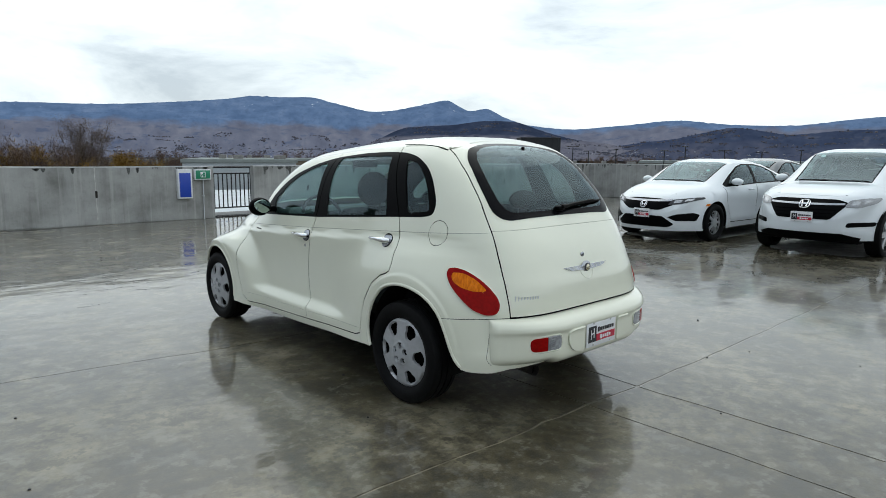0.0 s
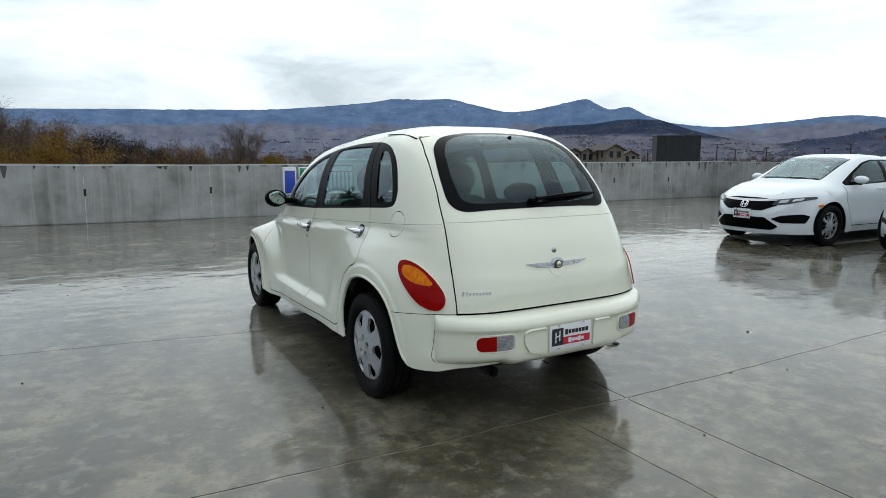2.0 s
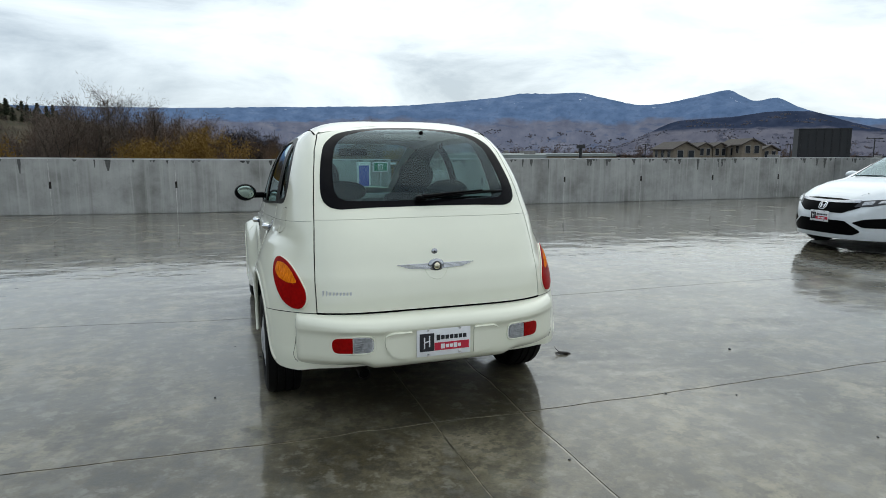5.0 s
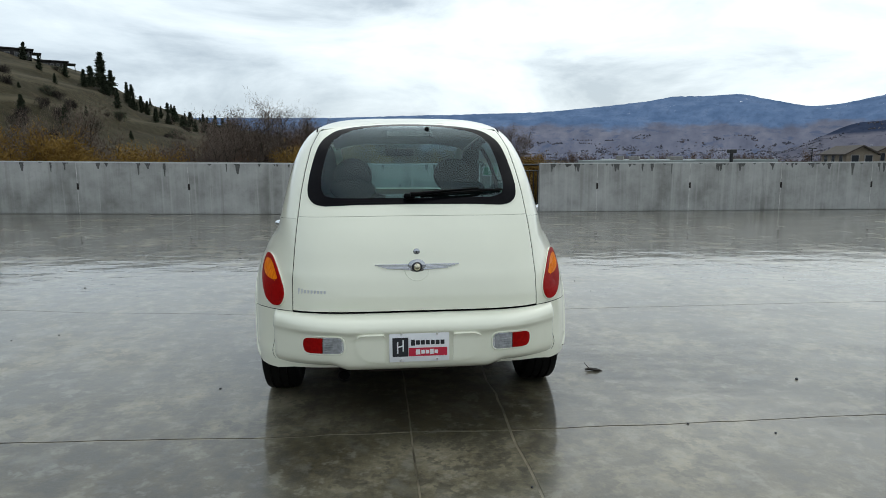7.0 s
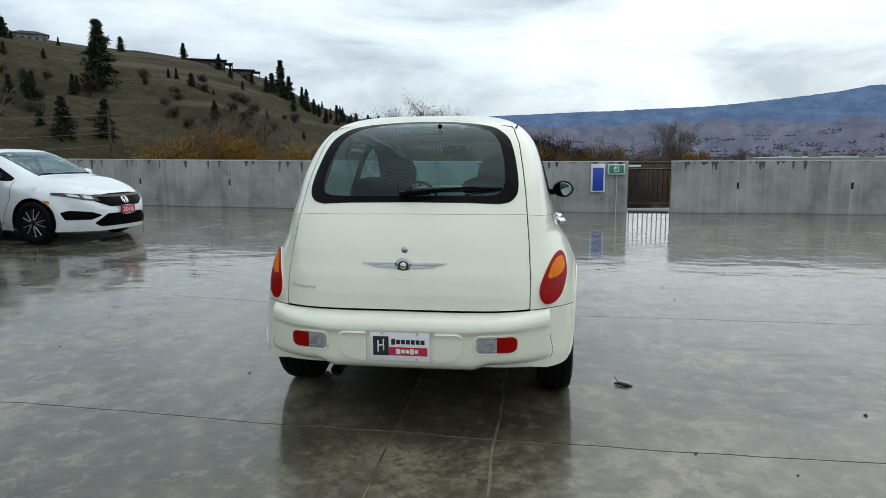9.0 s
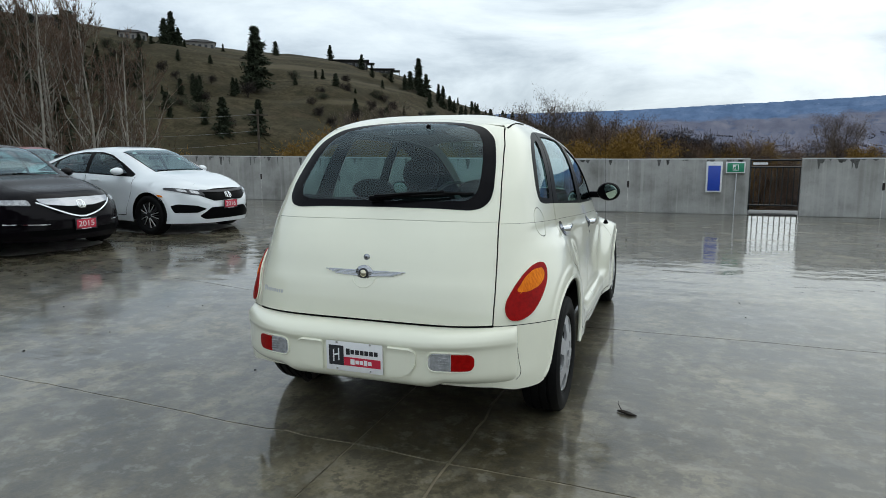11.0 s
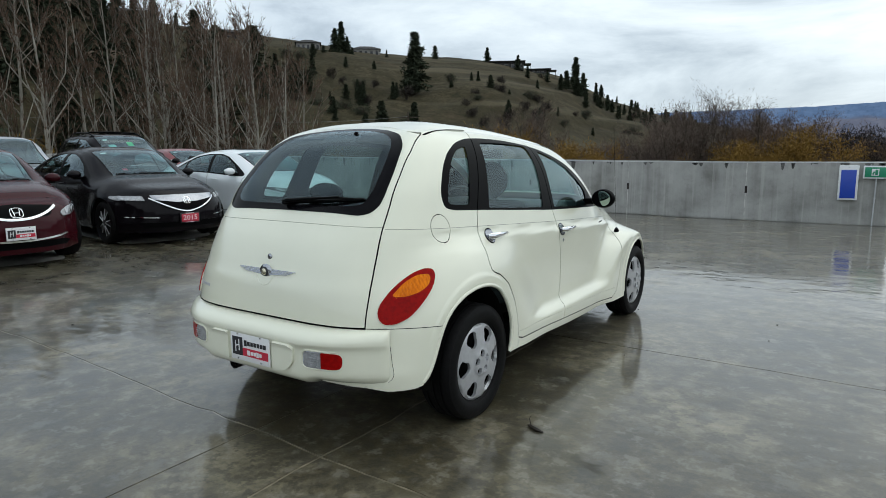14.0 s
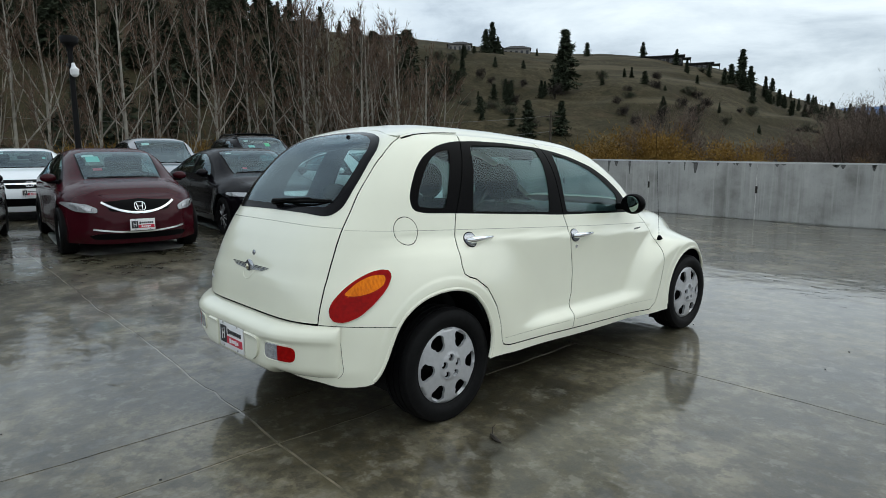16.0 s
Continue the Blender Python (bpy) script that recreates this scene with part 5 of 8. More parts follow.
def wet_concrete():
    n = Nodes("wet_concrete")
    big = n.noise(0.32, 4.0, 0.55)
    patchy = n.noise(1.15, 6.0, 0.60)
    blotch = n.noise(3.4, 9.0, 0.68)
    fine = n.noise(13.0, 8.0, 0.70)
    grain = n.noise(120.0, 3.0)
    stain = n.mix(0.42, patchy, blotch)
    base = n.ramp(stain, [(0.38, (0.020, 0.018, 0.009)), (0.455, (0.052, 0.043, 0.022)), (0.52, (0.098, 0.084, 0.051)), (0.60, (0.205, 0.180, 0.122)), (0.68, (0.295, 0.265, 0.200))])
    base = n.mix(n.ramp(fine, [(0.52, 0.0), (0.68, 0.42)]), base, (0.036, 0.034, 0.024))
    smudge = n.noise(4.6, 9.0, 0.64)
    base = n.mix(n.ramp(smudge, [(0.51, 0.0), (0.58, 0.50)]), base, (0.034, 0.031, 0.021))
    mottle = n.noise(7.5, 10.0, 0.72)
    base = n.mix(n.ramp(mottle, [(0.515, 0.0), (0.555, 0.55)]), base, (0.026, 0.024, 0.018))
    base = n.mix(n.ramp(mottle, [(0.40, 0.30), (0.455, 0.0)]), base, (0.27, 0.255, 0.215))
    base = n.mix(n.ramp(smudge, [(0.36, 0.26), (0.46, 0.0)]), base, (0.25, 0.240, 0.205))
    base = n.mix(n.ramp(grain, [(0.45, 0.0), (0.8, 0.08)]), base, (0.34, 0.33, 0.30))
    # rain film: standing water in the low spots, damp skin on the high ones
    film = n.mix(0.40, n.mix(0.50, big, patchy), blotch)
    n.set(Base_Color=base, Roughness=0.45, IOR=1.38, Coat_Weight=n.ramp(film, [(0.46, 1.0), (0.54, 0.92), (0.62, 0.65)]), Coat_IOR=1.355,
          Coat_Roughness=n.ramp(n.mix(0.25, film, fine), [(0.43, 0.008), (0.48, 0.018), (0.53, 0.045), (0.60, 0.11)]))
    bm_node = n.node("ShaderNodeBump", Strength=0.22, Distance=0.010)
    n.link(fine, bm_node.inputs["Height"])
    n.link(bm_node.outputs["Normal"], n.bsdf.inputs["Normal"])
    ripple = n.mix(0.05, n.noise(1.9, 3.5, 0.52, (0.75, 1.3, 1.0)), fine)
    bm2 = n.node("ShaderNodeBump", Strength=0.68, Distance=0.014)
    n.link(ripple, bm2.inputs["Height"])
    n.link(bm2.outputs["Normal"], n.bsdf.inputs["Coat Normal"])
    return n.mat


def dry_concrete(name="concrete_wall"):
    n = Nodes(name)
    cloud = n.noise(1.3, 7.0, 0.6)
    fine = n.noise(14.0, 6.0, 0.6)
    runs = n.noise(1.5, 6.0, 0.6, (3.0, 3.0, 0.22))
    base = n.ramp(cloud, [(0.32, (0.185, 0.185, 0.175)), (0.48, (0.305, 0.305, 0.295)), (0.68, (0.42, 0.42, 0.41))])
    streak = n.noise(2.2, 5.0, 0.6, (4.0, 4.0, 0.10))
    base = n.mix(n.ramp(streak, [(0.54, 0.0), (0.66, 0.50)]), base, (0.46, 0.455, 0.44))
    base = n.mix(n.ramp(streak, [(0.32, 0.40), (0.44, 0.0)]), base, (0.20, 0.195, 0.175))
    base = n.mix(n.ramp(runs, [(0.52, 0.0), (0.72, 0.55)]), base, (0.40, 0.405, 0.40))
    base = n.mix(n.ramp(runs, [(0.28, 0.45), (0.42, 0.0)]), base, (0.15, 0.15, 0.14))
    base = n.mix(n.ramp(fine, [(0.55, 0.0), (0.8, 0.3)]), base, (0.15, 0.148, 0.14))
    n.set(Base_Color=base, Roughness=0.72)
    n.bump(fine, 0.15, 0.004)
    return n.mat


M["deck"] = wet_concrete()
M["wall"] = dry_concrete()
# wet wall top: the pale base colour carries the sky's reflection along the edge
M["cap"] = plain("wet_sheen_wall_top", (0.52, 0.53, 0.53), 0.30, vary=0.2, scale=6, coat=0.6)
M["tar"] = plain("black_run_stain", (0.085, 0.086, 0.082), 0.7, vary=0.4, scale=30)
M["rustmark"] = plain("rust_mark", (0.016, 0.011, 0.010), 0.8, vary=0.5, scale=30)
M["deadleaf"] = plain("wet_dead_leaf", (0.022, 0.016, 0.011), 0.5, vary=0.5, scale=60)
M["joint"] = plain("brown_joint_filler", (0.150, 0.128, 0.090), 0.30, vary=0.8, scale=6, coat=0.9)
M["iron"] = plain("black_painted_steel", (0.012, 0.012, 0.013), 0.4, vary=0.3)
M["blue"] = plain("blue_panel", (0.012, 0.055, 0.42), 0.3, vary=0.05)
M["whiteframe"] = plain("white_enamel", (0.74, 0.75, 0.77), 0.35, vary=0.05)
M["signgreen"] = plain("green_sign", (0.02, 0.24, 0.13), 0.4, vary=0.06)
M["postblack"] = plain("matt_black_steel", (0.004, 0.004, 0.0045), 0.6, vary=0.2, Specular_IOR_Level=0.15)
M["seam"] = plain("pale_wall_seam", (0.46, 0.455, 0.44), 0.8, vary=0.35, scale=9)


def deck_z(x, y):
    """The deck rises a little towards its west side for drainage."""
    return 0.0135 * np.maximum(0.0, -np.asarray(x, float) - 1.0) + 0.0 * np.asarray(y, float)


def deck_fn(p):
    return np.stack([p[:, 0], p[:, 1], deck_z(p[:, 0], p[:, 1])], 1)


def wob(a, b, amp, k, seed):
    """A slightly wandering line from a to b."""
    a, b = np.array(a, float), np.array(b, float)
    n = max(3, int(np.linalg.norm(b - a) / k))
    r = np.random.RandomState(seed)
    off = np.cumsum(r.normal(0, amp, n + 1))
    off -= np.linspace(off[0], off[-1], n + 1)
    d = (b - a) / np.linalg.norm(b - a)
    return [tuple(a + (b - a) * i / n + np.array([-d[1], d[0]]) * off[i]) for i in range(n + 1)]


DECK = [(-24, -16), (20, -16), (20, 11.4), (16.6, 11.72), (5.2, 12.30), (-24, 12.30)]
JOINTS = [
    wob((-23.5, 0.52), (-4.2, 0.14), 0.004, 0.25, 1) + wob((-4.2, 0.14), (-0.06, 0.04), 0.008, 0.12, 2)[1:] + wob((-0.06, 0.04), (0.47, 0.0), 0.002, 0.1, 3)[1:]
    + wob((0.47, 0.0), (19.5, -0.06), 0.006, 0.13, 4)[1:],
    wob((0.47, 2.38), (0.465, -15.5), 0.006, 0.11, 5),
    wob((-0.05, 2.42), (-0.05, -3.4), 0.004, 0.15, 6),
    wob((-23.5, 4.3), (-3.5, 2.82), 0.006, 0.2, 7) + wob((-3.5, 2.82), (-1.2, 2.51), 0.006, 0.2, 8)[1:] + wob((-1.2, 2.51), (19.5, 1.9), 0.006, 0.2, 9)[1:],
    wob((-4.3, 12.2), (-3.6, 5.4), 0.01, 0.2, 10),
]


def build_deck():
    strips = [strip(l, w) for l, w in zip(JOINTS, (0.014, 0.014, 0.009, 0.007, 0.008))]
    v, f, c = triangulate(DECK, strips, 0.55)
    cut = np.zeros(len(c), bool)
    for s in strips:
        cut |= inside(s, c)
    floor = sheet("floor", v, f[~cut], deck_fn, M["deck"], None, rim=0.004)
    tagged(floor, "wet grey concrete parking deck with puddles and saw-cut joints", "floor", kind="structure")
    sheet("joint", v, f[cut], deck_fn, M["joint"], floor, offset=-0.0025)
    # slab below, closing the joints
    part("slab", box_bm((-2, -2, -0.20), (44, 28.5, 0.35)), M["wall"], floor, smooth=False)
    return floor


floor = build_deck()


def wall_run(name, a, b, seams, stain_seed, label):
    """A parapet from a to b of cast panels with joints, a wet top with pale sky sheen in its colour, tie slots and
    black runs.
    """
    a, b = Vector((*a, 0)), Vector((*b, 0))
    d = (b - a).normalized()
    out = Vector((-d.y, d.x, 0))
    core = bmesh.new()
    m = Matrix.LocRotScale(None, Euler((0, 0, math.atan2(d.y, d.x))), None)
    L = (b - a).length
    rnd = random.Random(stain_seed)

    def place(u, w, z):
        p = a + d * u + out * w
        return Vector((p.x, p.y, z + float(deck_z(p.x, p.y))))
    H = 1.19

    def block(bm, u0, u1, w0, w1, z0, z1):
        vs = [bm.verts.new(place(u, w, z)) for u in (u0, u1) for w in (w0, w1) for z in (z0, z1)]
        for q in ((0, 1, 3, 2), (4, 6, 7, 5), (0, 4, 5, 1), (2, 3, 7, 6), (0, 2, 6, 4), (1, 5, 7, 3)):
            bm.faces.new([vs[i] for i in q])
    block(core, 0.01, L - 0.01, 0.012, 0.20, -0.3, H - 0.03)
    wall = part(name, core, M["wall"], None, smooth=False)
    tagged(wall, label, "parapet wall", kind="structure")
    cuts = [0.0] + seams + [L]
    for u0, u1 in zip(cuts, cuts[1:]):
        bm = bmesh.new()
        dz = rnd.uniform(-0.003, 0.003)
        w = rnd.uniform(-0.004, 0.004)
        block(bm, u0 + 0.008, u1 - 0.008, w, 0.05, 0.012, H - 0.022 + dz)
        part("wall_panel", bm, M["wall"], wall, smooth=False)
        bm = bmesh.new()
        block(bm, u0 + 0.006, u1 - 0.006, w - 0.004, 0.215, H - 0.022 + dz, H + dz)
        part("wall_top", bm, M["cap"], wall, smooth=False)
        # black runs under the top edge
        for _ in range(rnd.randint(8, 14)):
            u = rnd.uniform(u0 + 0.1, u1 - 0.1)
            wd, ln = rnd.uniform(0.03, 0.13), rnd.choice([0.02, 0.03, 0.04, 0.05, 0.05, 0.07, 0.10, 0.16, 0.26]) * rnd.uniform(0.7, 1.2)
            pts_t = [place(u - wd / 2, w - 0.0025, H - 0.024), place(u + wd / 2, w - 0.0025, H - 0.024)]
            k = 6
            left = [place(u - wd / 2 * (1 - 0.75 * (i / k) ** 1.3) * rnd.uniform(0.75, 1.1), w - 0.0025, H - 0.024 - ln * i / k) for i in range(k + 1)]
            right = [place(u + wd / 2 * (1 - 0.75 * (i / k) ** 1.3) * rnd.uniform(0.75, 1.1), w - 0.0025, H - 0.024 - ln * i / k) for i in range(k + 1)]
            raw("run_stain", left + right, [(i, i + 1, k + 2 + i, k + 1 + i) for i in range(k)], M["tar"], wall, smooth=False)
    for u in seams:
        bm = bmesh.new()
        block(bm, u - 0.014, u + 0.030, -0.006, 0.02, 0.555, 0.70)
        part("tie_slot", bm, M["rustmark"], wall, smooth=False)
        bm = bmesh.new()
        block(bm, u - 0.010, u + 0.010, 0.002, 0.02, 0.0, H - 0.02)
        part("seam_filler", bm, M["seam"], wall, smooth=False)
    return wall


PY = 12.26
wall_run("wall_north", (-24, PY), (2.80, PY), [round(24.34 - 2.44 * k, 3) for k in range(9, -1, -1)], 3, "grey concrete parapet with rust slots and black run stains")
wall_run("wall_north_2", (3.76, PY), (16.55, 11.62), [1.42, 3.75, 6.08, 8.42, 10.72], 5, "grey concrete parapet stained black under its pale top")
wall_run("wall_east", (16.53, 11.84), (19.8, -16), [2.5, 5.0, 7.5, 10.0, 12.5, 15, 17.5, 20, 22.5, 25], 7, "grey concrete parapet with black run stains")
wall_run("wall_south", (20, -16), (-24, -16), [4, 8, 12, 16, 20, 24, 28, 32, 36, 40], 9, "plain grey concrete parapet")
wall_run("wall_west", (-24, -16), (-24, 12.26), [4, 8, 12, 16, 20, 24], 11, "plain grey concrete parapet")


def build_landing():
    """The stair landing and its black railing in the gap of the wall."""
    bm = bmesh.new()
    add_box(bm, (3.6, 13.10, -0.17), (4.6, 1.50, 0.30), 0.01)
    land = part("stair_landing", bm, M["iron"], None, smooth=False)
    tagged(land, "dark painted steel stair landing behind the parapet", "landing", kind="structure")
    bm = bmesh.new()
    for k in range(30):
        add_box(bm, (2.85 + 0.03 * k, 12.42, 0.012), (0.008, 0.26, 0.02))
    add_box(bm, (3.28, 12.29, 0.012), (0.90, 0.012, 0.022))
    add_box(bm, (3.28, 12.55, 0.012), (0.90, 0.012, 0.022))
    tagged(part("drain_grate", bm, M["iron"], None, smooth=False), "black steel drain grate across the opening", "grate")
    rail = thing("railing", "black painted steel railing with upright bars", "railing")
    y = 13.72
    for z, r in ((1.13, 0.024), (0.97, 0.018), (0.10, 0.018)):
        part("rail", tube_bm([(1.5, y, z), (5.8, y, z)], r, 8), M["iron"], rail)
    for k in range(38):
        part("bar", box_bm((1.55 + 0.115 * k, y, 0.535), (0.022, 0.022, 0.87)), M["iron"], rail, smooth=False)
    for x in (1.5, 2.95, 4.4, 5.8):
        part("post", box_bm((x, y + 0.03, 0.55), (0.05, 0.05, 1.16), 0.004), M["iron"], rail)
    part("notice", box_bm((3.15, y - 0.03, 1.05), (0.30, 0.006, 0.055), 0.002), M["whiteframe"], rail, "small white notice")


build_landing()


def build_signs():
    y = PY
    c = thing("hose_cabinet", "white wall cabinet with a bright blue face", "cabinet")
    part("case", box_bm((2.105, y - 0.055, 0.80), (0.315, 0.11, 0.645), 0.008), M["whiteframe"], c)
    part("panel", box_bm((2.105, y - 0.113, 0.775), (0.245, 0.006, 0.53), 0.003), M["blue"], c, "bright blue panel")
    part("vent_knob", tube_bm([(2.105, y - 0.11, 1.085), (2.105, y - 0.118, 1.085)], 0.010, 10), M["alloy"], c)
    s = thing("exit_sign", "white box sign with a green exit face", "sign")
    part("case", box_bm((2.515, y - 0.045, 1.00), (0.37, 0.09, 0.235), 0.008), M["whiteframe"], s)
    part("face", box_bm((2.515, y - 0.093, 1.00), (0.325, 0.005, 0.185), 0.003), M["signgreen"], s, "green sign face")
    bm = bmesh.new()
    for x, z, w, h in ((2.515, 1.00, 0.115, 0.125),):
        add_box(bm, (x, y - 0.0965, z), (w, 0.003, h), 0.004)
    part("pictogram_field", bm, M["whiteframe"], s)
    bm = bmesh.new()
    add_box(bm, (2.535, y - 0.0985, 1.00), (0.045, 0.003, 0.095), 0.004)
    add_box(bm, (2.488, y - 0.0985, 0.985), (0.026, 0.003, 0.060), 0.006, Matrix.Rotation(radians(24), 3, "Y"))
    part("pictogram", bm, M["signgreen"], s)
    t = thing("conduit", "thin grey steel conduit on the wall", "conduit")
    part("pipe", tube_bm([(2.54, y - 0.02, 0.89), (2.535, y - 0.02, 0.5), (2.53, y - 0.02, 0.0)], 0.012, 8), M["alloy"], t)
    part("clip", box_bm((2.535, y - 0.012, 0.52), (0.05, 0.02, 0.02), 0.003), M["alloy"], t)


build_signs()


def litter():
    bm = bmesh.new()
    add_tube(bm, [(-0.05, 0.01, 0.012), (-0.02, 0, 0.018), (0.02, -0.004, 0.016), (0.055, 0.006, 0.010)], [0.004, 0.010, 0.011, 0.003], 6)
    add_tube(bm, [(-0.02, 0, 0.018), (-0.05, 0.02, 0.045), (-0.055, 0.04, 0.055)], [0.004, 0.002, 0.001], 5)
    ob = part("fallen_leaf", bm, M["deadleaf"], None)
    ob.matrix_world = pose(1.15, 0.808, -0.006, 0, 0, -15)
    tagged(ob, "curled brown dead leaf on wet concrete", "leaf")
    rnd = random.Random(12)
    spots = [(2.323, 0.518), (-1.124, 0.742)] + [(rnd.uniform(-3.8, 4.5), rnd.uniform(-1.2, 6)) for _ in range(30)]
    for x, y in spots:
        bm = bmesh.new()
        bmesh.ops.create_icosphere(bm, subdivisions=1, radius=1.0)
        s = rnd.uniform(0.004, 0.008) if (x, y) != spots[0] else 0.011
        for vtx in bm.verts:
            vtx.co = Vector((vtx.co.x * s * rnd.uniform(0.7, 1.6), vtx.co.y * s * rnd.uniform(0.7, 1.3), vtx.co.z * s * 0.7 + s * 0.5))
        ob = part("grit_crumb", bm, M["ink"], None)
        ob.matrix_world = pose(x, y, float(deck_z(x, y)), 0, 0, rnd.uniform(0, 360))
        tagged(ob, "dark crumb of debris on wet concrete", "debris", group="crumbs on the deck")


litter()

# ---- land and distance ----


def mottled(name, stops, scale, detail=6.0, fine=None, coord="Object", bump=0.0):
    n = Nodes(name)
    f = n.noise(scale, detail, 0.6)
    col = n.ramp(f, stops)
    if fine:
        g = n.noise(fine[0], 6.0, 0.65)
        col = n.mix(n.ramp(g, [(0.42, 0.0), (0.62, fine[2])]), col, fine[1])
    n.set(Base_Color=col, Roughness=0.95, Specular_IOR_Level=0.1)
    if bump:
        n.bump(f, bump, 1.0)
    return n.mat


def slope_material(name, reach, edge, spread, grasses, woods, gully, snowline=None):
    """Dark forest above a wandering edge, pale grassland with wooded gullies below, snow flecks over the snowline; the
    colours passed in carry the distance haze.
    """
    n = Nodes(name)
    t = n.tree
    tc = t.nodes.new("ShaderNodeTexCoord")
    sep = t.nodes.new("ShaderNodeSeparateXYZ")
    n.link(tc.outputs["Object"], sep.inputs["Vector"])

    def math_node(op, a, b, c=None):
        m = t.nodes.new("ShaderNodeMath")
        m.operation = op
        for i, v in enumerate((a, b, c)):
            if v is None:
                continue
            if isinstance(v, (int, float)):
                m.inputs[i].default_value = v
            else:
                n.link(v, m.inputs[i])
        return m.outputs["Value"]
    bearing = math_node("ARCTAN2", sep.outputs["X"], sep.outputs["Y"])
    comb = t.nodes.new("ShaderNodeCombineXYZ")
    n.link(math_node("MULTIPLY", bearing, reach), comb.inputs["X"])
    n.link(sep.outputs["Z"], comb.inputs["Y"])

    def field(scale, detail, rough, squash=1.0):
        q = n.node("ShaderNodeMapping")
        q.inputs["Scale"].default_value = (1.0, squash, 1.0)
        n.link(comb.outputs["Vector"], q.inputs["Vector"])
        f = n.node("ShaderNodeTexNoise", Scale=scale, Detail=detail, Roughness=rough)
        n.link(q.outputs["Vector"], f.inputs["Vector"])
        return f.outputs["Fac"]
    k = 3000.0 / reach
    big, mid, fine = field(0.0030 * k, 5.0, 0.55, 1.6), field(0.012 * k, 7.0, 0.62, 1.3), field(0.045 * k, 6.0, 0.65)
    # the lower edge of the forest wanders with the gullies
    line = math_node("MULTIPLY_ADD", big, spread * 1.45, sep.outputs["Z"])
    line = math_node("MULTIPLY_ADD", mid, spread * 0.55, line)
    forest = n.ramp(math_node("MULTIPLY_ADD", line, 1 / spread, -(edge + spread) / spread + 0.5), [(0.40, 0.0), (0.62, 1.0)])
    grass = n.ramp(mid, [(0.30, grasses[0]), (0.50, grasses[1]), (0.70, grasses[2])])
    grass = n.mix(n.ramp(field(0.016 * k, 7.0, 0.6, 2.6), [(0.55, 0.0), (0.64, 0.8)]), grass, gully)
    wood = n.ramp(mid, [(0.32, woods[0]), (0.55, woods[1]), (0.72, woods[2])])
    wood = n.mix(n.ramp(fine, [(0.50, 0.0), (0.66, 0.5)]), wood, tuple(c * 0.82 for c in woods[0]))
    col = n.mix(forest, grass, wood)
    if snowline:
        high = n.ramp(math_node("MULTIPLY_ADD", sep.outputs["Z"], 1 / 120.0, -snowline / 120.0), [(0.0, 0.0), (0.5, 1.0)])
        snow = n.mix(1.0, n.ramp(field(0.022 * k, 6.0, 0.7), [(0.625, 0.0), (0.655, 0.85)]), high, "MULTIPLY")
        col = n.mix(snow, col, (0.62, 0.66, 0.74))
    n.set(Base_Color=col, Roughness=1.0, Specular_IOR_Level=0.0)
    return n.mat


# the blue in these slopes is distance haze mixed into the base colours
M["range"] = slope_material("hazy_mountain_forest", 3000.0, 130.0, 150.0, ((0.102, 0.107, 0.146), (0.140, 0.144, 0.190), (0.190, 0.188, 0.228)), ((0.082, 0.128, 0.225), (0.118, 0.172, 0.285), (0.160, 0.212, 0.325)), (0.085, 0.105, 0.165), 210.0)
M["darkhill"] = slope_material("hazy_wooded_hill", 1500.0, 47.0, 36.0, ((0.090, 0.091, 0.122), (0.126, 0.123, 0.154), (0.168, 0.159, 0.184)), ((0.024, 0.032, 0.058), (0.036, 0.046, 0.078), (0.056, 0.064, 0.098)), (0.040, 0.044, 0.066))
M["hazyhill"] = slope_material("hazy_bare_hill", 1700.0, 25.0, 60.0, ((0.040, 0.049, 0.082), (0.060, 0.068, 0.106), (0.104, 0.100, 0.126)), ((0.030, 0.040, 0.074), (0.044, 0.056, 0.096), (0.085, 0.088, 0.122)), (0.034, 0.042, 0.072))
M["valley"] = mottled("valley_ground", [(0.35, (0.065, 0.062, 0.055)), (0.55, (0.10, 0.095, 0.082)), (0.75, (0.14, 0.13, 0.11))], 0.02, fine=(0.09, (0.045, 0.045, 0.042), 0.6))
gn = Nodes("dry_hill_grass")
g0 = gn.noise(0.045, 9.0, 0.62)
gcol = gn.ramp(g0, [(0.30, (0.026, 0.021, 0.011)), (0.5, (0.050, 0.042, 0.022)), (0.72, (0.086, 0.070, 0.042))])
gcol = gn.mix(gn.ramp(gn.noise(0.30, 6.0, 0.65), [(0.42, 0.0), (0.60, 0.75)]), gcol, (0.024, 0.023, 0.011))
gcol = gn.mix(gn.ramp(gn.noise(1.3, 6.0, 0.7), [(0.48, 0.0), (0.60, 0.7)]), gcol, (0.018, 0.014, 0.008))
gcol = gn.mix(gn.ramp(gn.noise(0.12, 7.0, 0.7), [(0.56, 0.0), (0.68, 0.5)]), gcol, (0.085, 0.060, 0.036))
gcol = gn.mix(gn.ramp(gn.noise(1.0, 5.0, 0.6, (0.006, 0.006, 0.14)), [(0.56, 0.0), (0.66, 0.55)]), gcol, (0.115, 0.098, 0.066))
gn.set(Base_Color=gcol, Roughness=0.95, Specular_IOR_Level=0.1)
M["grass"] = gn.mat
M["dirt"] = mottled("bare_clay_bank", [(0.35, (0.10, 0.075, 0.055)), (0.65, (0.18, 0.14, 0.105))], 0.15)
M["needles"] = mottled("conifer_needles", [(0.35, (0.024, 0.031, 0.020)), (0.7, (0.056, 0.066, 0.042))], 0.8)
M["bark"] = mottled("grey_brown_bark", [(0.3, (0.045, 0.038, 0.030)), (0.7, (0.10, 0.086, 0.070))], 3.0)
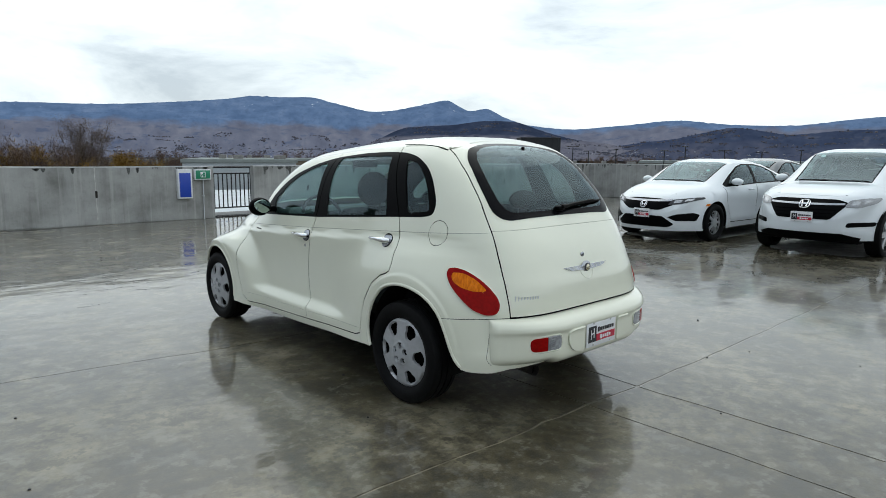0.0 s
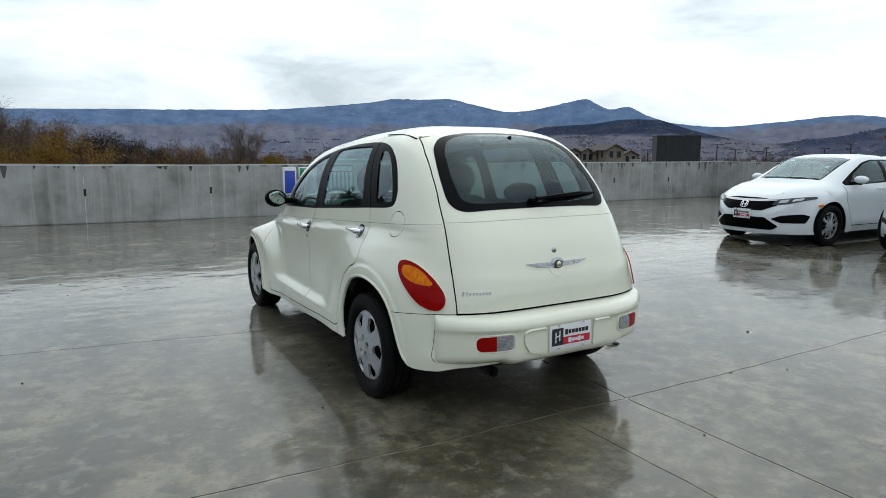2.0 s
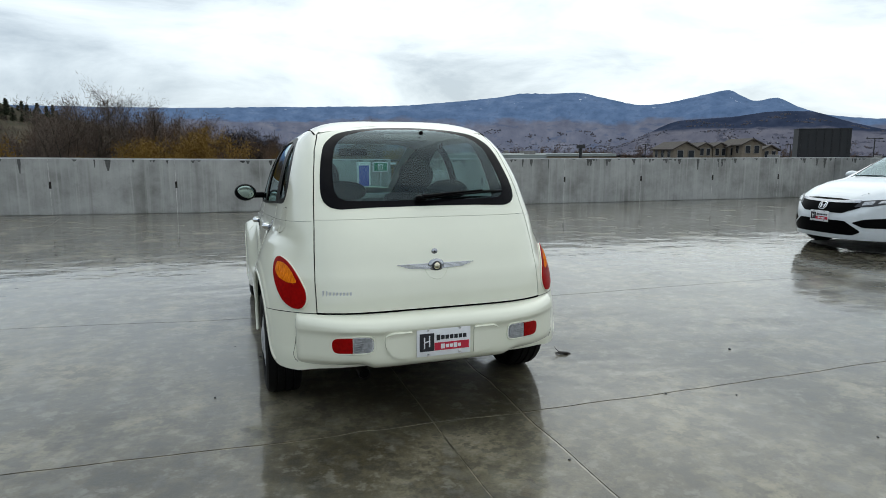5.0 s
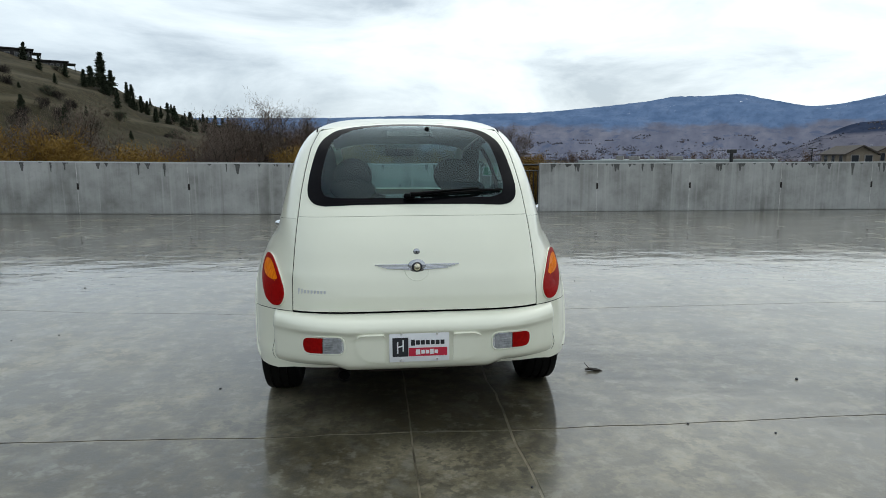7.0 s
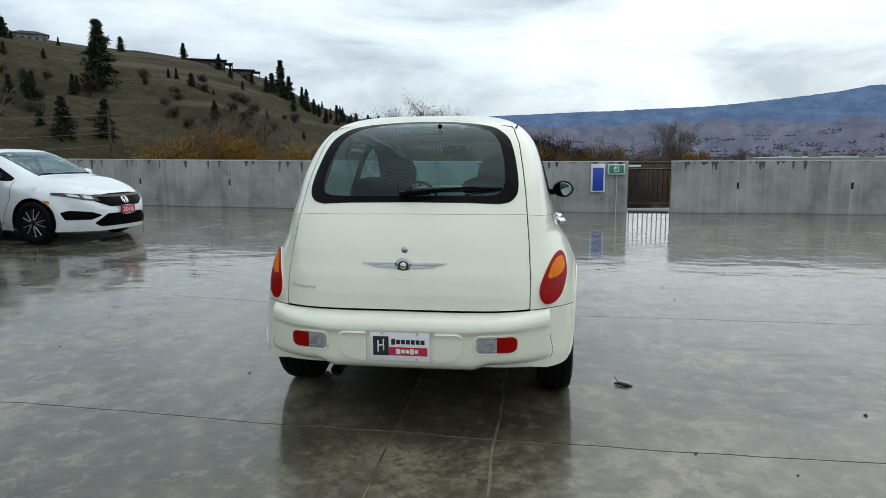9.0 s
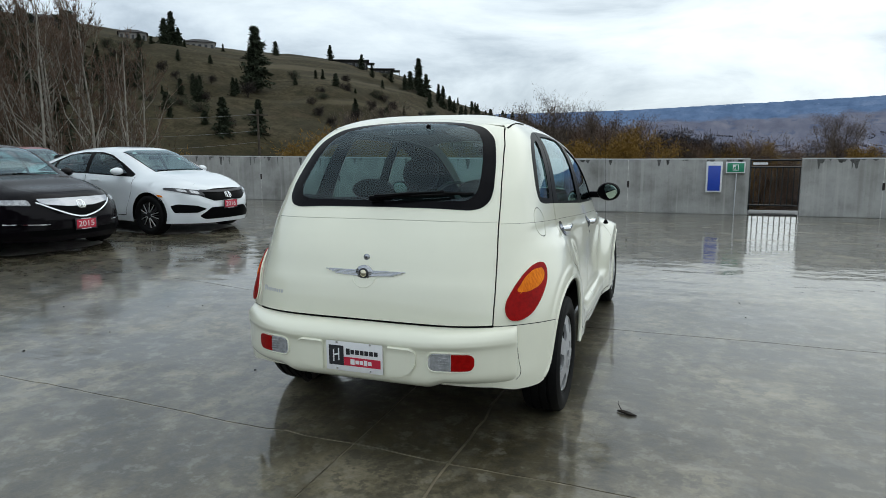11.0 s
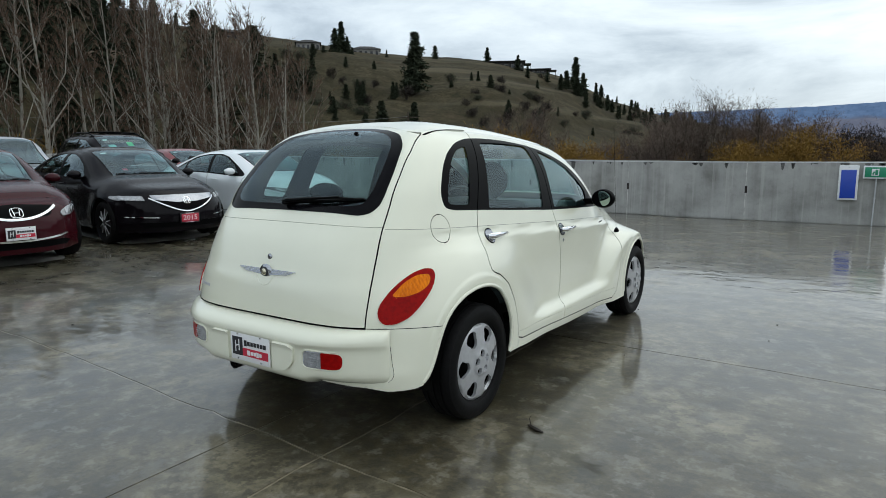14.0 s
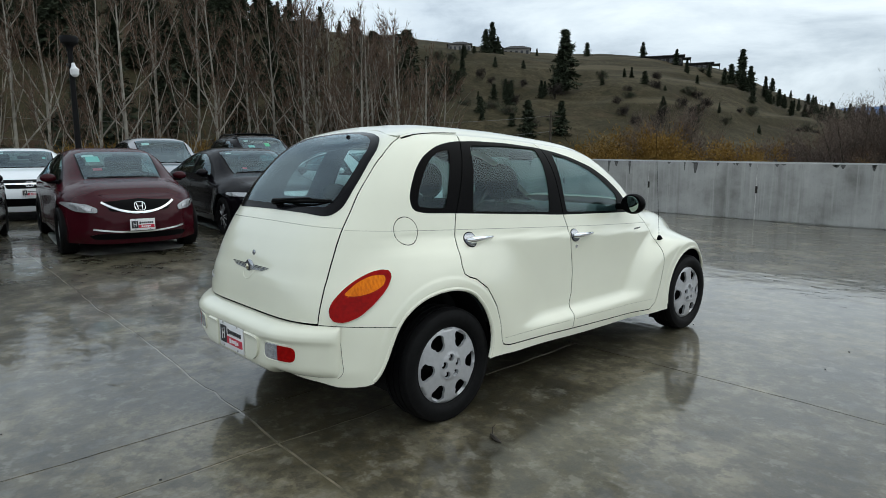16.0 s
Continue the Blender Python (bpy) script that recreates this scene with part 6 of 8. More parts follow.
M["palebark"] = mottled("pale_poplar_bark", [(0.3, (0.19, 0.175, 0.150)), (0.7, (0.37, 0.345, 0.30))], 2.0)
M["twig_brown"] = mottled("brown_twigs", [(0.35, (0.098, 0.074, 0.062)), (0.7, (0.185, 0.145, 0.120))], 0.5)
M["twig_pale"] = mottled("pale_grey_branches", [(0.35, (0.14, 0.122, 0.102)), (0.7, (0.27, 0.24, 0.205))], 0.6)
M["twig_red"] = mottled("reddish_buds", [(0.35, (0.090, 0.060, 0.044)), (0.7, (0.170, 0.115, 0.084))], 0.7)
M["twig_yellow"] = mottled("yellow_willow_twigs", [(0.35, (0.150, 0.090, 0.022)), (0.7, (0.265, 0.162, 0.044))], 0.4)
M["twig_dark"] = mottled("dark_wet_twigs", [(0.35, (0.018, 0.015, 0.014)), (0.7, (0.042, 0.036, 0.033))], 0.5)
M["twig_plum"] = mottled("plum_brown_twigs", [(0.35, (0.080, 0.060, 0.058)), (0.7, (0.150, 0.116, 0.110))], 0.5)
M["wire"] = plain("grey_cable", (0.16, 0.16, 0.16), 0.6)
M["stucco"] = plain("tan_stucco", (0.20, 0.165, 0.125), 0.9, vary=0.15, scale=2)
M["rooftan"] = plain("brown_shingle_roof", (0.070, 0.058, 0.050), 0.9, vary=0.25, scale=3)
M["houseD"] = plain("dark_house_cladding", (0.020, 0.018, 0.018), 0.8, vary=0.2, scale=2)
M["houseL"] = plain("pale_house_cladding", (0.22, 0.21, 0.20), 0.8, vary=0.2, scale=2)
M["charcoal"] = plain("charcoal_sheet_steel", (0.014, 0.015, 0.018), 0.6, vary=0.2, scale=1)
M["pane"] = plain("dark_window_pane", (0.02, 0.023, 0.028), 0.12, vary=0.2)
M["paleroof"] = plain("pale_wet_roof_membrane", (0.46, 0.50, 0.53), 0.35, vary=0.12, scale=0.4)
M["roofgrey"] = plain("pale_green_grey_flat_roof", (0.26, 0.29, 0.28), 0.7, vary=0.15, scale=0.5)


def polar(az, r):
    a = math.radians(az)
    return r * math.sin(a), r * math.cos(a)


def terrain(name, table, r0, r1, z0, shape, mat, label, rows=26, step=0.4, rough=0.0, seed=0, drop=40.0, wander=None, r1f=None):
    """A land form seen from the deck: table gives its skyline as (bearing, elevation), degrees; it rises from z0 at r0 to the skyline at r1."""
    c = Curve(table)
    azs = np.arange(table[0][0], table[-1][0] + 1e-6, step)
    vs, k = [], rows + 2
    for az in azs:
        far = r1f(az) if r1f else r1
        top = 1.38 + far * math.tan(math.radians(float(c(az))))
        for i in range(rows + 1):
            t = i / rows
            r = r0 + (far - r0) * t
            x, y = polar(az, r)
            nz = noise.fractal(Vector((x, y, seed)) / (far * 0.09), 1.0, 2.1, 5) if rough else 0.0
            ridge = noise.noise(Vector((az * 0.9 / max(step * 2.5, 1), seed + 5, 0)))
            z = z0 + (top - z0) * shape(t) + nz * rough * math.sin(math.pi * min(1, t * 0.97)) * far + (noise.noise(Vector((az * 2.7, seed, 3))) * rough * far * 0.10 if i == rows else 0)
            vs.append((x, y, z))
        x, y = polar(az, far * 1.06)
        vs.append((x, y, top - drop))
    fs = [(i * k + j, (i + 1) * k + j, (i + 1) * k + j + 1, i * k + j + 1) for i in range(len(azs) - 1) for j in range(k - 1)]
    ob = raw(name, vs, fs, mat, angle=180)
    tagged(ob, label, "mountain" if r1 > 900 else "hill", kind="structure")
    return ob


def land_z(az, r):
    """The height of the far slopes' surface at a bearing and distance: the highest of the range and the two hills before it."""
    x, y = polar(az, r)
    best = -9.0
    for curve, r0, r1, power, rough, seed in LANDS:
        if r < r0 or r > r1 or not curve.x[0] <= az <= curve.x[-1]:
            continue
        t = (r - r0) / (r1 - r0)
        top = 1.38 + r1 * math.tan(math.radians(float(curve(az))))
        nz = noise.fractal(Vector((x, y, seed)) / (r1 * 0.09), 1.0, 2.1, 5)
        best = max(best, -6 + (top + 6) * t ** power + nz * rough * r1 * math.sin(math.pi * min(1, t * 0.97)))
    return best


def build_valley():
    vs, fs = [], []
    rs = [30, 60, 120, 250, 500, 1000, 1800, 3000, 4700]
    n = 96
    for r in rs:
        for k in range(n):
            x, y = polar(360 * k / n, r)
            vs.append((x, y, -9.0 if r < 900 else -9.0 + (r - 900) * 0.0016))
    for i in range(len(rs) - 1):
        for k in range(n):
            fs.append((i * n + k, i * n + (k + 1) % n, (i + 1) * n + (k + 1) % n, (i + 1) * n + k))
    fs.append(tuple(range(n)))
    tagged(raw("ground", vs, fs, M["valley"], angle=180), "brown winter valley floor with town and scrub", "ground", kind="structure")


build_valley()
FAR = [(-180, 2.4), (-120, 3.0), (-60, 3.0), (-20, 3.25), (-3, 3.45), (2, 3.62), (7, 3.72), (13, 3.85), (16.6, 4.02), (20, 4.25), (23.5, 4.6), (25.9, 4.92), (28, 4.86), (30.2, 4.92), (33, 4.35),
       (36, 3.80), (37.5, 3.86), (39, 4.1), (41, 4.55), (42.5, 4.82), (43.6, 4.3), (44.5, 3.92), (46, 4.1), (47.5, 3.4), (50, 2.6), (53.4, 2.3), (57.7, 2.62), (62.3, 2.95), (66.6, 2.6),
       (70.7, 2.45), (74.4, 2.8), (77, 2.98), (85, 3.3), (100, 2.7), (140, 2.2), (180, 2.4)]
terrain("mountain_range", FAR, 1500, 4000, -6, lambda t: t ** 1.35, M["range"], "distant forested mountain range dusted with snow, blue-grey with painted haze", 34, 0.35, 0.010, 2)
DARK = [(33, -0.2), (36, 1.2), (39, 2.42), (43, 2.7), (46, 3.05), (48.2, 3.0), (51, 2.15), (53.5, 1.5), (57, 1.0), (60, 0.4)]
BARE = [(55, 0.5), (59, 1.1), (62.4, 1.5), (64.5, 2.0), (66.6, 2.35), (68.5, 2.1), (70.7, 1.75), (74.5, 2.03), (77, 2.05), (85, 1.9), (100, 1.3), (115, 0.6)]
terrain("dark_hill", DARK, 1000, 1900, -6, lambda t: t ** 1.1, M["darkhill"], "dark wooded hill before the mountains, coloured blue for haze", 20, 0.3, 0.006, 4)
terrain("bare_hill", BARE, 1100, 2100, -6, lambda t: t, M["hazyhill"], "bare hill with scattered woods, coloured blue for haze", 18, 0.3, 0.006, 7)
LANDS = [(Curve(FAR), 1500, 4000, 1.35, 0.010, 2), (Curve(DARK), 1000, 1900, 1.1, 0.006, 4), (Curve(BARE), 1100, 2100, 1.0, 0.006, 7)]
HILL = [(-128, 9.0), (-105, 12.5), (-90, 13.2), (-80, 13.0), (-67.3, 12.3), (-64.7, 11.05), (-60, 10.5), (-56.4, 10.2), (-47.6, 9.55), (-41.3, 8.72), (-36.6, 8.3), (-33, 8.12), (-30.2, 8.02), (-27.5, 7.5), (-24.4, 6.85), (-22.4, 5.9),
        (-20.7, 4.95), (-19.2, 4.2), (-17.6, 3.7), (-14.2, 2.75), (-10, 1.9), (-5, 0.8), (0, -0.8)]
HILL = [(a, e + (0.05 if -33 < a < -24 else 0.28 if -62 < a < -16 else 0.15)) for a, e in HILL]
hill_rise = Curve([(0, 0), (0.10, 0.02), (0.25, 0.14), (0.45, 0.38), (0.62, 0.62), (0.8, 0.83), (1.0, 1.0)])


def hill_far(az):
    return float(np.interp(az, [-128, -40, -28, -20, -10, 0], [260, 260, 280, 360, 460, 520]))


terrain("grass_hill", HILL, 62, 260, -9, lambda t: float(hill_rise(t)), M["grass"], "steep dry-grass hill with scattered pines", 40, 0.5, 0.008, 11, r1f=hill_far)
hill_curve = Curve(HILL)


def on_hill(az, elev):
    """The place on the hill's face seen at that bearing and elevation."""
    far = hill_far(az)
    top = 1.38 + far * math.tan(math.radians(float(hill_curve(az))))
    best = None
    for i in range(201):
        t = i / 200
        r = 62 + (far - 62) * t
        z = -9 + (top + 9) * float(hill_rise(t))
        e = math.degrees(math.atan2(z - 1.38, r))
        if best is None or abs(e - elev) < best[0]:
            best = (abs(e - elev), r, z)
    x, y = polar(az, best[1])
    return x, y, best[2] - 0.8, best[1]


def haze(rnd, n, sampler, length, width, along=0.9, stray=0.36, up=0.25):
    """Fine twigs, one thin blade each, that follow their branch."""
    vs, fs = [], []
    for _ in range(n):
        p, d = sampler()
        d = (Vector(d) * along + Vector((rnd.gauss(0, stray), rnd.gauss(0, stray), rnd.gauss(up, stray)))).normalized()
        q = Vector(p)
        s = d.cross(Vector((rnd.gauss(0, 1), rnd.gauss(0, 1), rnd.gauss(0, 1)))).normalized() * width
        k = len(vs)
        vs += [q - s, q + s, q + d * length * rnd.uniform(0.5, 1.5)]
        fs.append((k, k + 1, k + 2))
    return vs, fs


def twig_tree(name, seed, h, w, bark, twig, n, tl, tw, label, split=0.25, limbs_n=8, trunk=0.30, up=0.30, fan=72, category="tree"):
    """A bare broadleaf: limbs spread from the split, branch twice more and carry thin twigs along their ends."""
    rnd = random.Random(seed)
    t = thing(name, label, category)
    bm, ends = bmesh.new(), []
    st = Vector((rnd.uniform(-0.02, 0.02) * w, 0, h * split))
    if split > 0.05:
        add_tube(bm, [(0, 0, 0), st * 0.5, st], [trunk, trunk * 0.85, trunk * 0.72], 9, caps=False)
    for k in range(limbs_n):
        a = 2 * math.pi * (k + rnd.uniform(-0.35, 0.35)) / limbs_n
        th = radians(fan) * rnd.random() ** 0.65
        end = Vector((math.sin(th) * math.cos(a) * w * 0.5, math.sin(th) * math.sin(a) * w * 0.5, st.z + (h - st.z) * math.cos(th) ** 0.55 * rnd.uniform(0.80, 0.97))) * rnd.uniform(0.86, 1.0)
        s0 = st * rnd.uniform(0.75, 1.0) + Vector((math.cos(a), math.sin(a), 0)) * trunk * (0.3 if split > 0.05 else 2.5)
        pts = [s0.lerp(end, q) + Vector((rnd.gauss(0, 0.02) * w * math.sin(3.1 * q), rnd.gauss(0, 0.02) * w * math.sin(3.1 * q), -h * 0.05 * math.sin(q * 3.1))) for q in (0, 0.25, 0.5, 0.75, 1.0)]
        add_tube(bm, pts, [trunk * 0.42, trunk * 0.30, trunk * 0.20, trunk * 0.11, trunk * 0.04], 6, caps=False)
        ld = (end - s0).normalized()
        for _ in range(9):
            q = rnd.uniform(0.22, 0.98)
            i = min(3, int(q * 4))
            b0 = pts[i].lerp(pts[i + 1], q * 4 - i)
            side = Vector((rnd.gauss(0, 1), rnd.gauss(0, 1), rnd.gauss(0, 0.7))).normalized()
            d = (ld * 0.7 + side * 0.75 + Vector((0, 0, up))).normalized()
            b1 = b0 + d * h * rnd.uniform(0.11, 0.23) * (1.15 - 0.5 * q)
            add_tube(bm, [b0, b0.lerp(b1, 0.5) + side * 0.02 * h, b1], [trunk * 0.10, trunk * 0.07, trunk * 0.03], 4, caps=False)
            for _ in range(5):
                u = rnd.uniform(0.2, 1.0)
                c0 = b0.lerp(b1, u)
                d2 = (d * 0.8 + Vector((rnd.gauss(0, 0.5), rnd.gauss(0, 0.5), rnd.gauss(up, 0.4)))).normalized()
                c1 = c0 + d2 * h * rnd.uniform(0.05, 0.11)
                add_tube(bm, [c0, c1], [trunk * 0.035, trunk * 0.012], 3, caps=False)
                ends += [(c0.lerp(c1, v), d2) for v in (0.0, 0.3, 0.6, 0.9)]
    part("trunk", bm, bark, t)
    puff = h * 0.032

    def sample():
        p, d = rnd.choice(ends)
        return p + Vector((rnd.gauss(0, puff), rnd.gauss(0, puff), rnd.gauss(0, puff))), d
    vs, fs = haze(rnd, n, sample, tl, tw, 0.55, 0.50, up)
    raw("crown", vs, fs, twig, t, smooth=False)
    return t


def bush(name, seed, w, h, twig, label, n=1500, droop=0.0, wid=0.022, long=0.065, up=0.25, stem=None):
    """A thicket of fine twigs with an uneven domed outline and dark stems inside."""
    rnd = random.Random(seed)
    t = thing(name, label, "tree")
    bm = bmesh.new()
    for _ in range(9):
        a = rnd.uniform(0, 2 * math.pi)
        tip = Vector((math.cos(a) * w * rnd.uniform(0.1, 0.44), math.sin(a) * w * rnd.uniform(0.1, 0.44), h * rnd.uniform(0.60, 0.95)))
        md = tip * 0.5 + Vector((rnd.gauss(0, 0.4), rnd.gauss(0, 0.4), h * 0.06))
        add_tube(bm, [(0, 0, 0), md, tip], [0.17, 0.10, 0.02], 5, caps=False)
        for _ in range(4):
            s0 = md.lerp(tip, rnd.uniform(0.0, 0.7))
            add_tube(bm, [s0, s0 + Vector((rnd.gauss(0, 0.8), rnd.gauss(0, 0.8), rnd.uniform(0.6, 1.6)))], [0.05, 0.012], 4, caps=False)
    part("trunk", bm, stem or M["bark"], t)
    lobes = [(rnd.uniform(-0.36, 0.36) * w, rnd.uniform(-0.36, 0.36) * w, h * rnd.uniform(0.30, 0.80), rnd.uniform(0.13, 0.27) * w) for _ in range(13)]

    def sample():
        x, y, z, r = rnd.choice(lobes)
        d = Vector((rnd.gauss(0, 1), rnd.gauss(0, 1), rnd.gauss(0, 1))).normalized()
        p = Vector((x, y, z)) + d * r * min(1.15, abs(rnd.gauss(0.62, 0.28)))
        return Vector((p.x, p.y, max(0.2, p.z))), d
    vs, fs = haze(rnd, n, sample, h * long, wid)
    raw("crown", vs, fs, twig, t, smooth=False)
    return t


def poplar(name, seed, label):
    """A tall bare poplar: a slim pale stem, long steep branches and fine reddish twigs."""
    rnd = random.Random(seed)
    t = thing(name, label, "tree")
    bm, br, ends = bmesh.new(), bmesh.new(), []
    h = 20.0
    bend = [Vector((rnd.gauss(0, 0.06) + 0.12 * k * math.sin(seed), rnd.gauss(0, 0.06) + 0.12 * k * math.cos(seed * 2.0), h * k / 6)) for k in range(7)]
    add_tube(bm, bend, [0.17, 0.15, 0.125, 0.10, 0.075, 0.045, 0.012], 7, caps=False)
    for _ in range(17):
        u = 0.14 + 0.82 * rnd.random() ** 0.9
        f = u * 6
        i = min(5, int(f))
        s0 = bend[i].lerp(bend[i + 1], f - i)
        a = rnd.uniform(0, 2 * math.pi)
        l = (1.02 - u) * rnd.uniform(0.30, 0.62) * h + 0.8
        out = Vector((math.cos(a), math.sin(a), 0))
        d = (out * rnd.uniform(0.30, 0.70) + Vector((0, 0, 1))).normalized()
        m = s0 + d * l * 0.45 + out * 0.10 * l
        e = s0 + d * l + Vector((0, 0, 0.06 * l))
        rb = 0.018 + 0.006 * l
        add_tube(bm if l > 4.0 else br, [s0, m, e], [rb, rb * 0.6, 0.006], 5, caps=False)
        for _ in range(int(5 + 1.6 * l)):
            q = (s0.lerp(m, rnd.uniform(0.4, 1.0)) if rnd.random() < 0.35 else m.lerp(e, rnd.random()))
            dd = (d * 0.75 + Vector((rnd.gauss(0, 0.33), rnd.gauss(0, 0.33), 0.25))).normalized()
            b = q + dd * rnd.uniform(0.6, 1.7)
            add_tube(br, [q, b], [0.012, 0.003], 3, caps=False)
            ends += [(q.lerp(b, v), dd) for v in (0.3, 0.6, 0.95)]
    part("trunk", bm, M["palebark"], t)
    tagged(part("branch_mass", br, M["twig_pale"], t), kind="stuff")
    vs, fs = haze(rnd, 4200, lambda: rnd.choice(ends), 0.40, 0.013)
    raw("crown", vs, fs, M["twig_red"], t, smooth=False)
    return t


def conifer(name, seed, h, w, label, dens=40, crown=0.10, blunt=0.6):
    """An uneven dark pine: whorls of boughs that carry flat drooping sprays of needles, with gaps between."""
    rnd = random.Random(seed)
    t = thing(name, label, "tree")
    lean = rnd.uniform(-0.02, 0.02) * h
    part("trunk", tube_bm([(0, 0, 0), (lean * 0.5, 0, h * 0.5), (lean, 0, h * 0.98)], [h * 0.020, h * 0.013, 0.015], 7), M["bark"], t)
    vs, fs = [], []
    thin = [rnd.uniform(0.40, 1.25) for _ in range(14)]
    for i in range(dens):
        u = crown + (1 - crown) * (i + rnd.uniform(-0.4, 0.4)) / dens
        u = min(0.995, max(0.03, u))
        r = w * (1 - u) ** blunt * min(1.0, 0.50 + 2.2 * u) * thin[int(u * 13.99)] + 0.12
        for j in range(rnd.randint(6, 11)):
            a = rnd.uniform(0, 2 * math.pi)
            ln = r * rnd.uniform(0.35, 1.08)
            d = Vector((math.cos(a), math.sin(a), 0))
            side = Vector((-d.y, d.x, 0))
            tipz = rnd.uniform(-0.38, 0.25) * ln
            for q in (0.2, 0.36, 0.5, 0.62, 0.74, 0.85, 0.93, 1.0):
                c = Vector((lean * u, 0, h * u)) + d * ln * q + Vector((0, 0, tipz * q + rnd.gauss(0, 0.05)))
                sz = (0.12 + 0.075 * w) * rnd.uniform(0.6, 1.3)
                e = (d * rnd.uniform(0.4, 1.2) + side * rnd.gauss(0, 0.8) + Vector((0, 0, rnd.gauss(-0.1, 0.45)))).normalized() * sz * 1.7
                x = side * sz * 0.42 * rnd.choice((-1, 1)) + Vector((0, 0, rnd.gauss(0, 0.3) * sz))
                k = len(vs)
                vs += [c - e * 0.4 - x, c - e * 0.3 + x, c + e]
                fs.append((k, k + 1, k + 2))
    raw("crown", vs, fs, M["needles"], t, smooth=False)
    return t


def plant(models, spots, group):
    """Copies of model trees at spots of (x, y, z, scale)."""
    rnd = random.Random(len(spots))
    for i, (x, y, z, s) in enumerate(spots):
        src = models[i % len(models)]
        m = pose(x, y, z, 0, 0, rnd.uniform(0, 360))
        if i < len(models):
            src.matrix_world = m
            src.scale = (s, s, s)
            tagged(src, group=group)
        else:
            ob = copy_thing(src, m)
            ob.scale = (s, s, s)


def build_trees():
    rnd = random.Random(4)
    pines = [conifer("pine_tree", 20 + i, 10.0, w, "dark green pine on the dry hillside", 58, c, bl) for i, (w, c, bl) in enumerate(((3.1, 0.05, 0.70), (2.6, 0.04, 0.85), (3.4, 0.10, 0.58), (2.8, 0.12, 0.60), (3.3, 0.05, 0.78)))]
    spots = []
    # bearing, elevation of the foot, height in degrees
    for az, e, dh in [(-36.2, 5.7, 4.7), (-36.7, 5.6, 3.2), (-34.5, 8.3, 1.2), (-42.7, 8.8, 2.5), (-43.3, 8.7, 2.1), (-42.2, 8.7, 1.5), (-45.1, 8.6, 1.0), (-44.3, 8.6, 0.9), (-41.8, 8.5, 0.9), (-29.9, 7.9, 1.35), (-27.2, 7.2, 1.35), (-26.3, 6.6, 1.2),
                      (-22.9, 5.5, 1.5), (-22.2, 3.4, 2.6), (-23.4, 5.6, 1.2), (-21.5, 3.2, 1.8), (-41.4, 5.2, 1.6), (-42.4, 5.0, 1.3), (-40.9, 5.2, 1.4), (-38.2, 5.1, 1.4), (-37.9, 5.4, 1.1), (-30.6, 6.2, 1.2), (-29.5, 5.6, 1.4), (-31.2, 6.3, 1.0),
                      (-39.2, 1.2, 3.5), (-36.3, 1.2, 3.3), (-43.4, 2.5, 1.9), (-40.7, 2.1, 1.7), (-45.3, 7.0, 1.7), (-46.6, 5.6, 2.5), (-47.4, 5.0, 2.9), (-48.4, 6.0, 2.7), (-45.7, 5.6, 1.8), (-49.5, 4.6, 2.6), (-57.8, 10.5, 2.0), (-60.4, 10.6, 2.4), (-61.4, 10.6, 2.2),
                      (-59.3, 10.5, 1.7), (-56.2, 10.2, 1.3), (-39.9, 7.4, 0.9), (-42.4, 7.6, 1.0), (-38.8, 8.4, 0.8), (-33.0, 5.9, 0.8), (-25.4, 5.6, 0.9), (-27.8, 5.0, 0.8), (-24.6, 6.3, 1.0),
                      (-20.4, 3.6, 1.5), (-22.0, 4.7, 1.5), (-21.2, 3.5, 1.4), (-20.0, 3.9, 1.0), (-19.0, 3.6, 1.0), (-18.0, 3.3, 0.9), (-17.0, 3.0, 1.1), (-15.8, 2.6, 1.2), (-13.8, 2.2, 1.3), (-13.2, 2.1, 1.2), (-19.4, 3.4, 1.1), (-18.4, 3.0, 1.1), (-17.5, 2.8, 1.0), (-16.4, 2.5, 1.0), (-15.4, 2.3, 0.9), (-14.6, 2.1, 0.9)]:
        if az > -24.5:
            e = max(e, float(hill_curve(az)) - rnd.uniform(0.5, 1.6))
        x, y, z, r = on_hill(az, e)
        spots.append((x, y, z, r * math.tan(math.radians(dh)) / 10.0 * 1.12))
    for _ in range(92):
        az = rnd.uniform(-108, -64) + abs(rnd.gauss(0, 2.2))
        e = rnd.uniform(1.0, float(hill_curve(az)) - 0.2) if rnd.random() < 0.45 else float(hill_curve(az)) - rnd.uniform(0.1, 1.2)
        x, y, z, r = on_hill(az, e)
        spots.append((x, y, z, rnd.uniform(0.95, 2.0)))
    for _ in range(9):
        az = rnd.uniform(-52, -20)
        x, y, z, r = on_hill(az, rnd.uniform(1.0, float(hill_curve(az)) - 0.6))
        spots.append((x, y, z, rnd.uniform(0.25, 0.6)))
    for _ in range(78):
        az = rnd.uniform(-92, -48)
        x, y, z, r = on_hill(az, rnd.uniform(2.0 if az > -66 else 5.0, float(hill_curve(az)) - (2.6 if az > -64 else 0.6)))
        spots.append((x, y, z, rnd.uniform(0.8, 1.6)))
    for _ in range(34):
        az = rnd.uniform(-20.5, -12.0)
        x, y, z, r = on_hill(az, float(hill_curve(az)) - rnd.uniform(0.05, 0.9))
        spots.append((x, y, z, r * math.tan(math.radians(rnd.uniform(0.55, 1.15))) / 10.0))
    # dark firs on the flat below the hill
    for _ in range(26):
        az = rnd.uniform(-96, -47)
        r = rnd.uniform(58, 74)
        x, y = polar(az, r)
        spots.append((x, y, -8.8, rnd.uniform(1.0, 1.75)))
    plant(pines, spots, "pines on the hill")
